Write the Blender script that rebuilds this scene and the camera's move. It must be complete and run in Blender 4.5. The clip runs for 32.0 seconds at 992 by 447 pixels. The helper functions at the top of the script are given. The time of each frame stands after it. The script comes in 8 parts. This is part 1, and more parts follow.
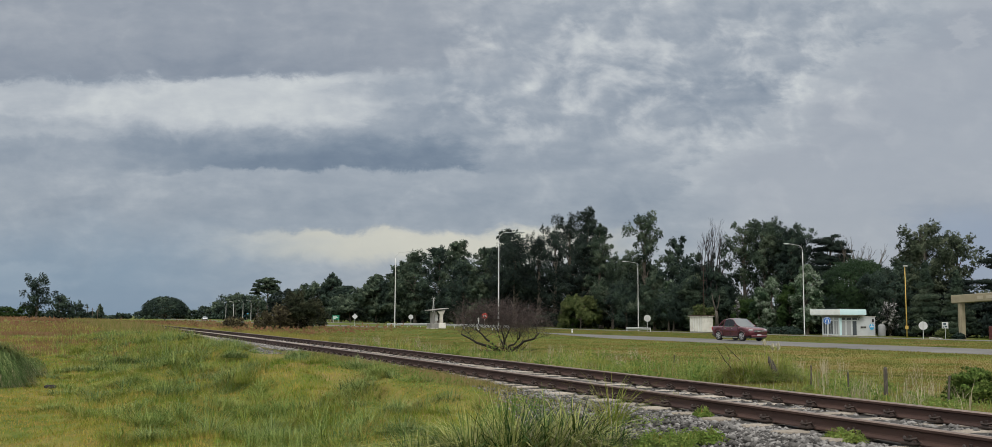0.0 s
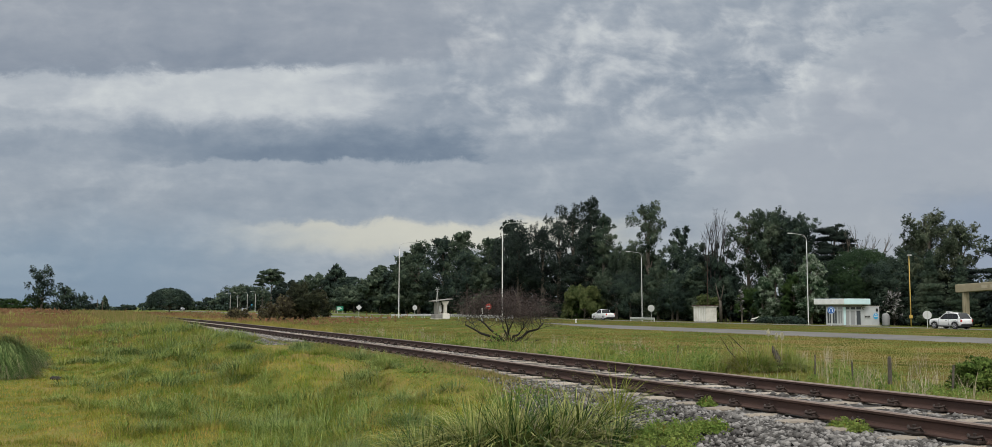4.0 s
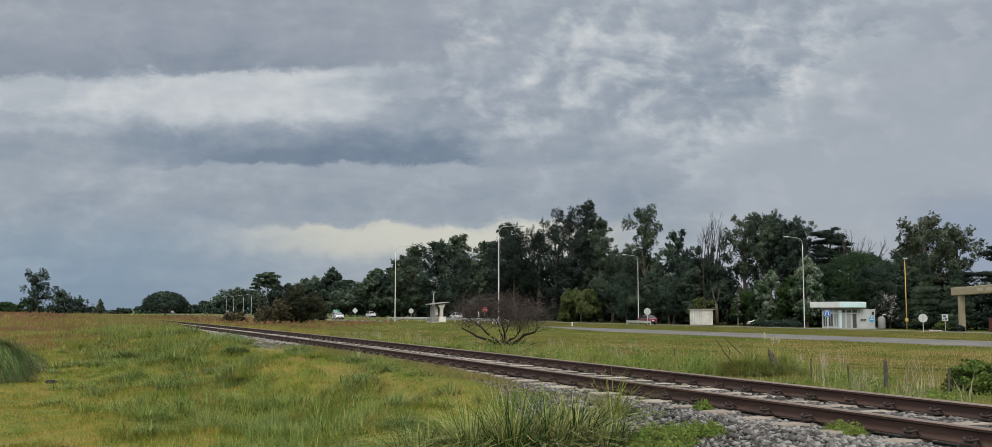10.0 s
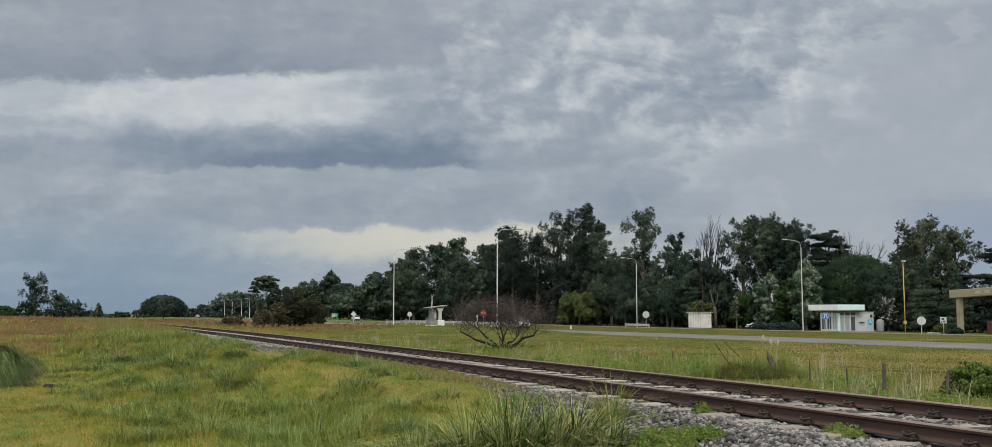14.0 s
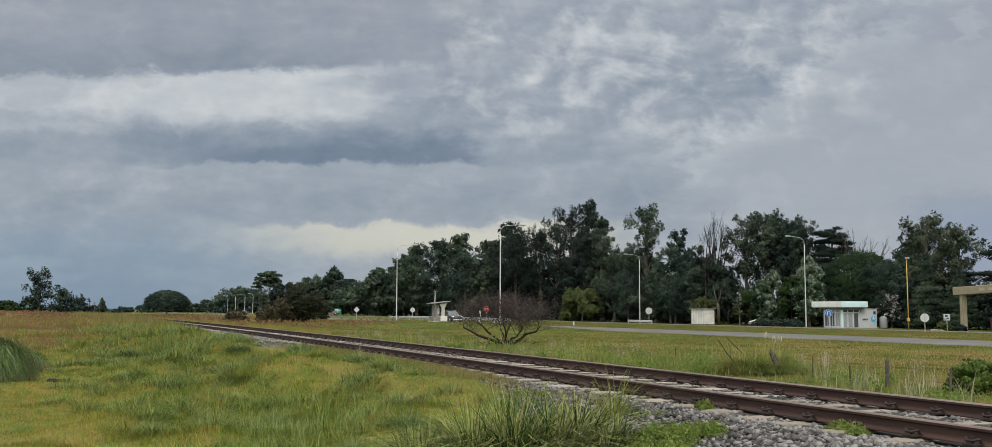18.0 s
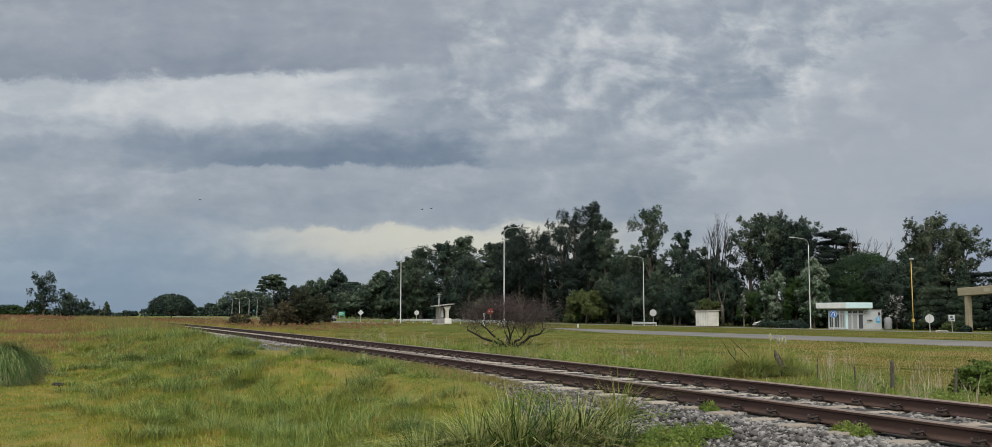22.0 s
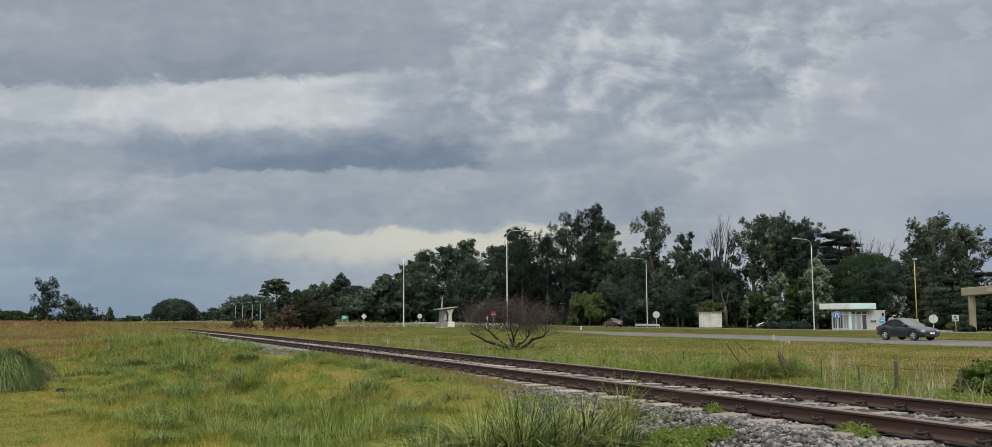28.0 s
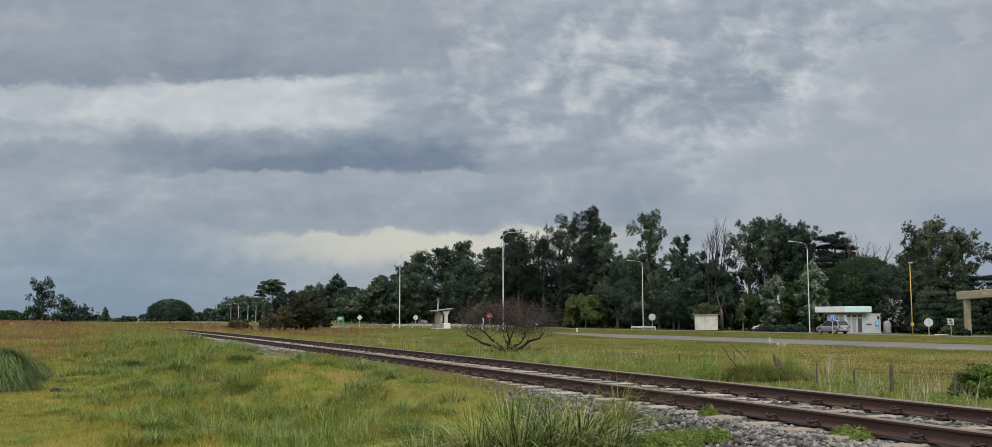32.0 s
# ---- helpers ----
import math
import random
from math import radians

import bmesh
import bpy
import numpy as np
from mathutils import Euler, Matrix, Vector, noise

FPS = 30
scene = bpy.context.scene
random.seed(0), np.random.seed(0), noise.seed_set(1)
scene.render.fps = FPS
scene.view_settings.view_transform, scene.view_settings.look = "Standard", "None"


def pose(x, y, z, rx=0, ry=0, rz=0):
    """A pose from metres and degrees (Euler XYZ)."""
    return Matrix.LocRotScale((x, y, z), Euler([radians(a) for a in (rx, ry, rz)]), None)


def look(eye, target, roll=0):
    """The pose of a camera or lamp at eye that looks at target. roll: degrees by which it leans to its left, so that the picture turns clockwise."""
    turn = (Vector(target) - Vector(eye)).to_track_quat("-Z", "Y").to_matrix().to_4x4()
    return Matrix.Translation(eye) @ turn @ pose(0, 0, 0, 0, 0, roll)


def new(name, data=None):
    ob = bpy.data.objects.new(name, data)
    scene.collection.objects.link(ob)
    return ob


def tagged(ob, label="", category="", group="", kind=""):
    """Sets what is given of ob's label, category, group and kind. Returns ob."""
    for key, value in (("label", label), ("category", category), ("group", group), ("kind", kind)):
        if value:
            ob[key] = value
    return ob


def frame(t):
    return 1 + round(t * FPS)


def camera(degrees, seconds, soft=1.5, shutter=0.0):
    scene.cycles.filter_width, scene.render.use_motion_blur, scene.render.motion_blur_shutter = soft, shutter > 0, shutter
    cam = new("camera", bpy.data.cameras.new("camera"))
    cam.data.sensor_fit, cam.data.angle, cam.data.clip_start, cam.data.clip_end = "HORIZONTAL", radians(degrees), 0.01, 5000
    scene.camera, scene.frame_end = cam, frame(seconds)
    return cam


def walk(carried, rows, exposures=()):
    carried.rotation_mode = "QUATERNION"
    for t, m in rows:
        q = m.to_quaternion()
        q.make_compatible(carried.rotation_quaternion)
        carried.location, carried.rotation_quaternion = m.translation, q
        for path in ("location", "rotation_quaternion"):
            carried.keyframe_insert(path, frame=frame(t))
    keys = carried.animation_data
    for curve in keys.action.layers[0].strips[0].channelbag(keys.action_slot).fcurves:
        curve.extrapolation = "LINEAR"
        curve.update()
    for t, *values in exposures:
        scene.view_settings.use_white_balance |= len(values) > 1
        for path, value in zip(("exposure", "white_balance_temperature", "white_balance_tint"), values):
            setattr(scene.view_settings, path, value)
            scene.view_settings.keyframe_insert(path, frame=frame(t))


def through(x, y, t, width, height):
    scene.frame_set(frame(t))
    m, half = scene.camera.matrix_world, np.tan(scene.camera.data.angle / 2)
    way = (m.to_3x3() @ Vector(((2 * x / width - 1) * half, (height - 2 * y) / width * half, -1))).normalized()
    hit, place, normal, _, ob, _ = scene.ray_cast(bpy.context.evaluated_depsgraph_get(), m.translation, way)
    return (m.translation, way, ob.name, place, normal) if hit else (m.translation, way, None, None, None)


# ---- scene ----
cam = camera(53.65, 32.0, soft=0.55)
EYE = Vector((0, 0, 1.6))


def aimed(yaw, pitch, roll):
    """A pose of the eye: yaw to the left of +y, pitch up, roll; in degrees."""
    a, b = radians(yaw), radians(pitch)
    ahead = Vector((-math.sin(a) * math.cos(b), math.cos(a) * math.cos(b), math.sin(b)))
    return look(EYE, EYE + ahead, roll)


PATH = [
    (0, -23.813, 5.452, 0.307), (0.5, -23.786, 5.467, 0.339), (1, -23.764, 5.418, 0.332), (1.5, -23.741, 5.032, 0.309),
    (2, -23.708, 4.754, 0.168), (2.5, -23.690, 4.775, 0.108), (3, -23.657, 4.815, 0.052), (3.5, -23.640, 4.865, 0.080),
    (5.5, -23.531, 4.956, 0.267), (6, -23.519, 4.973, 0.239), (6.5, -23.490, 5.008, 0.258), (7, -23.466, 5.024, 0.252),
    (7.5, -23.457, 5.040, 0.192), (8, -23.418, 5.048, 0.235), (8.5, -23.404, 5.040, 0.189), (9, -23.404, 5.040, 0.189),
    (9.5, -23.511, 5.047, 0.167), (10, -23.821, 5.090, 0.126), (10.5, -24.059, 5.119, 0.093), (11, -24.057, 5.146, 0.078),
    (11.5, -24.043, 5.164, 0.124), (12, -24.011, 5.187, 0.102), (12.5, -23.993, 5.212, 0.098), (13, -23.969, 5.230, 0.086),
    (13.5, -23.934, 5.259, 0.071), (14, -23.911, 5.278, 0.045), (14.5, -23.884, 5.310, 0.072), (16.5, -23.795, 5.359, 0.233),
    (17, -23.770, 5.378, 0.184), (17.5, -23.740, 5.320, 0.195), (18, -23.729, 5.042, 0.187), (18.5, -23.697, 5.037, 0.166),
    (19, -23.690, 5.055, 0.090), (19.5, -23.647, 5.083, 0.073), (20, -23.625, 5.103, 0.024), (20.5, -23.604, 5.108, 0.020),
    (21, -23.582, 5.140, -0.011), (21.5, -23.535, 5.163, -0.006), (22, -23.513, 5.185, -0.021), (22.5, -23.501, 5.212, -0.039),
    (23, -23.463, 5.234, -0.004), (23.5, -23.457, 5.257, -0.068), (24, -23.434, 5.277, -0.134), (24.5, -23.419, 5.305, -0.198),
    (25, -23.379, 5.326, -0.278), (25.5, -23.357, 5.346, -0.341), (27.5, -23.365, 5.441, -0.402), (28, -23.366, 5.352, -0.377),
    (28.5, -23.663, 5.303, -0.448), (29, -23.721, 5.332, -0.459), (29.5, -23.694, 5.349, -0.468), (30, -23.681, 5.373, -0.373),
    (30.5, -23.653, 5.389, -0.367), (31, -23.613, 5.417, -0.334), (31.5, -23.598, 5.435, -0.161), (32, -23.579, 5.451, -0.138),
]
walk(cam, [(t, aimed(a, b, c)) for t, a, b, c in PATH], exposures=[(0, 0.0), (32, 0.0)])

# ---------------------------------------------------------------- sky and sun
world = bpy.data.worlds.new("overcast_sky")
scene.world = world
world.use_nodes = True
WT = world.node_tree
WT.nodes.clear()


class Graph:
    """Short hand for node graphs."""

    def __init__(self, tree):
        self.tree = tree

    def node(self, kind):
        return self.tree.nodes.new(kind)

    def link(self, a, b):
        self.tree.links.new(a, b)

    def put(self, socket, value):
        if isinstance(value, bpy.types.NodeSocket):
            self.tree.links.new(value, socket)
        elif isinstance(value, tuple) and len(value) == 3 and socket.type == "RGBA":
            socket.default_value = (*value, 1)
        else:
            socket.default_value = value

    def math(self, op, a, b=0.0, c=0.0, clamp=False):
        n = self.node("ShaderNodeMath")
        n.operation, n.use_clamp = op, clamp
        for s, v in zip(n.inputs, (a, b, c)):
            self.put(s, v)
        return n.outputs[0]

    def noise(self, vector, scale, detail=4.0, rough=0.55, distort=0.0):
        n = self.node("ShaderNodeTexNoise")
        if vector is not None:
            self.link(vector, n.inputs["Vector"])
        n.inputs["Scale"].default_value = scale
        n.inputs["Detail"].default_value = detail
        n.inputs["Roughness"].default_value = rough
        n.inputs["Distortion"].default_value = distort
        return n.outputs["Fac"]

    def ramp(self, fac, stops, ease="LINEAR"):
        n = self.node("ShaderNodeValToRGB")
        n.color_ramp.interpolation = ease
        e = n.color_ramp.elements
        while len(e) < len(stops):
            e.new(0.5)
        for k, (p, c) in zip(e, stops):
            k.position, k.color = p, (*c, 1)
        self.put(n.inputs[0], fac)
        return n.outputs[0]

    def mix(self, fac, a, b):
        n = self.node("ShaderNodeMix")
        n.data_type = "RGBA"
        self.put(n.inputs[0], fac)
        self.put(n.inputs[6], a)
        self.put(n.inputs[7], b)
        return n.outputs[2]

    def range(self, v, a, b, c=0.0, d=1.0, smooth=True):
        n = self.node("ShaderNodeMapRange")
        n.interpolation_type = "SMOOTHSTEP" if smooth else "LINEAR"
        for s, x in zip(n.inputs, (v, a, b, c, d)):
            self.put(s, x)
        return n.outputs[0]

    def join(self, x, y, z):
        n = self.node("ShaderNodeCombineXYZ")
        for s, v in zip(n.inputs, (x, y, z)):
            self.put(s, v)
        return n.outputs[0]


SUN_AZ, SUN_EL = 205.0, 48.0  # clockwise from +y, and up


def build_sky():
    g = Graph(WT)
    coord = g.node("ShaderNodeTexCoord").outputs["Generated"]
    sep = g.node("ShaderNodeSeparateXYZ")
    g.link(coord, sep.inputs[0])
    el = g.math("MULTIPLY", g.math("ARCSINE", sep.outputs[2]), 57.2958)

    def along(v):
        n = g.node("ShaderNodeVectorMath")
        n.operation = "DOT_PRODUCT"
        g.link(coord, n.inputs[0])
        n.inputs[1].default_value = v
        return n.outputs["Value"]

    # a flat chart of the sky over the trees: u to the right, v down, laid at right angles to a fixed bearing
    m = aimed(-23.40, 5.04, 0.19).to_3x3()
    deep = g.math("MAXIMUM", along(-m.col[2]), 0.12)
    u0 = g.math("MULTIPLY_ADD", g.math("DIVIDE", along(m.col[0]), deep), 15.5, 7.84)
    v0 = g.math("MULTIPLY_ADD", g.math("DIVIDE", along(m.col[1]), deep), -15.5, 3.53)
    streak = g.join(g.math("MULTIPLY", u0, 0.55), g.math("MULTIPLY", v0, 1.6), 1.7)
    lumpy = g.join(g.math("MULTIPLY", u0, 1.0), g.math("MULTIPLY", v0, 1.35), 4.1)
    w1 = g.math("SUBTRACT", g.noise(streak, 1.5, 6, 0.62), 0.5)
    w2 = g.math("SUBTRACT", g.noise(lumpy, 1.2, 7, 0.62, 0.4), 0.5)
    u = g.math("MULTIPLY_ADD", w1, 2.2, u0)
    v = g.math("MULTIPLY_ADD", w2, 0.55, g.math("MULTIPLY_ADD", w1, 0.30, v0))

    def span(c, a, b, c0, d):
        """Rises from a to b and falls from c0 to d."""
        return g.math("MULTIPLY", g.range(c, a, b), g.range(c, c0, d, 1.0, 0.0))

    def bank(au, av, tilt=0.0):
        cv = g.math("MULTIPLY_ADD", g.math("SUBTRACT", u, 7.8), tilt, v) if tilt else v
        return g.math("MULTIPLY", span(u, *au), span(cv, *av))

    total = g.math("ADD", 0.50, 0.0)
    banks = [  # along, down, tilt, brightness
        ((-6, -2, 4.6, 8.0), (-4, -1, 0.97, 1.13), 0.012, -0.065),     # dark deck with a sharp lower edge
        ((-4, 0.2, 4.4, 6.4), (0.45, 0.85, 0.98, 1.12), 0.012, -0.055),
        ((2.2, 3.0, 4.0, 5.0), (0.75, 0.95, 1.04, 1.16), 0.0, -0.05),
        ((-1.5, 0.0, 1.6, 2.8), (-0.4, 0.0, 0.3, 0.55), 0.03, 0.05),
        ((-3, 0.2, 5.6, 7.6), (0.99, 1.12, 1.70, 2.10), 0.012, 0.115),   # bright gap under it
        ((0.6, 1.6, 5.0, 6.2), (1.04, 1.18, 1.66, 1.98), 0.012, 0.125),
        ((0.6, 1.2, 2.0, 2.8), (1.27, 1.34, 1.40, 1.52), -0.03, -0.10),   # thin grey wisps across it
        ((-3, -0.5, 2.0, 3.4), (1.70, 1.80, 1.88, 2.05), 0.0, -0.07),
        ((5.6, 6.2, 7.0, 8.0), (1.45, 1.62, 1.80, 2.0), 0.03, -0.09),
        ((5.0, 5.6, 6.2, 7.0), (1.15, 1.22, 1.28, 1.40), 0.03, -0.06),
        ((1.0, 3.4, 7.2, 8.1), (1.88, 2.25, 2.54, 2.65), -0.004, -0.17),  # slate band, sharp below
        ((3.0, 4.6, 7.2, 8.0), (2.16, 2.40, 2.53, 2.63), -0.004, -0.10),
        ((5.8, 6.4, 7.4, 7.9), (2.05, 2.18, 2.45, 2.60), 0.0, -0.05),
        ((-3, -0.5, 2.0, 3.6), (2.02, 2.15, 2.40, 2.62), 0.0, -0.06),
        ((7.4, 8.0, 9.2, 10.2), (2.15, 2.32, 2.50, 2.68), 0.0, -0.06),
        ((0.4, 0.9, 1.7, 2.2), (2.95, 3.08, 3.28, 3.42), 0.0, -0.05),
        ((1.5, 4.0, 9.4, 11.0), (2.80, 3.05, 3.36, 3.54), 0.0, -0.045),
        ((3.0, 5.2, 8.4, 9.8), (3.48, 3.62, 3.78, 4.22), 0.0, 0.17),   # pale strip over the trees
        ((4.2, 5.8, 8.6, 9.8), (3.50, 3.60, 3.70, 4.02), 0.0, 0.08),
        ((-3, -1, 0.5, 1.4), (4.0, 4.15, 4.4, 4.6), 0.0, 0.20),
        ((9.5, 10.2, 12.2, 13.4), (1.62, 1.82, 2.08, 2.40), 0.16, -0.085),  # grey streaks under the mottled part
        ((8.8, 9.8, 10.9, 11.7), (1.9, 2.3, 2.95, 3.25), -0.20, -0.055),
        ((11.2, 11.6, 12.4, 13.0), (0.98, 1.06, 1.18, 1.32), 0.0, -0.05),
        ((10.4, 11.2, 19, 22), (5.02, 5.30, 9.5, 12), 0.76, 0.035),     # smooth pale lobe with a slanting edge
        ((10.6, 11.2, 13.6, 15.2), (5.02, 5.16, 5.34, 6.0), 0.76, 0.045),
        ((13.9, 14.8, 19, 22), (0.15, 0.35, 0.72, 1.05), 0.03, -0.075),
        ((14.2, 15.0, 19, 22), (2.85, 3.20, 4.4, 5.0), 0.0, -0.10),     # a blue gap, with a bright tuft in it
        ((15.0, 15.2, 15.5, 15.8), (2.72, 2.86, 3.14, 3.32), 0.35, 0.10),
        ((12.4, 12.9, 13.5, 14.1), (0.50, 0.66, 0.95, 1.10), -0.1, 0.075),
        ((9.8, 10.1, 10.7, 11.0), (1.05, 1.20, 1.42, 1.58), -0.1, 0.075),
        ((7.3, 7.6, 8.5, 8.9), (0.75, 0.86, 1.18, 1.34), 0.0, 0.050),
    ]
    for au, av, tilt, gain in banks:
        total = g.math("MULTIPLY_ADD", bank(au, av, tilt), gain, total)
    # billows: lit from above and from the left, strongest where the deck breaks up
    broken = bank((6.4, 7.6, 13.0, 14.6), (-1.5, -0.6, 1.7, 2.5), -0.04)
    calm = g.math("MULTIPLY", g.range(u, 10.9, 12.0), g.range(g.math("MULTIPLY_ADD", g.math("SUBTRACT", u, 7.8), 0.76, v), 5.0, 5.5))
    calm = g.math("SUBTRACT", 1.0, g.math("MULTIPLY", calm, 0.62))

    def shifted(vec, du, dv):
        n = g.node("ShaderNodeVectorMath")
        n.operation = "ADD"
        g.link(vec, n.inputs[0])
        n.inputs[1].default_value = (du, dv, 0.0)
        return n.outputs[0]

    puffy = g.join(g.math("MULTIPLY_ADD", v0, -0.35, u0), g.math("MULTIPLY_ADD", u0, 0.12, g.math("MULTIPLY", v0, 1.45)), 9.3)
    heap = g.noise(puffy, 1.15, 8, 0.54, 0.25)
    relief = g.math("SUBTRACT", heap, g.noise(shifted(puffy, 0.10, 0.16), 1.15, 8, 0.54, 0.25))
    total = g.math("MULTIPLY_ADD", g.math("MULTIPLY", relief, calm), g.math("MULTIPLY_ADD", broken, 0.30, 0.18), total)
    heads = g.range(heap, 0.46, 0.72)
    total = g.math("MULTIPLY_ADD", heads, g.math("MULTIPLY_ADD", broken, 0.15, 0.05), total)
    total = g.math("MULTIPLY_ADD", g.range(v, 1.2, -0.3), 0.05, total)
    hollow = g.math("SUBTRACT", g.noise(lumpy, 0.8, 6, 0.6), 0.5)
    total = g.math("MULTIPLY_ADD", g.math("MULTIPLY", hollow, calm), 0.17, total)
    fibre = g.math("SUBTRACT", g.noise(streak, 2.0, 8, 0.60, 0.3), 0.5)
    total = g.math("MULTIPLY_ADD", g.math("MULTIPLY", fibre, calm), 0.20, total)
    cloud = g.ramp(total, [
        (0.10, (0.119, 0.165, 0.237)), (0.30, (0.209, 0.258, 0.325)), (0.50, (0.333, 0.376, 0.430)),
        (0.68, (0.488, 0.522, 0.555)), (0.88, (0.660, 0.690, 0.685))])
    mauve = bank((-6, -2, 6.0, 9.5), (-4, -1, 0.95, 1.15), 0.012)
    cloud = g.mix(g.math("MULTIPLY", mauve, 0.30), cloud, (0.275, 0.290, 0.335))
    haze = g.math("MULTIPLY", g.range(u, 10.6, 12.5), g.range(g.math("MULTIPLY_ADD", g.math("SUBTRACT", u, 7.8), 0.76, v), 5.0, 6.0))
    cloud = g.mix(g.math("MULTIPLY", haze, 0.38), cloud, (0.375, 0.395, 0.445))
    warm = bank((3.2, 5.6, 8.6, 10.5), (3.44, 3.60, 3.85, 4.2), 0.0)
    cloud = g.mix(g.math("MULTIPLY", warm, 0.75), cloud, (0.610, 0.590, 0.490))
    low = g.math("MULTIPLY", g.range(v, 3.0, 4.4), g.range(u, 7.0, 1.8))
    cloud = g.mix(g.math("MULTIPLY", low, 0.78), cloud, (0.180, 0.272, 0.380))
    gap = g.math("MULTIPLY", g.range(u, 14.0, 15.2), g.range(v, 2.9, 3.5))
    cloud = g.mix(g.math("MULTIPLY", gap, 0.5), cloud, (0.250, 0.325, 0.455))
    # an overcast sky grows brighter towards the zenith and round the veiled sun
    sun = Vector((math.sin(radians(SUN_AZ)) * math.cos(radians(SUN_EL)), math.cos(radians(SUN_AZ)) * math.cos(radians(SUN_EL)), math.sin(radians(SUN_EL))))
    lift = g.math("ADD", g.math("MULTIPLY_ADD", g.range(el, 18.0, 60.0), 2.4, 1.0), g.math("MULTIPLY", g.range(along(sun), -0.2, 1.0), 2.0))
    glow = g.node("ShaderNodeVectorMath")
    glow.operation = "SCALE"
    glow.inputs[0].default_value = (0.400, 0.385, 0.350)
    g.link(g.math("SUBTRACT", lift, 1.0), glow.inputs["Scale"])
    bright = g.node("ShaderNodeVectorMath")
    bright.operation = "ADD"
    g.link(cloud, bright.inputs[0])
    g.link(glow.outputs[0], bright.inputs[1])
    sky = g.node("ShaderNodeTexSky")
    sky.sky_type, sky.sun_disc, sky.sun_elevation, sky.sun_rotation = "NISHITA", False, radians(SUN_EL), radians(SUN_AZ)
    clear = g.node("ShaderNodeVectorMath")
    clear.operation = "SCALE"
    g.link(sky.outputs[0], clear.inputs[0])
    clear.inputs["Scale"].default_value = 0.1
    colour = g.mix(0.95, clear.outputs[0], bright.outputs[0])
    back = g.node("ShaderNodeBackground")
    g.link(colour, back.inputs[0])
    back.inputs[1].default_value = 1.0
    out = g.node("ShaderNodeOutputWorld")
    g.link(back.outputs[0], out.inputs[0])


build_sky()
sun_data = bpy.data.lights.new("sun", "SUN")
sun_data.energy, sun_data.angle, sun_data.color = 1.5, radians(20), (1.0, 0.96, 0.90)
sun_ob = new("sun", sun_data)
sun_ob.matrix_world = look(Vector((0, 0, 0)), -Vector((math.sin(radians(SUN_AZ)) * math.cos(radians(SUN_EL)), math.cos(radians(SUN_AZ)) * math.cos(radians(SUN_EL)), math.sin(radians(SUN_EL)))))

# ---------------------------------------------------------------- materials


def surface(name, tones, scale=1.0, rough=0.8, metal=0.0, bump=0.0, fine=30.0, space="Object", island=0.0, piece=0.0, stretch=(1, 1, 1), coat=0.0, spec=0.5):
    """A worn surface: tones mixed by noise at two scales, with fine relief."""
    m = bpy.data.materials.new(name)
    m.use_nodes = True
    m.node_tree.nodes.clear()
    g = Graph(m.node_tree)
    if space == "World":
        vec = g.node("ShaderNodeNewGeometry").outputs["Position"]
    else:
        vec = g.node("ShaderNodeTexCoord").outputs["Object"]
    mp = g.node("ShaderNodeMapping")
    g.link(vec, mp.inputs[0])
    mp.inputs["Scale"].default_value = stretch
    vec = mp.outputs[0]
    big = g.noise(vec, scale, 4, 0.6)
    small = g.noise(vec, fine, 3, 0.6)
    fac = g.math("ADD", g.math("MULTIPLY", big, 0.65), g.math("MULTIPLY", small, 0.35))
    if island:
        r = g.node("ShaderNodeNewGeometry").outputs["Random Per Island"]
        fac = g.math("MULTIPLY_ADD", g.math("SUBTRACT", r, 0.5), island, fac)
    if piece:
        r = g.node("ShaderNodeObjectInfo").outputs["Random"]
        fac = g.math("MULTIPLY_ADD", g.math("SUBTRACT", r, 0.5), piece, fac)
    n = len(tones)
    stops = [(0.3 + 0.4 * i / max(n - 1, 1), c) for i, c in enumerate(tones)]
    col = g.ramp(fac, stops)
    b = g.node("ShaderNodeBsdfPrincipled")
    g.link(col, b.inputs["Base Color"])
    b.inputs["Metallic"].default_value = metal
    b.inputs["Specular IOR Level"].default_value = spec
    b.inputs["Coat Weight"].default_value = coat
    g.link(g.range(small, 0.2, 0.8, max(rough - 0.12, 0.02), min(rough + 0.08, 1.0)), b.inputs["Roughness"])
    if bump:
        bn = g.node("ShaderNodeBump")
        bn.inputs["Strength"].default_value = 0.7
        bn.inputs["Distance"].default_value = bump
        g.link(g.noise(vec, fine * 1.7, 4, 0.6), bn.inputs["Height"])
        g.link(bn.outputs[0], b.inputs["Normal"])
    out = g.node("ShaderNodeOutputMaterial")
    g.link(b.outputs[0], out.inputs[0])
    return m


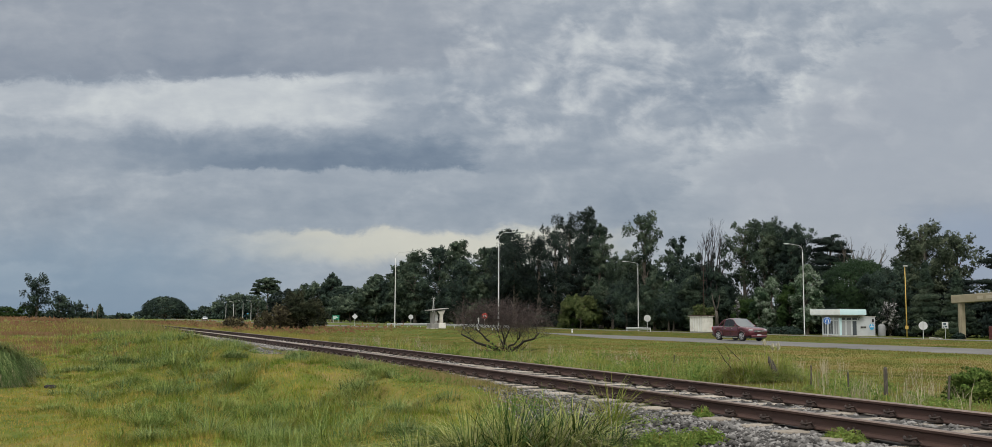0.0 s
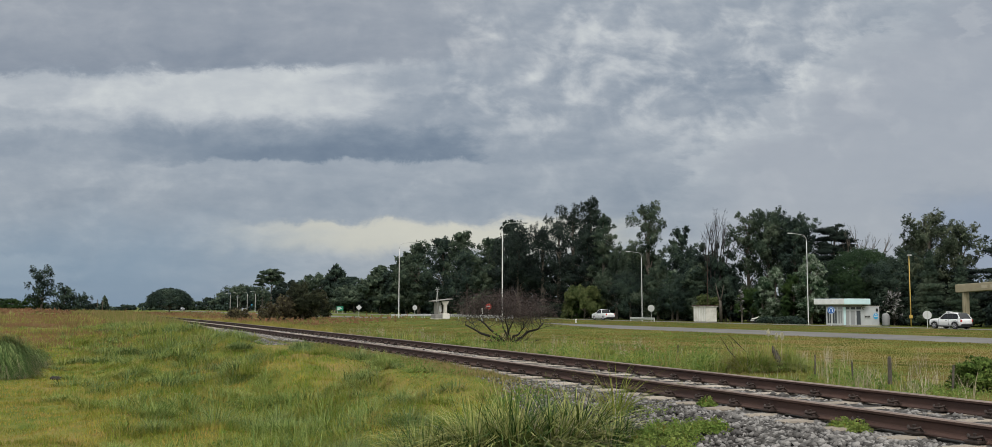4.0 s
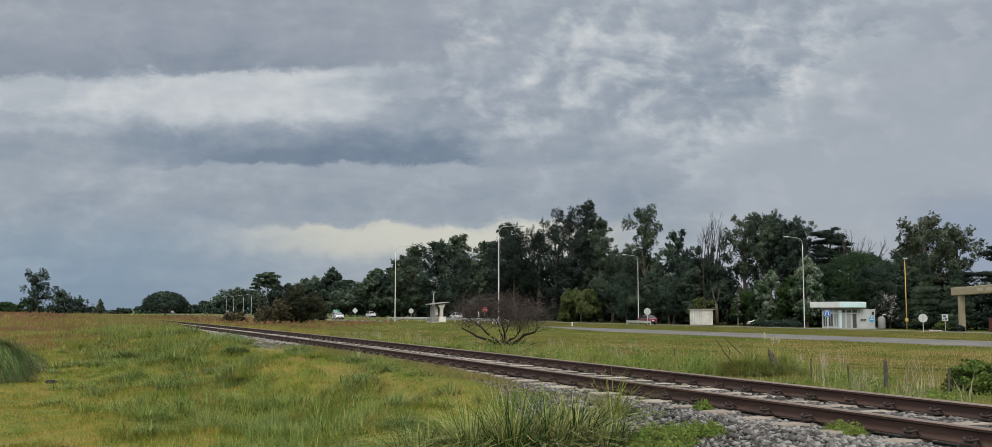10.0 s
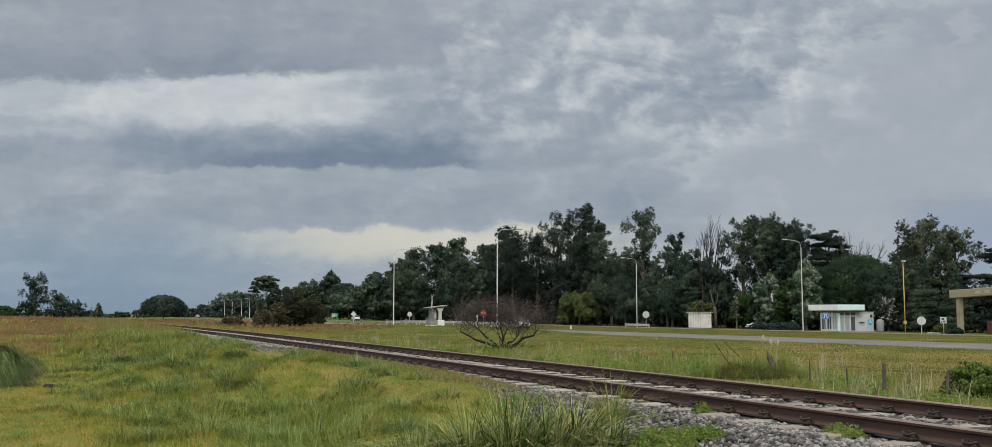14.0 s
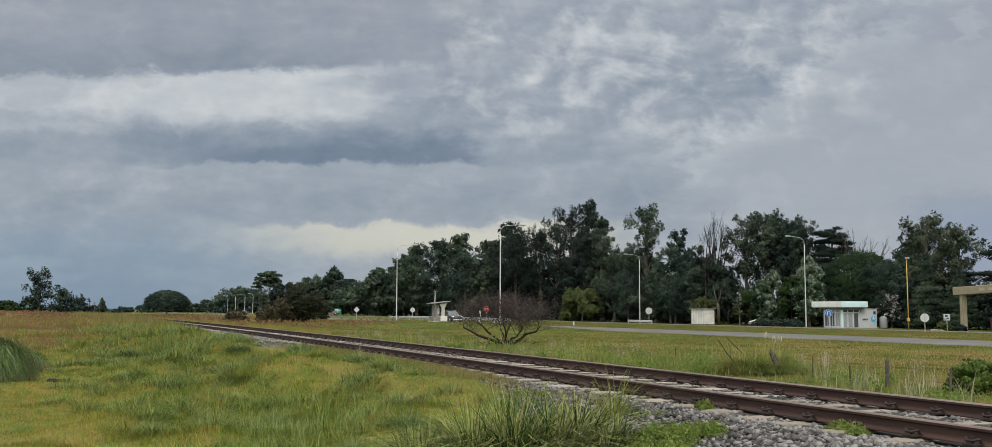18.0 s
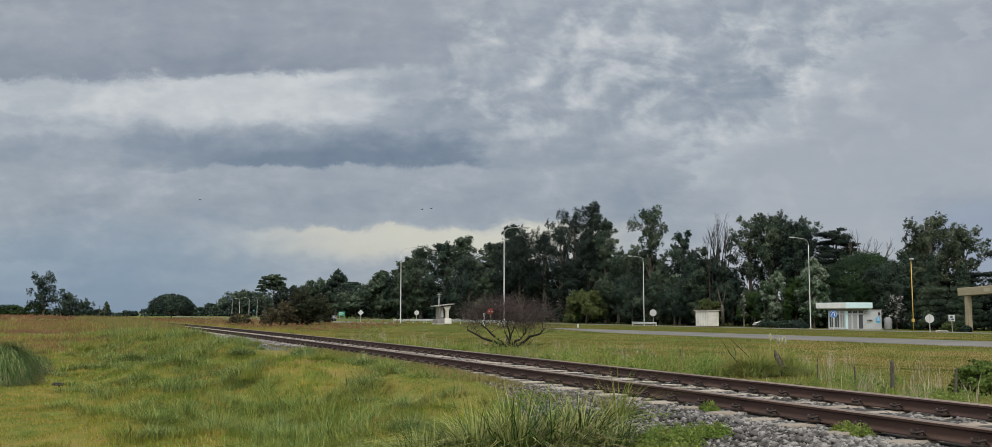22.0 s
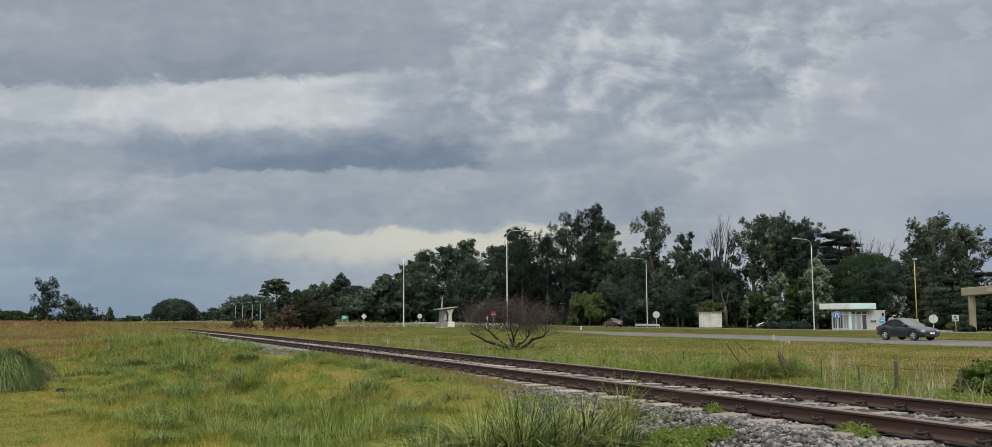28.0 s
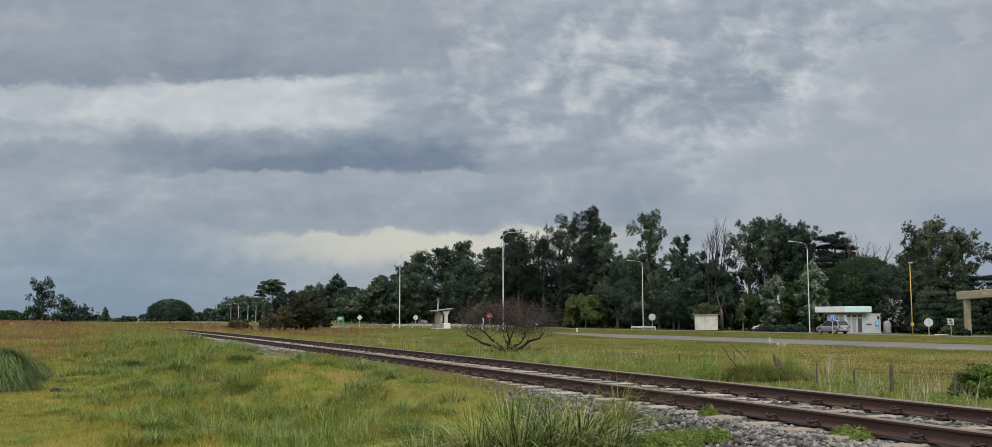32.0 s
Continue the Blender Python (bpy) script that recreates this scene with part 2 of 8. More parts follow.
def leafy(name, tones, patch=0.4, rough=0.75, through=0.25, each=0.34, gain=1.0, slope=2.0):
    """Leaves or blades: each its own tone, in drifts, letting some light through."""
    m = bpy.data.materials.new(name)
    m.use_nodes = True
    m.node_tree.nodes.clear()
    g = Graph(m.node_tree)
    geo = g.node("ShaderNodeNewGeometry")
    big = g.noise(geo.outputs["Position"], patch, 3, 0.6)
    if gain != 1.0:
        big = g.math("MULTIPLY_ADD", g.math("SUBTRACT", big, 0.5), gain, 0.5)
    fac = g.math("MULTIPLY_ADD", g.math("SUBTRACT", geo.outputs["Random Per Island"], 0.5), each, big)
    n = len(tones)
    col = g.ramp(fac, [(0.28 + 0.44 * i / (n - 1), c) for i, c in enumerate(tones)])
    b = g.node("ShaderNodeBsdfPrincipled")
    g.link(col, b.inputs["Base Color"])
    b.inputs["Roughness"].default_value = rough
    b.inputs["Specular IOR Level"].default_value = 0.15
    t = g.node("ShaderNodeBsdfTranslucent")
    g.link(col, t.inputs[0])
    # each leaf or blade takes on the slope of the clump that it belongs to
    lean = g.node("ShaderNodeAttribute")
    lean.attribute_name = "clump_slope"
    sum_ = g.node("ShaderNodeVectorMath")
    sum_.operation = "MULTIPLY_ADD"
    g.link(lean.outputs["Vector"], sum_.inputs[0])
    sum_.inputs[1].default_value = (slope, slope, slope)
    g.link(geo.outputs["Normal"], sum_.inputs[2])
    unit = g.node("ShaderNodeVectorMath")
    unit.operation = "NORMALIZE"
    g.link(sum_.outputs[0], unit.inputs[0])
    g.link(unit.outputs[0], b.inputs["Normal"])
    under = g.node("ShaderNodeVectorMath")
    under.operation = "SCALE"
    g.link(unit.outputs[0], under.inputs[0])
    under.inputs["Scale"].default_value = -1.0
    g.link(under.outputs[0], t.inputs["Normal"])
    mx = g.node("ShaderNodeMixShader")
    mx.inputs[0].default_value = through
    g.link(b.outputs[0], mx.inputs[1])
    g.link(t.outputs[0], mx.inputs[2])
    out = g.node("ShaderNodeOutputMaterial")
    g.link(mx.outputs[0], out.inputs[0])
    return m


def meadow_ground():
    """Short turf seen from afar: green and dry drifts at several sizes, drier on the open verge."""
    m = bpy.data.materials.new("meadow_turf")
    m.use_nodes = True
    m.node_tree.nodes.clear()
    g = Graph(m.node_tree)
    at = g.node("ShaderNodeNewGeometry").outputs["Position"]
    sep = g.node("ShaderNodeSeparateXYZ")
    g.link(at, sep.inputs[0])
    along = g.node("ShaderNodeMapping")
    g.link(at, along.inputs[0])
    along.inputs["Scale"].default_value = (1.0, 0.5, 1.0)
    fac = g.math("MULTIPLY_ADD", g.noise(along.outputs[0], 0.30, 4, 0.6, 0.5), 0.80, -0.92)
    fac = g.math("MULTIPLY_ADD", g.noise(along.outputs[0], 1.4, 4, 0.65), 0.50, fac)
    fac = g.math("MULTIPLY_ADD", g.noise(at, 0.12, 3, 0.5), 0.44, fac)
    fac = g.math("MULTIPLY_ADD", g.noise(at, 0.5, 4, 0.6), 0.38, fac)
    fac = g.math("MULTIPLY_ADD", g.noise(at, 2.6, 4, 0.65), 0.50, fac)
    fac = g.math("MULTIPLY_ADD", g.noise(at, 11.0, 4, 0.75), 0.25, fac)
    dry = g.math("MULTIPLY", g.range(sep.outputs[0], 22.0, 30.0), g.math("MULTIPLY", g.range(sep.outputs[0], 43.0, 37.0), g.range(sep.outputs[1], 56.0, 36.0)))
    fac = g.math("MULTIPLY_ADD", dry, 0.10, fac)
    lush = g.math("MULTIPLY", g.range(sep.outputs[0], 28.0, 40.0), g.range(sep.outputs[1], 40.0, 90.0))
    fac = g.math("MULTIPLY_ADD", lush, -0.13, fac)
    col = g.ramp(fac, [(0.36, (0.062, 0.085, 0.015)), (0.46, (0.092, 0.110, 0.021)), (0.55, (0.125, 0.124, 0.028)), (0.64, (0.160, 0.130, 0.041)), (0.76, (0.182, 0.134, 0.058))])
    b = g.node("ShaderNodeBsdfPrincipled")
    g.link(col, b.inputs["Base Color"])
    b.inputs["Roughness"].default_value = 0.95
    b.inputs["Specular IOR Level"].default_value = 0.1
    bn = g.node("ShaderNodeBump")
    bn.inputs["Strength"].default_value = 0.5
    bn.inputs["Distance"].default_value = 0.06
    g.link(g.noise(at, 7.0, 5, 0.7), bn.inputs["Height"])
    g.link(bn.outputs[0], b.inputs["Normal"])
    out = g.node("ShaderNodeOutputMaterial")
    g.link(b.outputs[0], out.inputs[0])
    return m


def glassy(name, tint, rough=0.05):
    m = bpy.data.materials.new(name)
    m.use_nodes = True
    b = m.node_tree.nodes["Principled BSDF"]
    b.inputs["Base Color"].default_value = (*tint, 1)
    b.inputs["Roughness"].default_value = rough
    b.inputs["Specular IOR Level"].default_value = 0.5
    return m


def lit(name, colour, power):
    m = bpy.data.materials.new(name)
    m.use_nodes = True
    b = m.node_tree.nodes["Principled BSDF"]
    b.inputs["Base Color"].default_value = (*colour, 1)
    b.inputs["Emission Color"].default_value = (*colour, 1)
    b.inputs["Emission Strength"].default_value = power
    return m


M = {}


def materials():
    M["meadow"] = meadow_ground()
    M["asphalt"] = surface("grey_asphalt", [(0.082, 0.080, 0.076), (0.118, 0.115, 0.110), (0.165, 0.160, 0.150)], 0.25, 0.9, bump=0.004, fine=40, space="World", spec=0.2)
    M["ballast"] = surface("crushed_stone", [(0.020, 0.018, 0.017), (0.042, 0.040, 0.038), (0.080, 0.077, 0.075)], 2.0, 0.9, bump=0.02, fine=24, space="World", spec=0.2)
    M["stone"] = surface("ballast_stone", [(0.044, 0.041, 0.039), (0.088, 0.083, 0.080), (0.138, 0.132, 0.127), (0.23, 0.22, 0.212)], 0.8, 0.85, bump=0.004, fine=50, space="World", island=0.5, spec=0.25)
    M["sleeper"] = surface("weathered_concrete", [(0.170, 0.145, 0.118), (0.265, 0.232, 0.195), (0.36, 0.32, 0.275)], 2.5, 0.92, bump=0.006, fine=30, piece=0.25, spec=0.2)
    M["rust"] = surface("rusty_steel", [(0.024, 0.012, 0.010), (0.050, 0.025, 0.019), (0.078, 0.041, 0.030)], 1.6, 0.75, 0.15, bump=0.003, fine=35, stretch=(4, 0.5, 4))
    M["railtop"] = surface("worn_rail_head", [(0.11, 0.075, 0.06), (0.20, 0.15, 0.125), (0.28, 0.22, 0.19)], 1.2, 0.5, 0.45, fine=20, stretch=(6, 0.3, 6))
    M["clip"] = surface("dark_rusty_iron", [(0.018, 0.012, 0.010), (0.045, 0.028, 0.022)], 6, 0.8, 0.2, bump=0.004, fine=60, piece=0.2)
    M["galv"] = surface("galvanised_steel", [(0.42, 0.43, 0.43), (0.58, 0.59, 0.58)], 1.5, 0.5, 0.5, fine=20)
    M["whitepost"] = surface("pale_painted_steel", [(0.45, 0.46, 0.46), (0.64, 0.64, 0.62)], 0.8, 0.6, 0.1, fine=14)
    M["lampgrey"] = surface("grey_painted_steel", [(0.32, 0.33, 0.33), (0.48, 0.48, 0.47)], 0.8, 0.6, 0.1, fine=14)
    M["yellow"] = surface("ochre_painted_post", [(0.40, 0.27, 0.06), (0.54, 0.38, 0.10)], 0.8, 0.65, fine=14)
    M["white"] = surface("white_render", [(0.52, 0.53, 0.52), (0.66, 0.67, 0.66), (0.73, 0.74, 0.73)], 0.7, 0.8, bump=0.003, fine=30)
    # white paint toned down: the kiosk front's shade is put into this colour
    M["shadedwhite"] = surface("shaded_white_paint", [(0.35, 0.37, 0.385), (0.44, 0.46, 0.475), (0.50, 0.52, 0.535)], 0.7, 0.7, bump=0.003, fine=30)
    M["oldwhite"] = surface("stained_white_render", [(0.36, 0.34, 0.30), (0.60, 0.58, 0.54), (0.70, 0.68, 0.64)], 0.9, 0.9, bump=0.004, fine=14)
    M["concrete"] = surface("aged_concrete", [(0.30, 0.285, 0.245), (0.44, 0.42, 0.37), (0.52, 0.50, 0.45)], 0.8, 0.92, bump=0.006, fine=18)
    # dark old concrete; also gives painted shade to shelter wall and kiosk lintel
    M["old_shaded_concrete"] = surface("aged_shaded_concrete", [(0.13, 0.125, 0.115), (0.20, 0.193, 0.18), (0.27, 0.26, 0.245)], 0.9, 0.92, bump=0.006, fine=18)
    M["ochre"] = surface("sandy_render", [(0.19, 0.165, 0.11), (0.26, 0.228, 0.155), (0.32, 0.28, 0.20)], 0.6, 0.92, bump=0.006, fine=16)
    M["aqua"] = surface("pale_aqua_panel", [(0.46, 0.64, 0.67), (0.60, 0.77, 0.80)], 0.8, 0.5, fine=18)
    M["blue"] = surface("blue_sign_sheet", [(0.015, 0.085, 0.30), (0.03, 0.13, 0.40)], 2, 0.5, fine=20)
    M["skyblue"] = surface("light_blue_sheet", [(0.03, 0.30, 0.60), (0.06, 0.40, 0.70)], 2, 0.5, fine=20)
    M["green"] = surface("green_road_sign", [(0.01, 0.17, 0.10), (0.02, 0.24, 0.15)], 2, 0.5, fine=20)
    M["red"] = surface("red_road_sign", [(0.45, 0.03, 0.02), (0.60, 0.06, 0.04)], 2, 0.5, fine=20)
    M["slate"] = surface("dark_teal_sheet", [(0.02, 0.045, 0.055), (0.035, 0.07, 0.085)], 2, 0.5, fine=20)
    M["faded"] = surface("faded_lettering", [(0.27, 0.24, 0.17), (0.38, 0.345, 0.27)], 1.5, 0.9, fine=16)
    M["tank"] = surface("grey_tank_plastic", [(0.17, 0.175, 0.18), (0.24, 0.245, 0.25)], 1.5, 0.6, fine=16)
    M["signback"] = surface("bare_aluminium_sign", [(0.40, 0.41, 0.42), (0.56, 0.57, 0.58)], 2, 0.5, 0.3, fine=20)
    M["dark"] = surface("dark_plastic", [(0.012, 0.012, 0.013), (0.03, 0.03, 0.03)], 3, 0.6, fine=30)
    M["wood"] = surface("weathered_post_wood", [(0.035, 0.028, 0.022), (0.075, 0.065, 0.052), (0.125, 0.110, 0.092)], 3.0, 0.92, bump=0.01, fine=25, stretch=(5, 5, 0.7))
    M["bark"] = surface("tree_bark", [(0.045, 0.036, 0.028), (0.10, 0.085, 0.068), (0.17, 0.15, 0.125)], 1.2, 0.95, bump=0.02, fine=10, stretch=(3, 3, 0.6))
    M["deadbark"] = surface("scorched_bark", [(0.006, 0.005, 0.005), (0.016, 0.013, 0.012), (0.040, 0.033, 0.029)], 2.0, 0.95, bump=0.01, fine=14)
    M["twig"] = surface("dry_twigs", [(0.030, 0.021, 0.020), (0.055, 0.038, 0.036), (0.090, 0.066, 0.061)], 1.5, 0.95, fine=8, island=0.4)
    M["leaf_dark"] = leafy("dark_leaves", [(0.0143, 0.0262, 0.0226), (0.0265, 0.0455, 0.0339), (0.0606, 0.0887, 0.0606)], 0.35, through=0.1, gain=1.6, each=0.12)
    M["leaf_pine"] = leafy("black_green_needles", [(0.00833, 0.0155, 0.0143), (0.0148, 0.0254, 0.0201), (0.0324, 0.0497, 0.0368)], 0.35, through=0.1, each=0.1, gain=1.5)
    M["leaf_euc"] = leafy("eucalyptus_leaves", [(0.0214, 0.0381, 0.0262), (0.0466, 0.0709, 0.0455), (0.106, 0.136, 0.0887)], 0.4, through=0.15, gain=1.5, each=0.14)
    M["leaf_blue"] = leafy("silvery_leaves", [(0.020, 0.045, 0.024), (0.070, 0.115, 0.058), (0.300, 0.36, 0.275)], 0.5, through=0.2, each=0.35, gain=1.5)
    M["leaf_dome"] = leafy("pine_tufts", [(0.012, 0.027, 0.013), (0.02125, 0.0442, 0.0187), (0.0384, 0.0688, 0.0288)], 0.3, through=0.15, each=0.1)
    M["leaf_green"] = leafy("fresh_leaves", [(0.011, 0.025, 0.008), (0.026, 0.052, 0.014), (0.068, 0.112, 0.030)], 0.3, through=0.25, each=0.1)
    M["leaf_bush"] = leafy("bush_leaves", [(0.050, 0.090, 0.018), (0.090, 0.145, 0.030), (0.150, 0.200, 0.050)], 2.0, through=0.3, each=0.5)
    M["leaf_willow"] = leafy("willow_leaves", [(0.040, 0.062, 0.020), (0.078, 0.102, 0.034), (0.130, 0.150, 0.055)], 0.5, through=0.25)
    M["leaf_brown"] = leafy("brownish_leaves", [(0.030, 0.026, 0.016), (0.058, 0.050, 0.028), (0.105, 0.095, 0.045)], 0.4, through=0.2)
    M["leaf_pale"] = leafy("feathery_pale_leaves", [(0.026, 0.040, 0.024), (0.062, 0.082, 0.050), (0.135, 0.155, 0.100)], 0.45, through=0.2, gain=1.4, each=0.15)
    M["leaf_scrub"] = leafy("dark_olive_leaves", [(0.014, 0.019, 0.010), (0.026, 0.032, 0.016), (0.055, 0.056, 0.028)], 0.5, through=0.2, each=0.15, gain=1.4)
    M["leaf_pink"] = leafy("blossom_and_leaves", [(0.018, 0.028, 0.018), (0.080, 0.086, 0.070), (0.36, 0.35, 0.35)], 1.2, through=0.2, each=0.8)
    M["grass"] = leafy("meadow_grass", [(0.125, 0.186, 0.021), (0.195, 0.240, 0.030), (0.270, 0.268, 0.040), (0.345, 0.275, 0.066)], 1.5, through=0.4, gain=2.4, each=0.4)
    M["grass_tall"] = leafy("tussock_grass", [(0.145, 0.208, 0.028), (0.225, 0.272, 0.043), (0.295, 0.308, 0.064), (0.38, 0.35, 0.12)], 0.7, through=0.5, gain=1.3, slope=1.2, each=0.5)
    M["grass_blue"] = leafy("bluish_tussock", [(0.100, 0.165, 0.038), (0.185, 0.250, 0.062), (0.300, 0.345, 0.105)], 0.8, slope=0.9, through=0.3, each=0.6)
    M["grass_grey"] = leafy("greyish_tussock", [(0.062, 0.108, 0.032), (0.130, 0.188, 0.060), (0.235, 0.285, 0.105)], 0.8, slope=0.9, through=0.25, each=0.6)
    M["grass_verge"] = leafy("mown_verge", [(0.110, 0.160, 0.030), (0.165, 0.190, 0.042), (0.220, 0.205, 0.056), (0.265, 0.198, 0.072), (0.285, 0.19, 0.085)], 0.22, through=0.4, gain=1.5, each=0.1)
    M["weed_red"] = leafy("reddish_weeds", [(0.116, 0.109, 0.0352), (0.167, 0.119, 0.0475), (0.209, 0.117, 0.0581), (0.228, 0.106, 0.0616), (0.26, 0.17, 0.088)], 0.45, through=0.4, each=0.12, gain=1.3)
    M["weed_yellow"] = leafy("yellowish_weeds", [(0.13, 0.15, 0.038), (0.19, 0.19, 0.05), (0.25, 0.21, 0.072), (0.27, 0.185, 0.09)], 0.3, through=0.35, each=0.5)
    M["weed_gold"] = leafy("golden_rank_grass", [(0.150, 0.175, 0.036), (0.225, 0.220, 0.046), (0.300, 0.262, 0.060), (0.34, 0.25, 0.085)], 0.25, through=0.4, each=0.2, gain=1.4)
    M["lawn"] = leafy("yellowish_lawn", [(0.148, 0.164, 0.024), (0.240, 0.220, 0.034), (0.325, 0.258, 0.049), (0.375, 0.258, 0.076)], 1.3, through=0.4, gain=2.4, each=0.35)
    M["leaf_weed"] = leafy("weed_leaves", [(0.085, 0.150, 0.026), (0.148, 0.215, 0.044), (0.215, 0.268, 0.072)], 1.5, through=0.4, each=0.4)
    M["sedge"] = leafy("long_sedge", [(0.0224, 0.0528, 0.0112), (0.0638, 0.115, 0.0238), (0.144, 0.194, 0.0495), (0.294, 0.304, 0.104)], 0.8, each=0.9, through=0.15, slope=0.9)
    M["tufts"] = leafy("verge_tufts", [(0.100, 0.128, 0.026), (0.142, 0.150, 0.033), (0.188, 0.162, 0.044), (0.222, 0.160, 0.058)], 0.3, through=0.5, gain=1.7, each=0.06)
    M["plume"] = leafy("cream_plumes", [(0.66, 0.60, 0.44), (0.76, 0.71, 0.56), (0.82, 0.78, 0.66)], 1.0, through=0.4)
    M["straw"] = leafy("pale_seed_heads", [(0.22, 0.19, 0.11), (0.34, 0.30, 0.19), (0.46, 0.42, 0.30)], 0.8, through=0.3)
    M["glass"] = glassy("dark_car_glass", (0.006, 0.008, 0.010), 0.02)
    # lighter than the side glass: reflected sky is put into the tint
    M["screen"] = glassy("car_windscreen", (0.10, 0.112, 0.12), 0.03)
    M["pane"] = glassy("window_pane", (0.075, 0.085, 0.095), 0.05)
    M["tyre"] = surface("tyre_rubber", [(0.010, 0.010, 0.010), (0.022, 0.022, 0.022)], 5, 0.85, fine=40)
    M["rim"] = surface("alloy_rim", [(0.30, 0.30, 0.31), (0.46, 0.46, 0.47)], 5, 0.35, 0.8, fine=30)
    M["chrome"] = surface("chrome_trim", [(0.55, 0.55, 0.56), (0.7, 0.7, 0.7)], 5, 0.2, 0.9, fine=30)
    M["headlamp"] = lit("lit_headlamp", (0.75, 0.75, 0.72), 0.30)
    M["clearlamp"] = glassy("clear_lamp", (0.30, 0.31, 0.32), 0.08)
    M["taillamp"] = glassy("red_lamp", (0.35, 0.012, 0.010), 0.15)
    for key, c in {"paint_red": (0.085, 0.006, 0.016), "paint_white": (0.70, 0.71, 0.72), "paint_silver": (0.46, 0.47, 0.49), "paint_grey": (0.055, 0.058, 0.070),
                   "paint_maroon": (0.13, 0.008, 0.028), "paint_dark": (0.018, 0.022, 0.032), "paint_plum": (0.085, 0.034, 0.042), "paint_greymetal": (0.24, 0.25, 0.265)}.items():
        M[key] = surface("car_" + key, [tuple(v * 0.92 for v in c), c], 3, 0.34, 0.35 if key != "paint_white" else 0.0, fine=40, coat=1.0)


materials()

# ---------------------------------------------------------------- helpers for meshes


def mesh_of(name, verts, faces, mats, smooth=False, index=None):
    me = bpy.data.meshes.new(name)
    me.from_pydata(verts, [], faces)
    for m in mats if isinstance(mats, (list, tuple)) else [mats]:
        me.materials.append(m)
    if smooth:
        me.polygons.foreach_set("use_smooth", [True] * len(me.polygons))
    if index is not None:
        me.polygons.foreach_set("material_index", index)
    me.update()
    return me


def bulk(name, verts, corners, mat, smooth=False, slope=None):
    """A mesh from arrays: verts (n, 3) and faces (m, k). slope: the lie of the clump round each vertex."""
    me = bpy.data.meshes.new(name)
    verts, corners = np.asarray(verts, np.float32), np.asarray(corners, np.int32)
    me.vertices.add(len(verts))
    me.vertices.foreach_set("co", verts.ravel())
    k = corners.shape[1]
    me.loops.add(corners.size)
    me.loops.foreach_set("vertex_index", corners.ravel())
    me.polygons.add(len(corners))
    me.polygons.foreach_set("loop_start", np.arange(0, corners.size, k, dtype=np.int32))
    me.polygons.foreach_set("loop_total", np.full(len(corners), k, np.int32))
    me.materials.append(mat)
    if smooth:
        me.polygons.foreach_set("use_smooth", np.ones(len(corners), bool))
    me.update(calc_edges=True)
    if slope is not None:
        me.attributes.new("clump_slope", "FLOAT_VECTOR", "POINT").data.foreach_set("vector", np.ascontiguousarray(slope, np.float32).ravel())
    return me


def part(name, bm, material, parent, label="", smooth=False):
    """One mesh object under a thing or a part, from a bmesh or a mesh."""
    if isinstance(bm, bmesh.types.BMesh):
        me = bpy.data.meshes.new(name)
        bmesh.ops.recalc_face_normals(bm, faces=bm.faces)
        bm.to_mesh(me)
        bm.free()
        me.materials.append(material)
        if smooth:
            me.polygons.foreach_set("use_smooth", [True] * len(me.polygons))
    else:
        me = bm
    ob = new(name, me)
    ob.parent = parent
    if label:
        tagged(ob, label)
    return ob


def thing(name, at, label, category, group="", kind="", turn=0.0):
    """An Empty at the base of a thing."""
    ob = new(name)
    ob.empty_display_size = 0.2
    ob.matrix_basis = pose(*at, 0, 0, turn)
    return tagged(ob, label, category, group, kind)


def box(bm, x0, x1, y0, y1, z0, z1, bevel=0.0, m=None):
    """A box with softened edges, added to bm."""
    made = bmesh.ops.create_cube(bm, size=1.0, matrix=(m or Matrix()) @ Matrix.Translation(((x0 + x1) / 2, (y0 + y1) / 2, (z0 + z1) / 2)) @ Matrix.Diagonal((x1 - x0, y1 - y0, z1 - z0, 1)))
    if bevel:
        edges = {e for v in made["verts"] for e in v.link_edges}
        bmesh.ops.bevel(bm, geom=list(edges), offset=bevel, segments=1, affect="EDGES")
    return bm


def boxes(*specs, bevel=0.0):
    bm = bmesh.new()
    for s in specs:
        box(bm, *s, bevel=bevel)
    return bm


def tube(bm, points, radii, sides=8, close=True):
    """A tapered tube along points."""
    rings = []
    points = [Vector(p) for p in points]
    for i, p in enumerate(points):
        d = (points[min(i + 1, len(points) - 1)] - points[max(i - 1, 0)]).normalized()
        side = d.cross(Vector((0.31, 0.95, 0.05)) if abs(d.z) > 0.9 else Vector((0, 0, 1))).normalized()
        up = side.cross(d)
        r = radii[i] if isinstance(radii, (list, tuple)) else radii
        rings.append([bm.verts.new(p + r * (math.cos(2 * math.pi * k / sides) * side + math.sin(2 * math.pi * k / sides) * up)) for k in range(sides)])
    for a, b in zip(rings, rings[1:]):
        for k in range(sides):
            bm.faces.new((a[k], a[(k + 1) % sides], b[(k + 1) % sides], b[k]))
    if close:
        bm.faces.new(rings[0][::-1])
        bm.faces.new(rings[-1])
    return bm


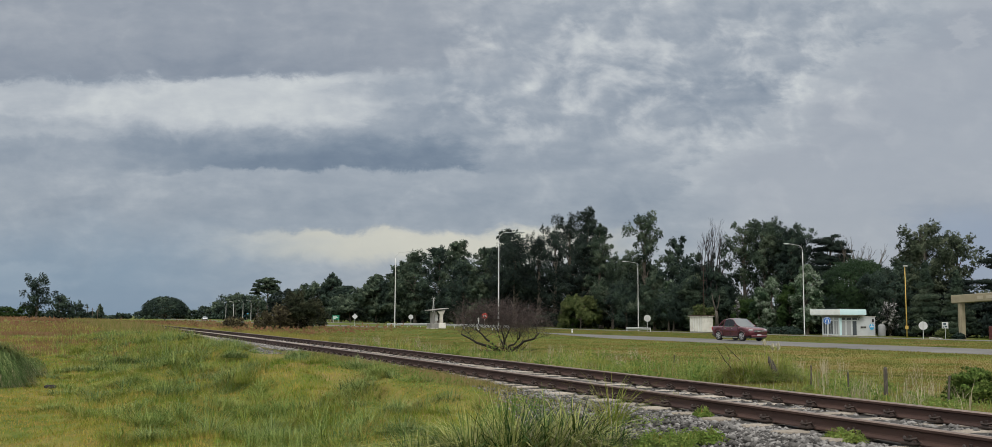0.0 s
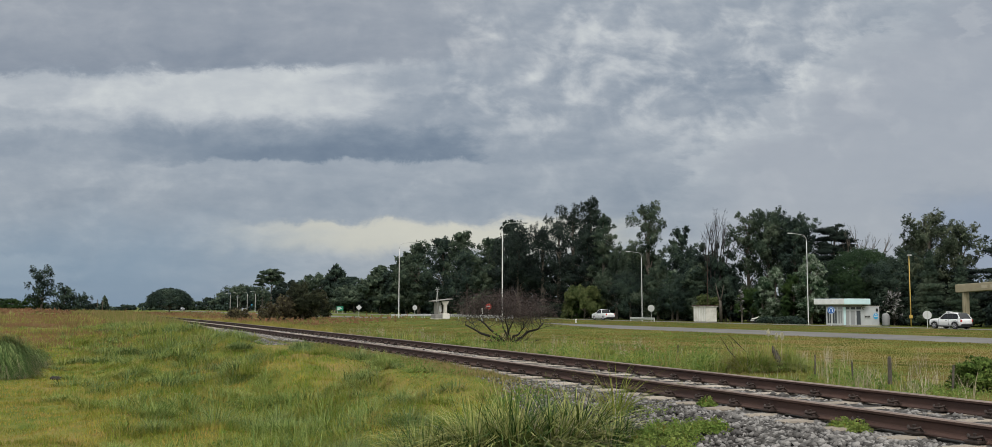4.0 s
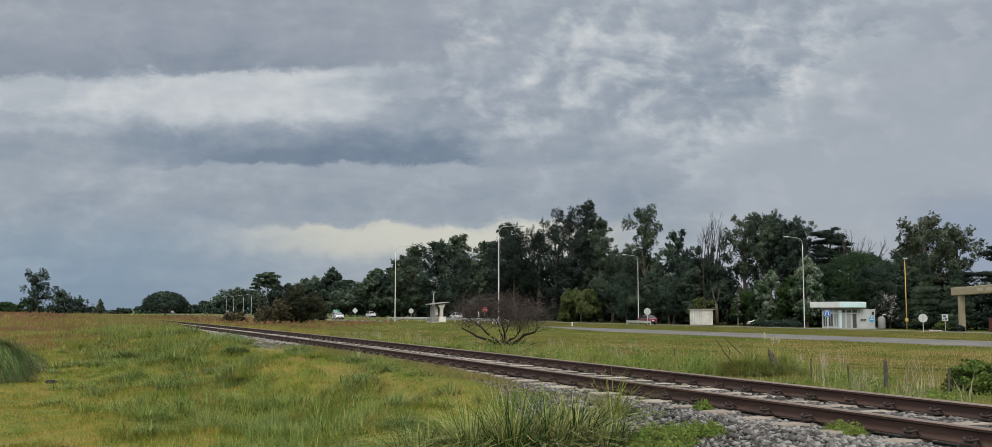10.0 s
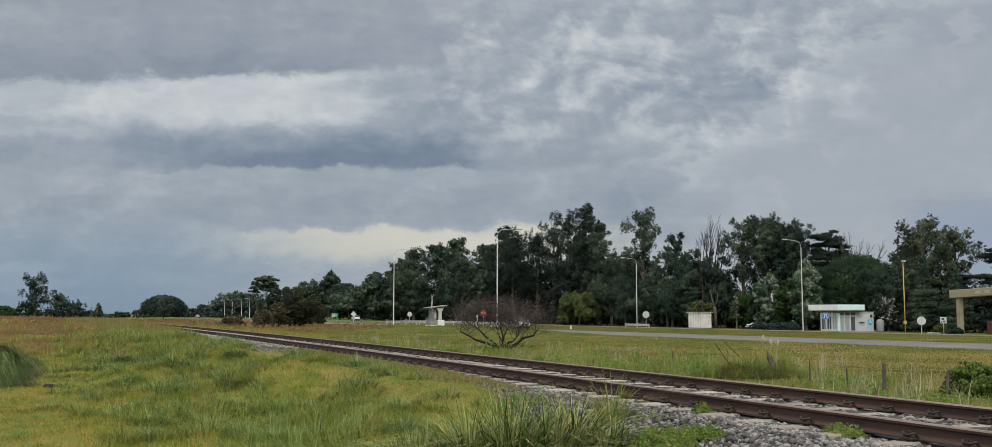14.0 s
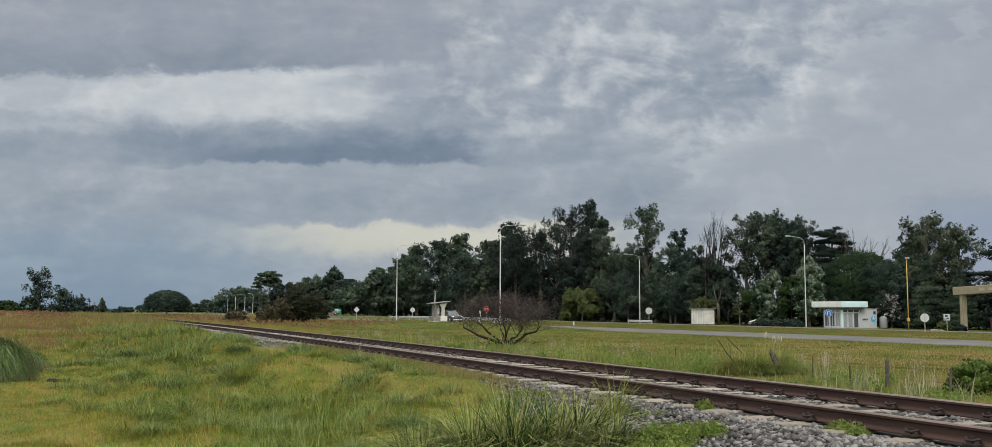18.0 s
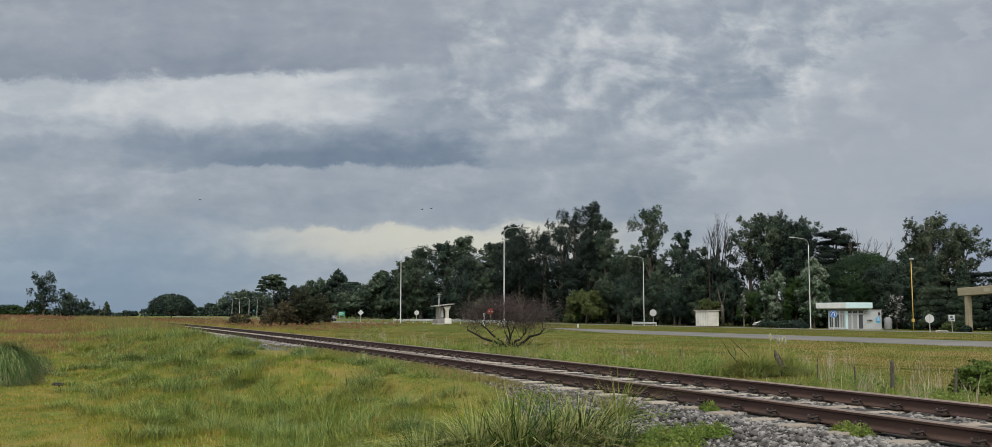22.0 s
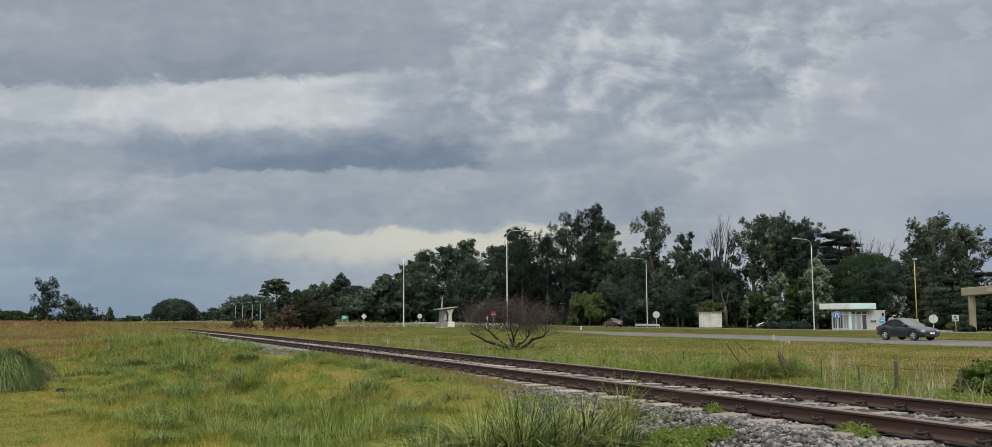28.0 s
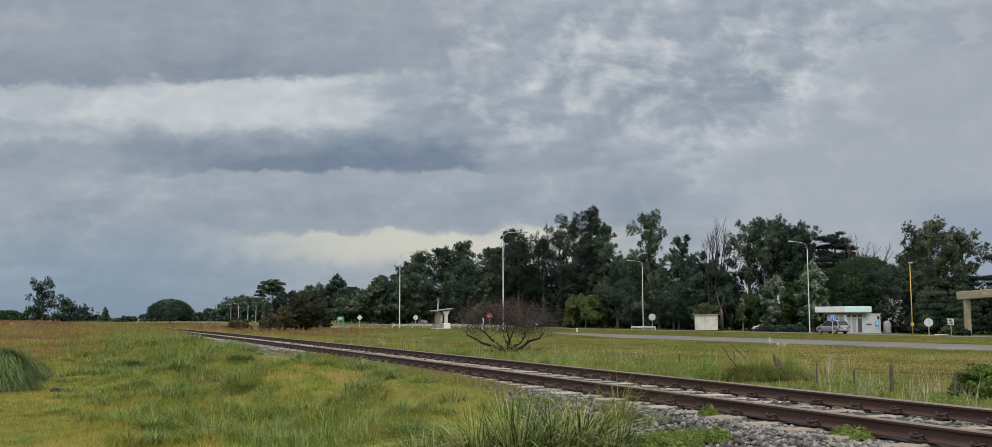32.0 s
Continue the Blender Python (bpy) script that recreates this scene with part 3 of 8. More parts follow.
def disc(bm, centre, radius, depth, axis="y", sides=28):
    """A round plate with thickness."""
    c = Vector(centre)
    rings = []
    for s in (-0.5, 0.5):
        ring = []
        for k in range(sides):
            a = 2 * math.pi * k / sides
            u, v = radius * math.cos(a), radius * math.sin(a)
            off = {"y": (u, s * depth, v), "x": (s * depth, u, v), "z": (u, v, s * depth)}[axis]
            ring.append(bm.verts.new(c + Vector(off)))
        rings.append(ring)
    for k in range(sides):
        bm.faces.new((rings[0][k], rings[0][(k + 1) % sides], rings[1][(k + 1) % sides], rings[1][k]))
    bm.faces.new(rings[0][::-1])
    bm.faces.new(rings[1])
    return bm


# ---------------------------------------------------------------- the lie of the land
GAUGE = 1.746          # between the centres of the rails
RAIL_TOP = 0.635
NEAR_ROAD = (45.2, 53.8, -0.24)
FAR_ROAD = (79.0, 87.5, -0.50)


def track_x(y):
    """Where the track's centre line runs: a very wide curve."""
    y = np.maximum(np.asarray(y, float), -5.0)
    return 7.81 + 0.0283 * y - 0.000252 * y * y


def step(v, a, b):
    t = np.clip((np.asarray(v, float) - a) / (b - a), 0, 1)
    return t * t * (3 - 2 * t)


def land(x, y):
    """Height of the ground."""
    x, y = np.asarray(x, float), np.asarray(y, float)
    d = x - track_x(y)
    r = np.hypot(x, y)
    left = -0.04 + 0.34 * step(y, 18, 70) + 0.30 * step(y, 60, 160)
    right = -0.42 + 0.16 * step(x, 34, 44.5)
    right = right + 0.05 * step(x, 54, 66) - 0.30 * step(x, 70, 78.5) - 0.14 * step(x, 88, 92)
    right = right + (0.40 * step(y, 72, 96) * (1 - step(y, 122, 150)) + 0.12 * step(y, 122, 150)) * step(x, 30, 42) * (1 - step(x, 43.6, 45.4))
    bed = 0.36 + 0.11 * step(y, 13, 17) * (1 - step(y, 28, 33)) * step(-d, 1.25, 1.45)
    z = np.where(d < 0, left + (bed - left) * step(d, -3.2 - 5.0 * step(y, 11, 24), -1.7 - 1.6 * step(y, 12, 22)), right + (bed - right) * step(-d, -5.8, -1.9))
    rough = 0.022 * np.sin(x * 5.1 + 1.7 * np.sin(y * 3.3)) * np.sin(y * 4.3 + 1.5 * np.sin(x * 2.9)) * (r < 40) + 0.035 * np.sin(x * 1.7 + 0.6 * np.sin(y * 0.9)) * np.sin(y * 1.3 + 1.1) + 0.05 * np.sin(x * 0.43 + 2) * np.sin(y * 0.37)
    lumps = np.sin(x * 2.3 + 1.4 * np.sin(y * 1.9)) * np.sin(y * 1.75 + 1.2 * np.sin(x * 1.3 + 0.7)) + 0.6 * np.sin(x * 0.95 - y * 0.8 + 1.0)
    rough = rough + 0.16 * lumps * step(d, -9.5, -6.0) * (1 - step(d, -2.6, -1.9)) * step(y, 8, 12) * (1 - step(y, 45, 60))
    calm = step(np.abs(d), 1.9, 3.5) * (1 - step(x, 40, 45))
    rough = rough * (1 - 0.6 * step(x, 14, 20))
    return z + rough * calm + 0.04 * np.sin(x * 0.21) * np.sin(y * 0.17) * (1 - step(x, 40, 44)) * calm


def lines(stops):
    """Coordinates whose spacing changes from stop to stop: (from, spacing)."""
    out = []
    for (a, s), (b, _) in zip(stops, stops[1:]):
        out += list(np.arange(a, b, s))
    return np.array(out + [stops[-1][0]])


def ground():
    xs = lines([(-4000, 400), (-400, 40), (-80, 6), (-20, 1.0), (-6, 0.35), (14, 0.5), (46, 2.0), (60, 2.0), (100, 8), (200, 60), (800, 400), (4200, 1)])
    ys = lines([(-800, 100), (-100, 12), (-10, 2), (2, 0.35), (24, 0.5), (56, 1.0), (100, 4), (200, 15), (500, 60), (1500, 300), (4200, 1)])
    gx, gy = np.meshgrid(xs, ys)
    verts = np.stack([gx, gy, land(gx, gy)], -1).reshape(-1, 3)
    n, m = len(xs), len(ys)
    i = (np.arange(m - 1)[:, None] * n + np.arange(n - 1)[None]).ravel()
    me = bulk("ground", verts, np.stack([i, i + 1, i + n + 1, i + n], 1), M["meadow"], True)
    tagged(new("ground", me), "grassy ground of yellowish green meadow and verges", "ground", kind="structure")


def carriageway(name, x0, x1, z, label):
    ys = lines([(-300, 50), (0, 4), (300, 20), (700, 100), (3500, 1)])
    verts, faces = [], []
    prof = [(x0 - 0.25, z - 0.25), (x0, z - 0.02), (x0 + 0.5, z + 0.01), ((x0 + x1) / 2, z + 0.05), (x1 - 0.5, z + 0.01), (x1, z - 0.02), (x1 + 0.25, z - 0.25)]
    for y in ys:
        wob = 0.06 * math.sin(y * 0.35) + 0.05 * math.sin(y * 0.93 + 1)
        verts += [(px + (wob if k in (0, 1) else -wob if k > 4 else 0), y, pz) for k, (px, pz) in enumerate(prof)]
    n = len(prof)
    for j in range(len(ys) - 1):
        faces += [(j * n + k, j * n + k + 1, (j + 1) * n + k + 1, (j + 1) * n + k) for k in range(n - 1)]
    tagged(new(name, mesh_of(name, verts, faces, M["asphalt"], True)), label, "road", kind="structure")


def roads():
    carriageway("road_near", *NEAR_ROAD, "worn grey asphalt carriageway of a dual highway")
    carriageway("road_far", *FAR_ROAD, "grey asphalt carriageway beyond the grassy median")


# ---------------------------------------------------------------- the railway
PITCH = 0.667


def track_pose(s, across=0.0, z=0.0):
    y = s
    slope = 0.0283 - 0.000504 * max(y, -5.0) if y > -5 else 0.0283
    a = math.atan(slope)
    return Matrix.Translation((float(track_x(y)), y, z)) @ Matrix.Rotation(-a, 4, "Z") @ Matrix.Translation((across, 0, 0))


def rail_mesh(side):
    """One rail, swept along the curve: foot, web and head."""
    h = 0.155
    prof = [(-0.070, 0), (0.070, 0), (0.070, 0.012), (0.016, 0.032), (0.011, 0.045), (0.011, h - 0.045), (0.034, h - 0.034), (0.036, h - 0.012), (0.026, h),
            (-0.026, h), (-0.036, h - 0.012), (-0.034, h - 0.034), (-0.011, h - 0.045), (-0.011, 0.045), (-0.016, 0.032), (-0.070, 0.012)]
    n = len(prof)
    verts, faces, index = [], [], []
    ys = lines([(-30, 1.5), (60, 3.0), (200, 10), (330, 1)])
    for y in ys:
        m = track_pose(y, side * GAUGE / 2, RAIL_TOP - h)
        verts += [tuple(m @ Vector((px, 0, pz))) for px, pz in prof]
    for j in range(len(ys) - 1):
        for k in range(n):
            faces.append((j * n + k, j * n + (k + 1) % n, (j + 1) * n + (k + 1) % n, (j + 1) * n + k))
            index.append(1 if k in (7, 8, 9) else 0)
    return mesh_of("rail", verts, faces, [M["rust"], M["railtop"]], False, index)


def railway():
    track = thing("railway_track", (0, 0, 0), "rusty broad-gauge railway track on pale concrete sleepers", "railway track")
    for side in (-1, 1):
        part("rail", rail_mesh(side), None, track, "rusty steel rail with a worn head")
    random.seed(4)
    # sleepers, each with its own tilt
    shapes = []
    for k in range(5):
        bm = bmesh.new()
        box(bm, -1.35, 1.35, -0.105, 0.105, -0.20, 0.0, bevel=0.02)
        for v in bm.verts:
            v.co += Vector((random.uniform(-0.015, 0.015), random.uniform(-0.010, 0.010), random.uniform(-0.008, 0.004)))
        me = bpy.data.meshes.new("sleeper")
        bmesh.ops.recalc_face_normals(bm, faces=bm.faces)
        bm.to_mesh(me)
        bm.free()
        me.materials.append(M["sleeper"])
        shapes.append(me)
    # rail fastenings: a base plate with a bent clip and a bolt
    bm = bmesh.new()
    box(bm, -0.06, 0.06, -0.075, 0.075, 0.0, 0.028, bevel=0.008)
    tube(bm, [(-0.03, -0.06, 0.02), (0.01, -0.07, 0.065), (0.045, -0.03, 0.05), (0.045, 0.03, 0.05), (0.01, 0.07, 0.065), (-0.03, 0.06, 0.02)], 0.014, 5)
    tube(bm, [(0.01, 0, 0.02), (0.01, 0, 0.085)], 0.016, 6)
    clip = bpy.data.meshes.new("rail_clip")
    bmesh.ops.recalc_face_normals(bm, faces=bm.faces)
    bm.to_mesh(clip)
    bm.free()
    clip.materials.append(M["clip"])
    base = np.zeros((len(clip.vertices), 3), np.float32)
    clip.vertices.foreach_get("co", base.ravel())
    rest_v, rest_f, offset = [], [], 0
    faces = [tuple(p.vertices) for p in clip.polygons]
    top = RAIL_TOP - 0.155
    for j in range(-6, 190):
        y = j * PITCH + random.uniform(-0.03, 0.03)
        m = track_pose(y, random.uniform(-0.03, 0.03), top - 0.006 + random.uniform(-0.006, 0.004)) @ Matrix.Rotation(radians(random.uniform(-1.5, 1.5)), 4, "Z")
        if j < 150:
            s = part("sleeper", random.choice(shapes), None, track)
            s.matrix_basis = m
        for side in (-1, 1):
            for edge in (-1, 1):
                mm = track_pose(y, side * GAUGE / 2 + edge * 0.095, top) @ Matrix.Rotation(0 if edge < 0 else math.pi, 4, "Z") @ Matrix.Rotation(math.pi, 4, "Z")
                if j < 66:
                    part("rail_clip", clip, None, track).matrix_basis = mm
                else:
                    w = np.array(mm)
                    rest_v.append(base @ w[:3, :3].T + w[:3, 3])
                    rest_f += [tuple(i + offset for i in f) for f in faces]
                    offset += len(base)
    far = part("rail_clips", mesh_of("rail_clips", np.concatenate(rest_v).tolist(), rest_f, M["clip"]), None, track)
    tagged(far, kind="stuff")


def ballast():
    """The bed of crushed stone between the rails and down the shoulder."""
    ys = lines([(-20, 1.0), (6, 0.3), (24, 0.6), (60, 1.5), (130, 6), (320, 1)])
    ds = [-2.9, -2.5, -2.1, -1.75, -1.5, -1.0, -0.5, 0, 0.5, 1.0, 1.5, 1.8, 2.2, 2.6]
    hs = [0.0, 0.20, 0.33, 0.41, 0.438, 0.444, 0.464, 0.464, 0.464, 0.444, 0.438, 0.39, 0.25, 0.05]
    verts, faces = [], []
    rng = np.random.default_rng(3)
    for y in ys:
        c = float(track_x(y))
        for d, h in zip(ds, hs):
            wide = 1 + 0.32 * step(y, 21, 27) * (1 - step(y, 32, 40)) if d < -1.6 else 1  # the shoulder spreads where it lies bare
            verts.append((c + d * wide + rng.uniform(-0.04, 0.04), y, h + rng.uniform(-0.012, 0.008) * (abs(d) > 0.7)))
    n = len(ds)
    for j in range(len(ys) - 1):
        faces += [(j * n + k, j * n + k + 1, (j + 1) * n + k + 1, (j + 1) * n + k) for k in range(n - 1)]
    tagged(new("ballast_bed", mesh_of("ballast_bed", verts, faces, M["ballast"], True)), "bed of grey crushed stone under the track", "ballast", kind="structure")
    # single stones: broken lumps of a few centimetres
    ico = bmesh.new()
    bmesh.ops.create_cube(ico, size=1.45)
    bmesh.ops.triangulate(ico, faces=ico.faces)
    iv = np.array([v.co[:] for v in ico.verts])
    itri = np.array([[v.index for v in f.verts] for f in ico.faces])
    ico.free()
    n_near = 32000
    u = rng.random(n_near)
    y = 5.0 + 47 * u ** 2.2
    y[26000:] = rng.uniform(22, 48, 6000)
    d = np.where(rng.random(n_near) < 0.84, rng.uniform(-2.75, -0.95, n_near), rng.uniform(-0.62, 0.9, n_near))
    x = track_x(y) + d * np.where(d < -1.6, 1 + 0.32 * step(y, 21, 27) * (1 - step(y, 32, 40)), 1)
    bare = (d > -1.32 - 0.12 * np.sin(3.1 * y)) | (y < 14.5 + 2.5 * (d + 2.4)) | (y > 23.5)
    bare &= (np.abs(d) > 0.9) | (y < 15) | (rng.random(n_near) < 0.3)  # fewer on the dark bed between the rails
    x, y, d = x[bare], y[bare], d[bare]
    n_near = len(x)
    z = np.interp(d, ds, hs) - 0.004 * (np.abs(d + 1.15) < 0.25) + rng.uniform(-0.012, 0.016, n_near) - 0.012 * (d > -1.3)
    size = rng.uniform(0.017, 0.046, n_near) * (1 + 0.02 * np.maximum(y - 14, 0))
    shape = iv[None] * (1 + rng.uniform(-0.42, 0.25, (n_near, len(iv), 1))) * rng.uniform(0.65, 1.25, (n_near, 1, 3))
    ang = rng.uniform(0, 2 * math.pi, n_near)
    shape = shape @ np.array(Matrix.Rotation(0.7, 3, (1, 1, 0)))
    ca, sa = np.cos(ang)[:, None], np.sin(ang)[:, None]
    sx, sy = shape[..., 0] * ca - shape[..., 1] * sa, shape[..., 0] * sa + shape[..., 1] * ca
    v = np.stack([sx, sy, shape[..., 2] * 0.65], -1) * size[:, None, None] + np.stack([x, y, z], -1)[:, None]
    f = itri[None] + (np.arange(n_near) * len(iv))[:, None, None]
    tagged(new("ballast_stones", bulk("ballast_stones", v.reshape(-1, 3), f.reshape(-1, 3), M["stone"])), "loose grey broken stones of the track bed", "gravel", kind="stuff")

# ---------------------------------------------------------------- plants


def cards(rng, centres, size, droop=0.0, tall=1.0):
    """Small pointed leaf sprays at the centres, turned at random."""
    n = len(centres)
    u = rng.normal(size=(n, 3))
    u /= np.linalg.norm(u, axis=1)[:, None]
    w = rng.normal(size=(n, 3))
    w[:, 2] -= droop
    w -= (w * u).sum(1)[:, None] * u
    w /= np.linalg.norm(w, axis=1)[:, None]
    s = size * rng.uniform(0.55, 1.3, n)[:, None]
    k = np.cross(u, w) * s * rng.uniform(-0.3, 0.3, n)[:, None]
    v = np.stack([centres - 0.5 * u * s + k, centres + 0.5 * u * s - 0.3 * w * s, centres + 1.0 * w * s * tall], 1)
    return v.reshape(-1, 3), np.arange(3 * n).reshape(-1, 3)


def lobe_points(rng, lobes, n):
    """Points in a crown of overlapping uneven lobes (x, y, z, rx, ry, rz), thicker near their skins, and the slope of the clump at each."""
    size = np.array([l[3] * l[4] * l[5] for l in lobes]) ** 0.62
    pick = rng.choice(len(lobes), n, p=size / size.sum())
    l = np.array(lobes)[pick]
    d = rng.normal(size=(n, 3))
    d /= np.linalg.norm(d, axis=1)[:, None]
    rad = rng.random(n) ** 0.40 * rng.uniform(0.74, 1.16, n)
    bump = 1 + 0.24 * np.sin(5 * d[:, 0] + pick) * np.sin(4 * d[:, 2] + 2 * pick) + 0.14 * np.sin(9 * d[:, 1] + pick)
    at = l[:, :3] + d * (rad * bump)[:, None] * l[:, 3:]
    out = d * rad[:, None] + (0, 0, 0.25)
    return at, out / np.maximum(np.linalg.norm(out, axis=1)[:, None], 0.2)


def tree(name, x, y, h, r, kind, leaf, label, seed, n=5000, size=0.45, low=0.2, base=None):
    """A tree: a tapered trunk with limbs, and a crown of many leaf clumps. low: where the crown begins, as a share of the height."""
    rng = np.random.default_rng(seed)
    rnd = random.Random(seed)
    z0 = float(land(x, y)) if base is None else base
    ob = thing(name, (x, y, z0 - 0.05), label, "tree" if "shrub" not in name and "bush" not in name else "shrub", "")
    lobes = []
    if kind == "cone":
        k = 12
        for i in range(k):
            f = i / (k - 1)
            zz = h * (low + (0.97 - low) * f)
            rr = r * (1.0 - 0.88 * f) * rnd.uniform(0.8, 1.1)
            for j in range(3):
                a = rnd.uniform(0, 6.28)
                lobes.append((0.45 * rr * math.cos(a), 0.45 * rr * math.sin(a), zz, 0.62 * rr + 0.1, 0.62 * rr + 0.1, h * 0.055))
    elif kind == "cedar":
        k = 9
        for i in range(k):
            f = i / (k - 1)
            zz = h * (low + (0.97 - low) * f)
            for j in range(3):
                a = rnd.uniform(0, 6.28)
                q = r * (1 - 0.55 * f) * rnd.uniform(0.25, 0.95)
                s = r * rnd.uniform(0.20, 0.46)
                lobes.append((q * math.cos(a), q * math.sin(a), zz + rnd.uniform(-0.04, 0.04) * h, s, s * rnd.uniform(0.7, 1.2), h * rnd.uniform(0.018, 0.04)))
    elif kind == "round":
        for i in range(26):
            a, e = rnd.uniform(0, 6.28), rnd.uniform(-0.5, 1.0)
            q = math.sqrt(max(0, 1 - e * e)) if e > 0 else 1.0
            zz = h * (low + (1 - low) * (0.36 + 0.46 * e))
            lobes.append((0.66 * r * q * math.cos(a), 0.66 * r * q * math.sin(a), zz, r * rnd.uniform(0.26, 0.42), r * rnd.uniform(0.26, 0.42), h * (1 - low) * rnd.uniform(0.13, 0.2)))
    elif kind == "dome":  # one dense even cap of small tufts
        for i in range(150):
            f = (i + 0.5) / 150
            a, e = 2.39996 * i, 1.0 - 1.25 * f
            q = math.sqrt(max(0.0, 1 - e * e))
            lobes.append((0.88 * r * q * math.cos(a), 0.88 * r * q * math.sin(a), h * (0.44 + 0.50 * e) * rnd.uniform(0.97, 1.02), r * rnd.uniform(0.15, 0.21), r * rnd.uniform(0.15, 0.21), h * rnd.uniform(0.05, 0.075)))
    elif kind == "parasol":  # flat tiers of foliage on a bare forking trunk
        for i in range(16):
            a, f = 2.4 * i, i / 15
            q = r * (0.85 - 0.55 * f) * rnd.uniform(0.6, 1.0)
            lobes.append((q * math.cos(a), q * math.sin(a), h * (low + 0.06 + (0.90 - low) * f), r * rnd.uniform(0.26, 0.36), r * rnd.uniform(0.26, 0.36), h * rnd.uniform(0.035, 0.055)))
    elif kind == "willow":
        for i in range(34):
            a, e = rnd.uniform(0, 6.28), rnd.uniform(0.0, 1.0)
            q = 0.8 * math.sqrt(1 - 0.8 * e * e)
            lobes.append((r * q * math.cos(a), r * q * math.sin(a), h * (0.18 + 0.66 * e), r * 0.26, r * 0.26, h * 0.19))
    elif kind == "open":  # clusters of leaves at the ends of rising limbs, sky between them
        for i in range(19):
            f = (i + 0.5) / 19
            a = 2.4 * i + rnd.uniform(-0.5, 0.5)
            z1 = h * (low + (0.99 - low) * f ** 0.9)
            reach = r * (0.40 + 0.60 * math.sin(math.pi * min(1, 0.25 + 0.70 * f))) * rnd.uniform(0.55, 1.1)
            for s in (0.3, 0.55, 0.8, 1.0):
                g = r * rnd.uniform(0.13, 0.27)
                lobes.append((reach * s * math.cos(a) + rnd.uniform(-0.4, 0.4), reach * s * math.sin(a) + rnd.uniform(-0.4, 0.4), min(h * 0.97, z1 - h * 0.10 * (1 - s) + rnd.uniform(-0.7, 0.5)), g, g, g * rnd.uniform(0.8, 1.5)))
    else:  # loose, open eucalyptus: clumps on spreading limbs
        k = {"euc": 17, "thin": 10, "tall": 24}[kind]
        for i in range(k):
            f = (i + 0.5) / k
            zz = h * (low + (0.95 - low) * f)
            a = 2.4 * i + rnd.uniform(-0.6, 0.6)
            wide = math.sin(math.pi * min(1, 0.16 + 0.80 * f)) if kind != "thin" else 0.5 + 0.35 * math.sin(3 * f)
            q = r * wide * rnd.uniform(0.35, 0.78)
            s = r * rnd.uniform(0.26, 0.44)
            lobes.append((q * math.cos(a), q * math.sin(a), zz, s, s, s * rnd.uniform(0.6, 0.95)))
        lobes.append((0, 0, h * 0.93, r * 0.28, r * 0.28, h * 0.07))
    main = list(lobes)
    if kind not in ("cone", "cedar", "dome"):  # each mass breaks into smaller sprays round its skin
        lobes = []
        for cx, cy, cz, ax, ay, az in main:
            lobes.append((cx, cy, cz, ax * 0.72, ay * 0.72, az * 0.72))
            for k in range(7):
                d = Vector((rnd.gauss(0, 1), rnd.gauss(0, 1), rnd.gauss(0.25, 0.9))).normalized()
                q = rnd.uniform(0.22, 0.48)
                lobes.append((cx + d.x * ax * 0.92, cy + d.y * ay * 0.92, cz + d.z * az * 0.95, ax * q, ay * q, az * q * 1.1))
    # trunk and limbs
    bm = bmesh.new()
    lean = (rnd.uniform(-0.3, 0.3), rnd.uniform(-0.3, 0.3))
    tall = h * (0.9 if kind != "round" else 0.7)
    pts = [(lean[0] * math.sin(2 * f), lean[1] * math.sin(2.6 * f), tall * f) for f in (0, 0.02, 0.15, 0.35, 0.55, 0.78, 1.0)]
    t0 = 0.022 * h * (0.8 if kind in ("thin", "cone") else 1.0) + 0.04
    tube(bm, pts, [t0 * 1.35, t0, t0 * 0.85, t0 * 0.66, t0 * 0.48, t0 * 0.26, t0 * 0.06], 9)
    for l in main[:: 1 if len(main) < 20 else 2 if kind != "open" else 4]:
        f = max(0.1, min(0.85, l[2] / tall - 0.16))
        p0 = Vector((lean[0] * math.sin(2 * f), lean[1] * math.sin(2.6 * f), tall * f))
        p1 = Vector(l[:3])
        mid = p0.lerp(p1, 0.55) + Vector((rnd.uniform(-0.2, 0.2), rnd.uniform(-0.2, 0.2), 0.04 * h))
        tube(bm, [p0, p0.lerp(mid, 0.5), mid, p1], [t0 * 0.36, t0 * 0.27, t0 * 0.17, t0 * 0.05], 5)
    part("trunk", bm, M["bark"], ob, smooth=True)
    pts, out = lobe_points(rng, lobes, n)
    # the mass of the whole crown counts too: its top faces up, its flanks outwards
    mass = pts - (0, 0, h * (low + 0.45 * (1 - low)))
    mass /= np.maximum(np.linalg.norm(mass, axis=1)[:, None], 0.5)
    out = 0.72 * out + 0.5 * mass
    keep = pts[:, 2] > 0.06 * h
    pts, out = pts[keep], out[keep]
    v, f = cards(rng, pts, size, 0.6 if kind in ("euc", "tall", "thin", "willow", "open") else 0.0, 1.5 if kind in ("willow", "tall", "euc", "open") else 1.0)
    part("crown", bulk("crown", v, f, leaf, slope=np.repeat(out, 3, 0)), None, ob)
    return ob


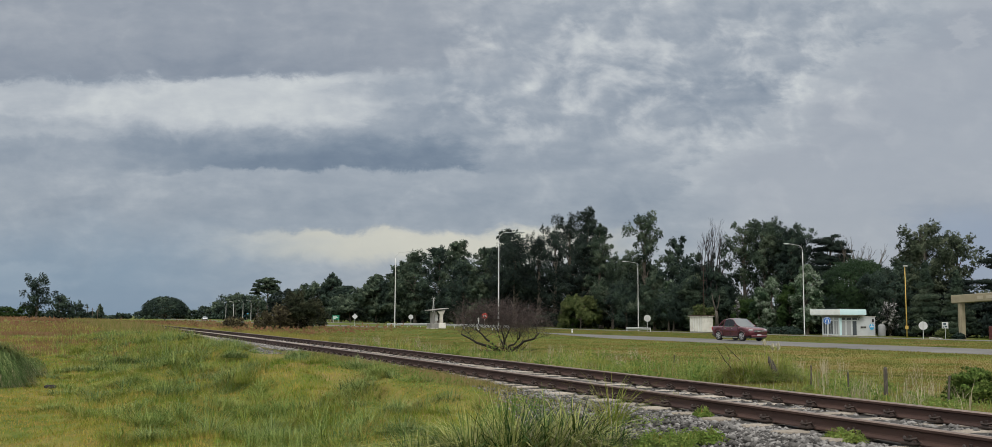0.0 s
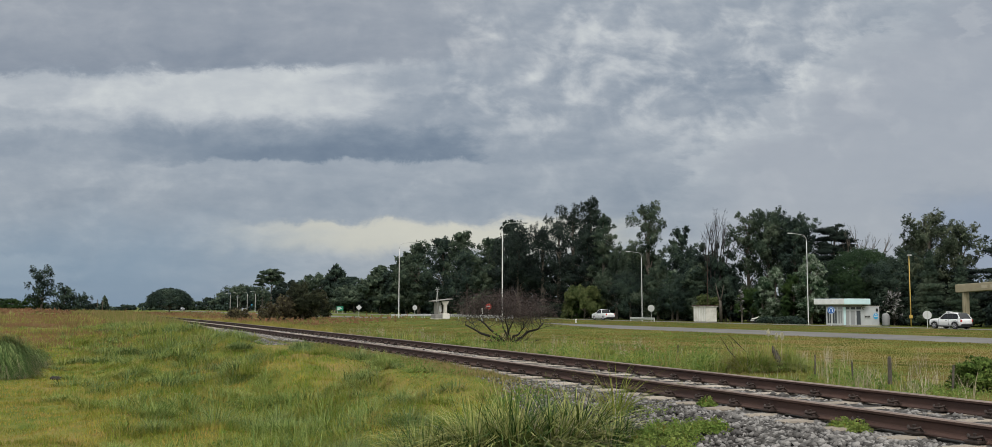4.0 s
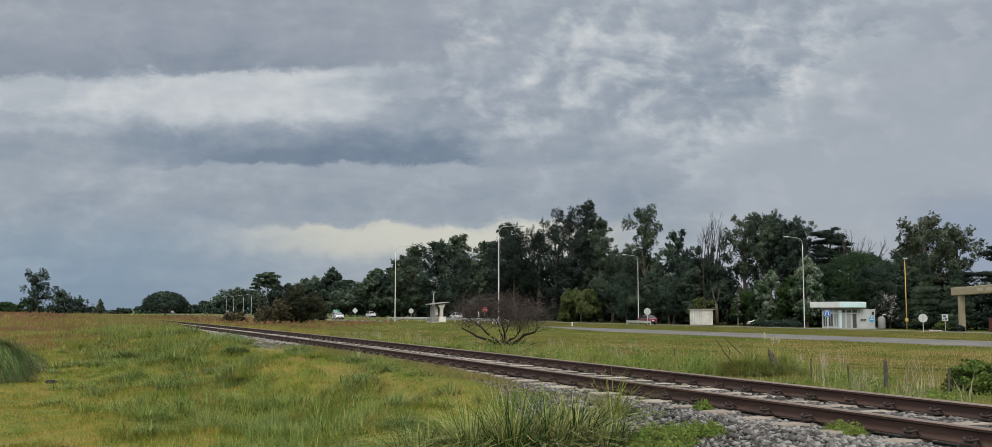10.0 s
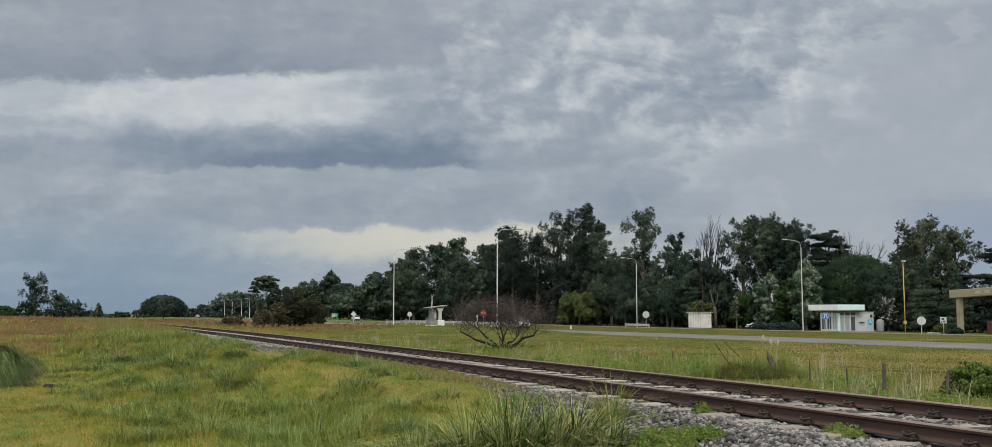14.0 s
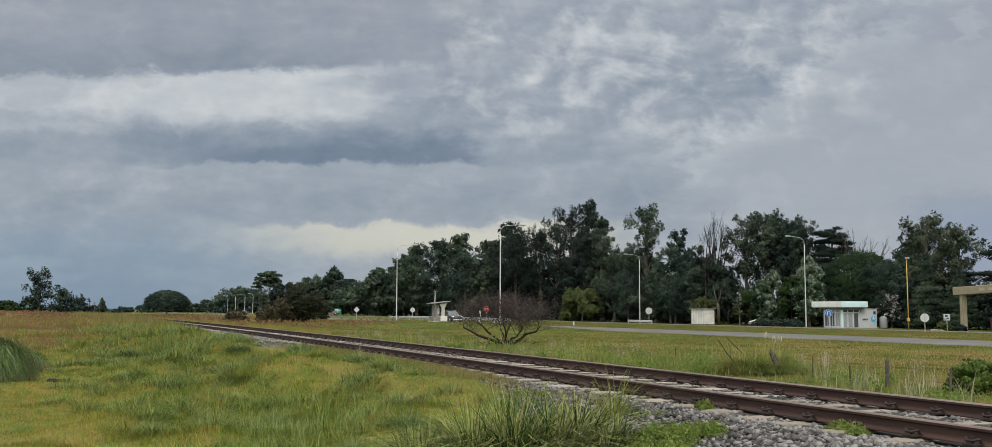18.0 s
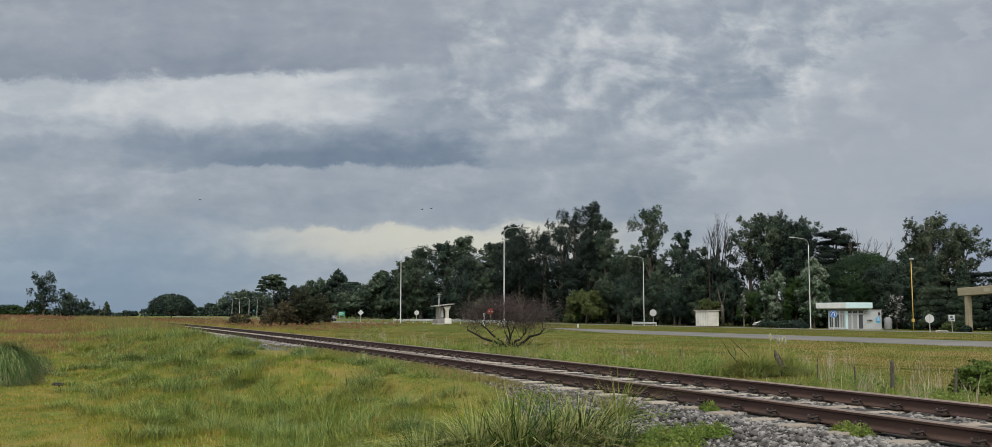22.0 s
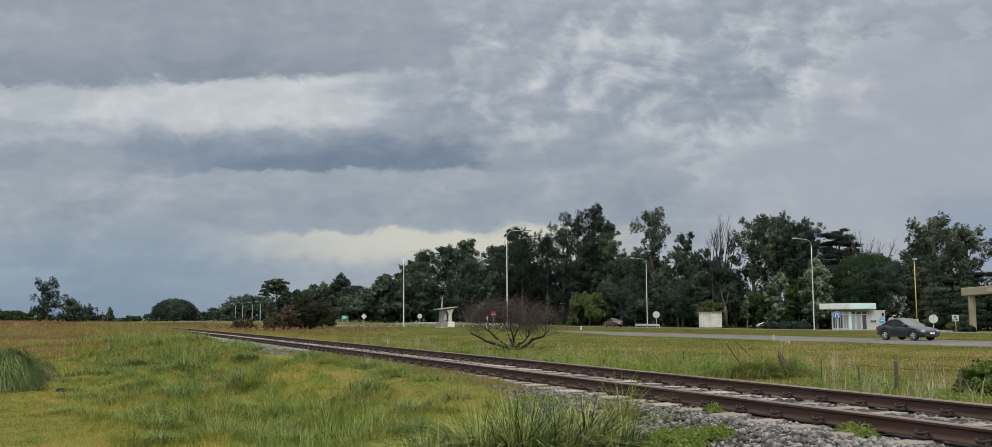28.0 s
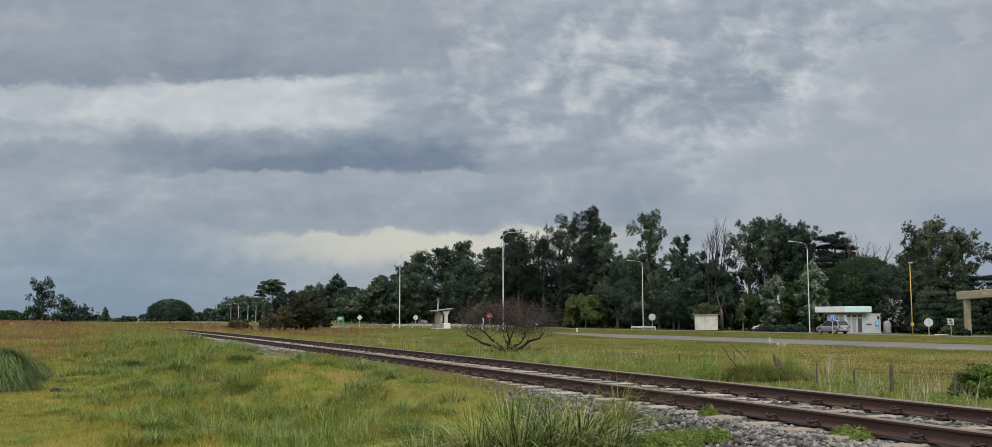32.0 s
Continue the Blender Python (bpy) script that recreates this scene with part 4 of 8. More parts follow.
def bare_limbs(bm, rnd, p, d, length, radius, depth, tips, spread=0.6, up=0.15):
    """Branches that fork and fork again."""
    p1 = p + d * length * 0.5 + Vector((rnd.uniform(-1, 1), rnd.uniform(-1, 1), rnd.uniform(-0.5, 1))) * length * 0.07
    p2 = p + d * length
    tube(bm, [p, p1, p2], [radius, radius * 0.82, radius * 0.62], 6 if radius > 0.03 else 4, False)
    if depth == 0:
        tips.append(p2)
        return
    for k in range(2 if rnd.random() < 0.55 else 3):
        q = (d + Vector((rnd.uniform(-1, 1), rnd.uniform(-1, 1), rnd.uniform(-0.5, 0.8))) * spread + Vector((0, 0, up))).normalized()
        bare_limbs(bm, rnd, p2 if k < 2 else p1, q, length * rnd.uniform(0.6, 0.85), radius * 0.58, depth - 1, tips, spread, up)


def bare_tree(name, x, y, h, label, seed, depth=5, spread=0.35):
    rnd = random.Random(seed)
    ob = thing(name, (x, y, float(land(x, y)) - 0.05), label, "tree")
    bm = bmesh.new()
    tips = []
    p = Vector((0, 0, 0))
    tube(bm, [p, (0.1, 0.05, h * 0.2), (0, 0, h * 0.4)], [h * 0.016, h * 0.013, h * 0.010], 8)
    for k in range(4):
        a = 1.6 * k + rnd.uniform(-0.4, 0.4)
        bare_limbs(bm, rnd, Vector((0, 0, h * (0.26 + 0.045 * k))), Vector((0.35 * math.cos(a), 0.35 * math.sin(a), 1)).normalized(), h * 0.2, h * 0.010, depth - 1, tips, spread, 0.25)
    part("leafless_crown", bm, M["bark"], ob, smooth=True)
    return ob


def half_dead_tree(x, y, h):
    """Many upright limbs from a short trunk: leaves hang on the lower ones, the tops are bare."""
    rnd = random.Random(63)
    rng = np.random.default_rng(63)
    ob = thing("half_dead_tree", (x, y, float(land(x, y)) - 0.05), "half-dead eucalyptus with bare upper branches", "tree")
    bm = bmesh.new()
    tips, roots = [], []
    tube(bm, [(0, 0, 0), (0.1, 0.05, h * 0.12), (0, 0, h * 0.3)], [0.34, 0.28, 0.20], 8)
    for k in range(9):
        a = 2.4 * k
        lean = 0.06 + 0.17 * (k % 3) / 2
        p = Vector((0, 0, h * (0.10 + 0.02 * k)))
        q = p + Vector((lean * math.cos(a) * h * 0.5, lean * math.sin(a) * h * 0.5, h * rnd.uniform(0.36, 0.46)))
        tube(bm, [p, p.lerp(q, 0.5) + Vector((rnd.uniform(-0.2, 0.2), rnd.uniform(-0.2, 0.2), 0)), q], [0.15, 0.12, 0.08], 6)
        roots += [p.lerp(q, f) for f in (0.35, 0.6, 0.85, 1.0)]
        bare_limbs(bm, rnd, q, Vector((0.8 * lean * math.cos(a), 0.8 * lean * math.sin(a), 1)).normalized(), h * 0.15, 0.11, 5, tips, 0.36, 0.20)
    part("trunk", bm, M["deadbark"], ob, smooth=True)
    lobes = []
    for p in roots + [t for t in tips if t.z < h * 0.84][::3]:
        g = rnd.uniform(0.28, 0.62)
        lobes.append((p.x + rnd.uniform(-0.3, 0.3), p.y + rnd.uniform(-0.3, 0.3), p.z, g, g, g * 1.5))
    pts, out = lobe_points(rng, lobes, 13000)
    v, f = cards(rng, pts, 0.17, 0.6, 1.5)
    part("crown", bulk("crown", v, f, M["leaf_dark"], slope=np.repeat(out, 3, 0)), None, ob)


def dry_shrub_tree():
    """The dead, scorched tree beside the track: low forking black limbs under a haze of brown twigs."""
    x, y = 23.5, 52.0
    rnd = random.Random(11)
    rng = np.random.default_rng(11)
    ob = thing("dead_tree", (x, y, float(land(x, y)) - 0.05), "dead scorched tree, black forked limbs and brown leafless twigs", "tree")
    bm = bmesh.new()
    tips = []
    right = Vector((0.915, -0.403, 0))
    deep = Vector((0.403, 0.915, 0))
    for side, back, rise, reach, thick in [(-1.0, 0.2, 1.05, 2.25, 0.088), (-0.85, -0.5, 1.45, 1.75, 0.078), (-0.45, 0.7, 1.6, 1.15, 0.06), (-0.12, -0.4, 1.75, 0.8, 0.07), (0.30, 0.5, 1.6, 0.9, 0.06), (0.62, -0.3, 1.2, 1.5, 0.074), (1.0, 0.15, 1.15, 1.85, 0.090), (0.9, 0.6, 0.8, 1.3, 0.04)]:
        out = right * side * reach + deep * back * 1.1
        base = right * side * 0.10 + deep * back * 0.1
        knots = [base, base + out * 0.30 + Vector((0, 0, rise * 0.34)), base + out * 0.62 + Vector((0, 0, rise * 0.55)), base + out * 0.85 + Vector((0, 0, rise * 0.82)), base + out + Vector((0, 0, rise))]
        knots = [k + Vector((rnd.uniform(-0.13, 0.13), rnd.uniform(-0.1, 0.1), rnd.uniform(-0.12, 0.12))) for k in knots]
        knots[0] = base
        tube(bm, knots, [thick, thick * 0.86, thick * 0.74, thick * 0.6, thick * 0.48], 8)
        for k in range(8):
            f = 0.55 + 0.45 * k / 7
            i = min(3, int(f * 4))
            p = knots[i].lerp(knots[i + 1], f * 4 - i)
            q = (right * rnd.uniform(-0.8, 0.8) + deep * rnd.uniform(-0.8, 0.8) + Vector((0, 0, rnd.uniform(0.2, 1.0)))).normalized()
            bare_limbs(bm, rnd, p, q, rnd.uniform(0.38, 0.68), thick * 0.17, 3, tips, 0.7, 0.12)
    part("limbwork", bm, M["deadbark"], ob, "black scorched forked limbs", smooth=True)
    # the cloud of fine twigs
    n = 15000
    c = np.array([t[:] for t in tips])
    pick = c[rng.integers(0, len(c), n)]
    a = pick + rng.normal(size=(n, 3)) * (0.42, 0.34, 0.28)
    a = a[(a[:, 2] > 0.95) & (a[:, 2] < 3.15)]
    n = len(a)
    u = rng.normal(size=(n, 3))
    u[:, 2] = np.abs(u[:, 2]) * 0.8
    u /= np.linalg.norm(u, axis=1)[:, None]
    ln = rng.uniform(0.12, 0.36, n)[:, None]
    side = np.cross(u, rng.normal(size=(n, 3)))
    side /= np.linalg.norm(side, axis=1)[:, None]
    v = np.stack([a - side * 0.006, a + side * 0.006, a + u * ln], 1).reshape(-1, 3)
    part("twig_haze", bulk("twig_haze", v, np.arange(3 * n).reshape(-1, 3), M["twig"]), None, ob, "haze of thin brown twigs")
    # broken branches heaped at its foot
    bm = bmesh.new()
    for k in range(60):
        a, q = rnd.uniform(0, 6.28), rnd.uniform(0.1, 1.4)
        p = right * q * math.cos(a) + deep * q * 0.5 * math.sin(a)
        d = (right * rnd.uniform(-1, 1) + deep * rnd.uniform(-0.5, 0.5) + Vector((0, 0, rnd.uniform(0.1, 0.9)))).normalized()
        tube(bm, [p, p + d * 0.3 + Vector((0, 0, 0.04)), p + d * rnd.uniform(0.5, 0.9)], [0.018, 0.014, 0.005], 5)
    part("brushwood", bm, M["deadbark"], ob)


def blades(rng, x, y, h, wide, bend=0.5, z=None, short=False):
    """Grass blades, bent over, or short straight ones; arrays of roots and heights."""
    n = len(x)
    z = land(x, y) - 0.006 if z is None else z
    a = rng.uniform(0, 2 * math.pi, n)
    dx, dy = np.cos(a), np.sin(a)
    b = rng.uniform(0.1, 1.0, n) * bend * h
    w = wide * rng.uniform(0.6, 1.3, n) / 2
    sx, sy = -dy * w, dx * w
    zz = np.sqrt(np.maximum(h * h - b * b, (0.3 * h) ** 2))
    if short:
        v = np.stack([np.stack([x - sx, y - sy, z], -1), np.stack([x + sx, y + sy, z], -1), np.stack([x + dx * b, y + dy * b, z + zz], -1)], 1)
        return v.reshape(-1, 3), np.arange(3 * n).reshape(-1, 3)
    v = np.stack([
        np.stack([x - sx, y - sy, z], -1), np.stack([x + sx, y + sy, z], -1),
        np.stack([x + dx * b * 0.3 + sx * 0.8, y + dy * b * 0.3 + sy * 0.8, z + zz * 0.58], -1), np.stack([x + dx * b * 0.3 - sx * 0.8, y + dy * b * 0.3 - sy * 0.8, z + zz * 0.58], -1),
        np.stack([x + dx * b, y + dy * b, z + zz], -1)], 1)
    i = (np.arange(n) * 5)[:, None]
    f = np.concatenate([i + np.array([[0, 1, 2]]), i + np.array([[0, 2, 3]]), i + np.array([[3, 2, 4]])])
    return v.reshape(-1, 3), f


def fan(rng, n, r0, r1, power, az0=-8.0, az1=56.0):
    """Random ground points in the sector before the eye, thicker near by."""
    az = np.radians(rng.uniform(az0, az1, n))
    r = r0 + (r1 - r0) * rng.random(n) ** power
    return r * np.sin(az), r * np.cos(az)


def sprays(rng, x, y, h, size):
    """Weeds far off: leafy sprays piled from the ground up to h."""
    z = land(x, y) + h * rng.uniform(0.05, 1.0, len(x))
    return cards(rng, np.stack([x, y, z], -1), size, -0.6, 1.3)


def lie(v, steep=2.2):
    """The slope of the ground under grass, which the sward shows as a whole."""
    v = np.asarray(v)
    x, y = v[:, 0], v[:, 1]
    z = land(x, y)
    gx, gy = (land(x + 0.2, y) - z) / 0.2, (land(x, y + 0.2) - z) / 0.2
    return np.stack([-steep * gx, -steep * gy, np.ones(len(x))], -1)


def tuft_field(rng, cx, cy, r, h, k, wide, far=1.5):
    """Many tufts of arching blades at the places cx, cy, with radii r and heights h, k blades each; and the slopes of the tufts."""
    n = len(cx) * k
    bx, by, r, h = (np.repeat(q, k) for q in (cx, cy, r, h))
    a = rng.uniform(0, 2 * math.pi, n)
    q = np.sqrt(rng.random(n)) * 0.55
    x, y = bx + q * r * np.cos(a), by + q * r * np.sin(a)
    z = land(x, y) - 0.01
    out = a + rng.normal(size=n) * 0.6
    ln = h * rng.uniform(0.45, 1.15, n) * (1 - 0.55 * (q / 0.55) ** 2)
    arch = rng.uniform(0.15, far, n)
    w = (wide if np.isscalar(wide) else np.repeat(wide, k)) * rng.uniform(0.6, 1.3, n) / 2
    sx, sy = -np.sin(out) * w, np.cos(out) * w
    rows = []
    for s, g in ((0.0, 1.0), (0.55, 0.85), (1.0, 0.0)):
        hor = ln * arch * s ** 1.6
        px, py, pz = x + np.cos(out) * hor, y + np.sin(out) * hor, z + np.maximum(ln * (s - 0.42 * arch * s ** 2.2), 0.0)
        if g:
            rows += [np.stack([px - sx * g, py - sy * g, pz], -1), np.stack([px + sx * g, py + sy * g, pz], -1)]
        else:
            rows.append(np.stack([px, py, pz], -1))
    v = np.stack(rows, 1).reshape(-1, 3)
    i = (np.arange(n) * 5)[:, None]
    f = np.concatenate([i + np.array([[0, 1, 3]]), i + np.array([[0, 3, 2]]), i + np.array([[2, 3, 4]])])
    side = 0.8 * (0.4 + q / 0.55)
    slope = np.stack([np.cos(a) * side, np.sin(a) * side, np.full(n, 0.75)], -1)
    return v, f, np.repeat(slope, 5, 0)


def stuff(name, mesh, label, category="grass"):
    return tagged(new(name, mesh), label, category, kind="stuff")


def wave(x, y, s, p=0.0):
    """A slow unevenness between 0 and 1."""
    return 0.5 + 0.25 * (np.sin(x * s + 1.3 * np.sin(y * s * 0.7 + p)) + np.sin(y * s * 1.1 + 1.7 * np.sin(x * s * 0.8 + 2 * p)))


def meadow():
    rng = np.random.default_rng(21)
    # short grass on the near side of the track: a matted yellowish lawn, and a greener lumpy bank
    x, y = fan(rng, 560000, 8.5, 62.0, 1.55, -8.0, 44.0)
    d = x - track_x(y)
    edge = 1.95 + 0.5 * wave(x, y, 1.1) - 0.45 * step(y, 12, 16) + 1.75 * step(y, 23, 28) * (1 - step(y, 31, 37))
    keep = d < -edge
    x, y, d = x[keep], y[keep], d[keep]
    r = np.hypot(x, y)
    bank = step(d, -10.5, -5.5)
    green = rng.random(len(x)) < 0.12 + 0.78 * bank * (0.35 + 0.65 * wave(x, y, 0.9, 2.0)) + 0.25 * step(r, 30, 45) + 0.40 * step(r, 17, 25) * step(d, -17, -11)
    lush = wave(x, y, 1.7, 2.0) * wave(x, y, 0.6, 0.4)
    h = np.where(green, 0.045 + 0.035 * bank + 0.12 * bank * lush, 0.040 + 0.075 * wave(x, y, 0.9, 1.0) * wave(x, y, 2.3, 2.0)) * rng.uniform(0.5, 1.4, len(x)) * (1 + 0.5 * step(r, 28, 55)) * (0.35 + 0.65 * np.maximum(step(-d, 2.2, 4.2), step(y, 33, 40)))
    for pick, name, mat, text in ((green, "bank_grass", "grass", "lumpy green grass of the bank beside the track"), (~green, "lawn_grass", "lawn", "short matted yellowish meadow grass")):
        v, f = blades(rng, x[pick], y[pick], h[pick], 0.0042 + 0.00045 * r[pick], 0.95, short=True)
        stuff(name, bulk(name, v, f, M[mat], slope=lie(v)), text)
    # soft longer tufts: many on the bank, in drifts of their own green, a few on the lawn
    cx, cy = fan(rng, 5600, 9.0, 66.0, 1.0, -8, 40)
    d = cx - track_x(cy)
    crowd = 0.65 * wave(cx, cy, 0.8, 3.0) + 0.65 * wave(cx, cy, 2.6, 1.0)
    ok = (d < -2.3 - 2.4 * step(cy, 18, 25) * (1 - step(cy, 30, 37))) & (crowd > 1.05 - 0.55 * step(d, -9.5, -6.0) - 0.3 * step(cy, 18, 26) * step(d, -16, -11)) & (rng.random(len(cx)) < (0.22 + 0.78 * np.maximum(step(d, -9.5, -6.0), 0.5 * step(cy, 18, 26) * step(d, -16, -11))) * (0.5 + 0.5 * step(cy, 14, 24)))
    cx, cy, d = cx[ok], cy[ok], d[ok]
    kind = rng.random(len(cx)) + 0.5 * wave(cx, cy, 0.35, 1.5)
    size = rng.uniform(0.6, 1.25, len(cx)) * (0.5 + 0.5 * np.maximum(step(-d, 2.4, 5.0), step(cy, 32, 38))) * (0.75 + 0.35 * step(d, -8, -5)) * (1 + 0.25 * step(cy, 20, 40))
    for lo, hi, name, mat, text in ((-1, 0.60, "bluish_tufts", "grass_blue", "bluish green grass tufts on the bank"), (0.60, 1.02, "bank_tufts", "grass_tall", "longer fresh green grass tufts on the bank"), (1.02, 9, "dark_tufts", "grass_grey", "dark green grass tufts on the bank")):
        p = (kind >= lo) & (kind < hi)
        v, f, sl = tuft_field(rng, cx[p], cy[p], 0.52 * size[p], 0.42 * size[p], 110, 0.0030 + 0.0003 * np.hypot(cx[p], cy[p]), 1.7)
        stuff(name, bulk(name, v, f, M[mat], slope=sl), text)
    # dry fringe along the ends of the sleepers
    n = 24000
    y = 11 + 30 * rng.random(n) ** 1.3
    d = -1.42 - np.abs(rng.normal(size=n)) * 0.34 * (0.5 + wave(y, y * 0, 2.0))
    x = track_x(y) + d
    v, f = blades(rng, x, y, rng.uniform(0.03, 0.15, n), 0.004 + 0.0004 * np.hypot(x, y), 0.9)
    stuff("dry_fringe", bulk("dry_fringe", v, f, M["weed_yellow"], slope=lie(v)), "dry brownish grass fringe along the sleeper ends")
    # low leafy weeds among the bank grass
    cx, cy = fan(rng, 520, 9.0, 34.0, 1.2, 2, 40)
    d = cx - track_x(cy)
    ok = (d < -1.7) & (d > -7) & (wave(cx, cy, 1.1, 5.0) > 0.42)
    cx, cy = cx[ok], cy[ok]
    k = 120
    c = np.stack([np.repeat(cx, k) + rng.normal(size=len(cx) * k) * 0.17, np.repeat(cy, k) + rng.normal(size=len(cx) * k) * 0.17], -1)
    c = np.concatenate([c, (land(c[:, 0], c[:, 1]) + rng.uniform(0.0, 0.11, len(c)))[:, None]], 1)
    v, f = cards(rng, c, 0.026)
    stuff("leafy_weeds", bulk("leafy_weeds", v, f, M["leaf_weed"], slope=lie(v)), "low broad-leaved green weeds in the bank grass", "weeds")
    # dry litter in small brown patches
    cx, cy = fan(rng, 260, 9.0, 34.0, 1.2, -6, 38)
    ok = (cx - track_x(cy) < -1.9) & (wave(cx, cy, 1.3, 2.0) > 0.45)
    cx, cy = cx[ok], cy[ok]
    k = 70
    x = np.repeat(cx, k) + rng.normal(size=len(cx) * k) * 0.16
    y = np.repeat(cy, k) + rng.normal(size=len(cx) * k) * 0.16
    v, f = blades(rng, x, y, rng.uniform(0.03, 0.09, len(x)), 0.007, 1.3, short=True)
    stuff("dry_litter", bulk("dry_litter", v, f, M["weed_yellow"], slope=lie(v)), "dry brown blades in patches among the grass")
    # reddish weeds further off, in drifts between green
    x, y = fan(rng, 420000, 34, 130, 1.3, -10, 22)
    d = x - track_x(y)
    drift = wave(x, y, 0.22, 1.0) + 0.35 * wave(x, y, 0.9, 2.0) + step(-x, -4, 6) * 0.4 + 0.55 * step(y, 45, 75)
    keep = (d < -1.8 - 2.2 * (1 - step(y, 40, 70))) & (drift + 0.22 * rng.normal(size=len(x)) > 1.0)
    x, y = x[keep], y[keep]
    red = rng.random(len(x)) < 0.40 + 0.75 * wave(x, y, 0.33, 4.0) * (0.35 + 0.65 * step(track_x(y) - x, 5.0, 11.0))
    h = rng.uniform(0.08, 0.42, len(x)) * (0.35 + 0.7 * wave(x, y, 0.8, 3.0)) * (0.8 + 0.4 * step(y, 60, 90))
    for pick, name, mat, text in ((red, "reddish_weeds", "weed_red", "reddish brown weeds in the far meadow"), (~red, "meadow_weeds", "grass_tall", "rough green weeds in the far meadow")):
        v, f = blades(rng, x[pick], y[pick], h[pick] * 1.1, 0.010 + 0.00045 * y[pick], 0.8, short=True)
        stuff(name, bulk(name, v, f, M[mat], slope=lie(v)), text, "weeds")
    # rank growth that hides the far end of the track
    n = 12000
    y = rng.uniform(60, 150, n)
    d = rng.uniform(-5.5, -1.45, n)
    x = track_x(y) + d
    v, f = blades(rng, x, y, rng.uniform(0.45, 1.0, n) * (0.6 + 0.5 * wave(x, y, 0.6, 2.0)) * step(y, 57, 70), 0.02 + 0.0003 * y, 0.8)
    stuff("rank_weeds", bulk("rank_weeds", v, f, M["weed_yellow"], slope=lie(v)), "rank weeds growing over the far end of the track", "weeds")
    # yellowish rank growth just beyond the track, further along
    x, y = fan(rng, 90000, 46, 175, 1.0, 3, 14.2)
    d = x - track_x(y)
    keep = (d > 1.9) & (d < 9 + 8 * wave(x, y, 0.1)) & (wave(x, y, 0.25, 3.0) > 0.22)
    x, y = x[keep], y[keep]
    v, f = blades(rng, x, y, rng.uniform(0.2, 0.8, len(x)) * (0.4 + 0.6 * wave(x, y, 0.5)), 0.012 + 0.0003 * y, 0.7, short=True)
    stuff("yellow_weeds", bulk("yellow_weeds", v, f, M["weed_gold"], slope=lie(v)), "yellowish rank weeds beside the railway", "weeds")
    # beyond the track, down to the fence
    x, y = fan(rng, 260000, 13.0, 75.0, 1.2, 4, 58)
    d = x - track_x(y)
    keep = (d > 2.1) & (rng.random(len(x)) > step(x, 19.5, 25.0))
    x, y = x[keep], y[keep]
    wild = 1 - step(x, 17, 24)
    h = (0.04 + 0.05 * wave(x, y, 0.5) + 0.20 * step(np.hypot(x - 23.5, y - 52), 1.5, 4.0) * wild * wave(x, y, 0.45, 2.0)) * rng.uniform(0.4, 1.3, len(x))
    v, f = blades(rng, x, y, h, 0.005 + 0.0004 * np.hypot(x, y), 1.0, short=True)
    stuff("verge_grass", bulk("verge_grass", v, f, M["grass_verge"], slope=lie(v)), "green and straw-coloured grass between track and fence")
    # rank weeds along the fence
    x, y = fan(rng, 110000, 15.0, 75.0, 1.2, 5, 56)
    d = x - track_x(y)
    keep = (d > 2.6) & (x < 21.5 + 2.5 * wave(x, y, 0.3)) & (wave(x, y, 0.42, 4.0) > 0.44)
    x, y = x[keep], y[keep]
    h = rng.uniform(0.12, 0.55, len(x)) * (0.3 + 0.8 * wave(x, y, 0.9, 1.0)) * (1 + 1.3 * step(y, 22, 27) * (1 - step(y, 38, 45))) * (0.35 + 0.65 * step(np.hypot(x - 23.5, y - 52), 1.5, 4.0))
    sort = wave(x, y, 0.8, 7.0) + rng.uniform(-0.3, 0.3, len(x))
    for lo, hi, name, mat, text in ((-1, 0.42, "fence_weeds", "grass_tall", "rank green weeds along the wire fence"), (0.42, 0.66, "dull_weeds", "grass_grey", "dull green weeds along the wire fence"), (0.66, 9, "straw_weeds", "grass_verge", "straw-coloured weeds along the wire fence")):
        p = (sort >= lo) & (sort < hi)
        v, f = blades(rng, x[p], y[p], 0.9 * h[p], 0.005 + 0.0003 * np.hypot(x[p], y[p]), 1.25)
        stuff(name, bulk(name, v, f, M[mat], slope=lie(v)), text, "weeds")
    # the mown verges: short soft grass, a little longer along the edges of the road
    x, y = fan(rng, 430000, 24.0, 170.0, 1.35, 8, 58)
    keep = ((x > 19.5) & (x < 44.7)) | ((x > 54.0) & (x < 78.7)) | ((x > 87.8) & (x < 93))
    x, y = x[keep], y[keep]
    rim = np.exp(-((x - 43.6) / 1.6) ** 2) + np.exp(-((x - 55.2) / 1.2) ** 2)
    h = (0.05 + 0.06 * wave(x, y, 0.55, 2.0) * wave(x, y, 1.7) + 0.07 * rim * wave(x, y, 1.1)) * rng.uniform(0.5, 1.4, len(x))
    v, f = blades(rng, x, y, h, 0.012 + 0.0005 * np.hypot(x, y), 0.6, short=True)
    stuff("mown_grass", bulk("mown_grass", v, f, M["tufts"], slope=lie(v)), "short mown grass of the verges")
    # leafy weeds in lumps along the fence
    cx, cy = fan(rng, 900, 16.0, 62.0, 1.1, 8, 50)
    d = cx - track_x(cy)
    ok = (d > 2.8) & (cx < 22) & (wave(cx, cy, 0.7, 6.0) > 0.42)
    cx, cy = cx[ok], cy[ok]
    k = 150
    spread = np.repeat(rng.uniform(0.12, 0.40, len(cx)), k)
    x = np.repeat(cx, k) + rng.normal(size=len(cx) * k) * spread
    y = np.repeat(cy, k) + rng.normal(size=len(cx) * k) * spread
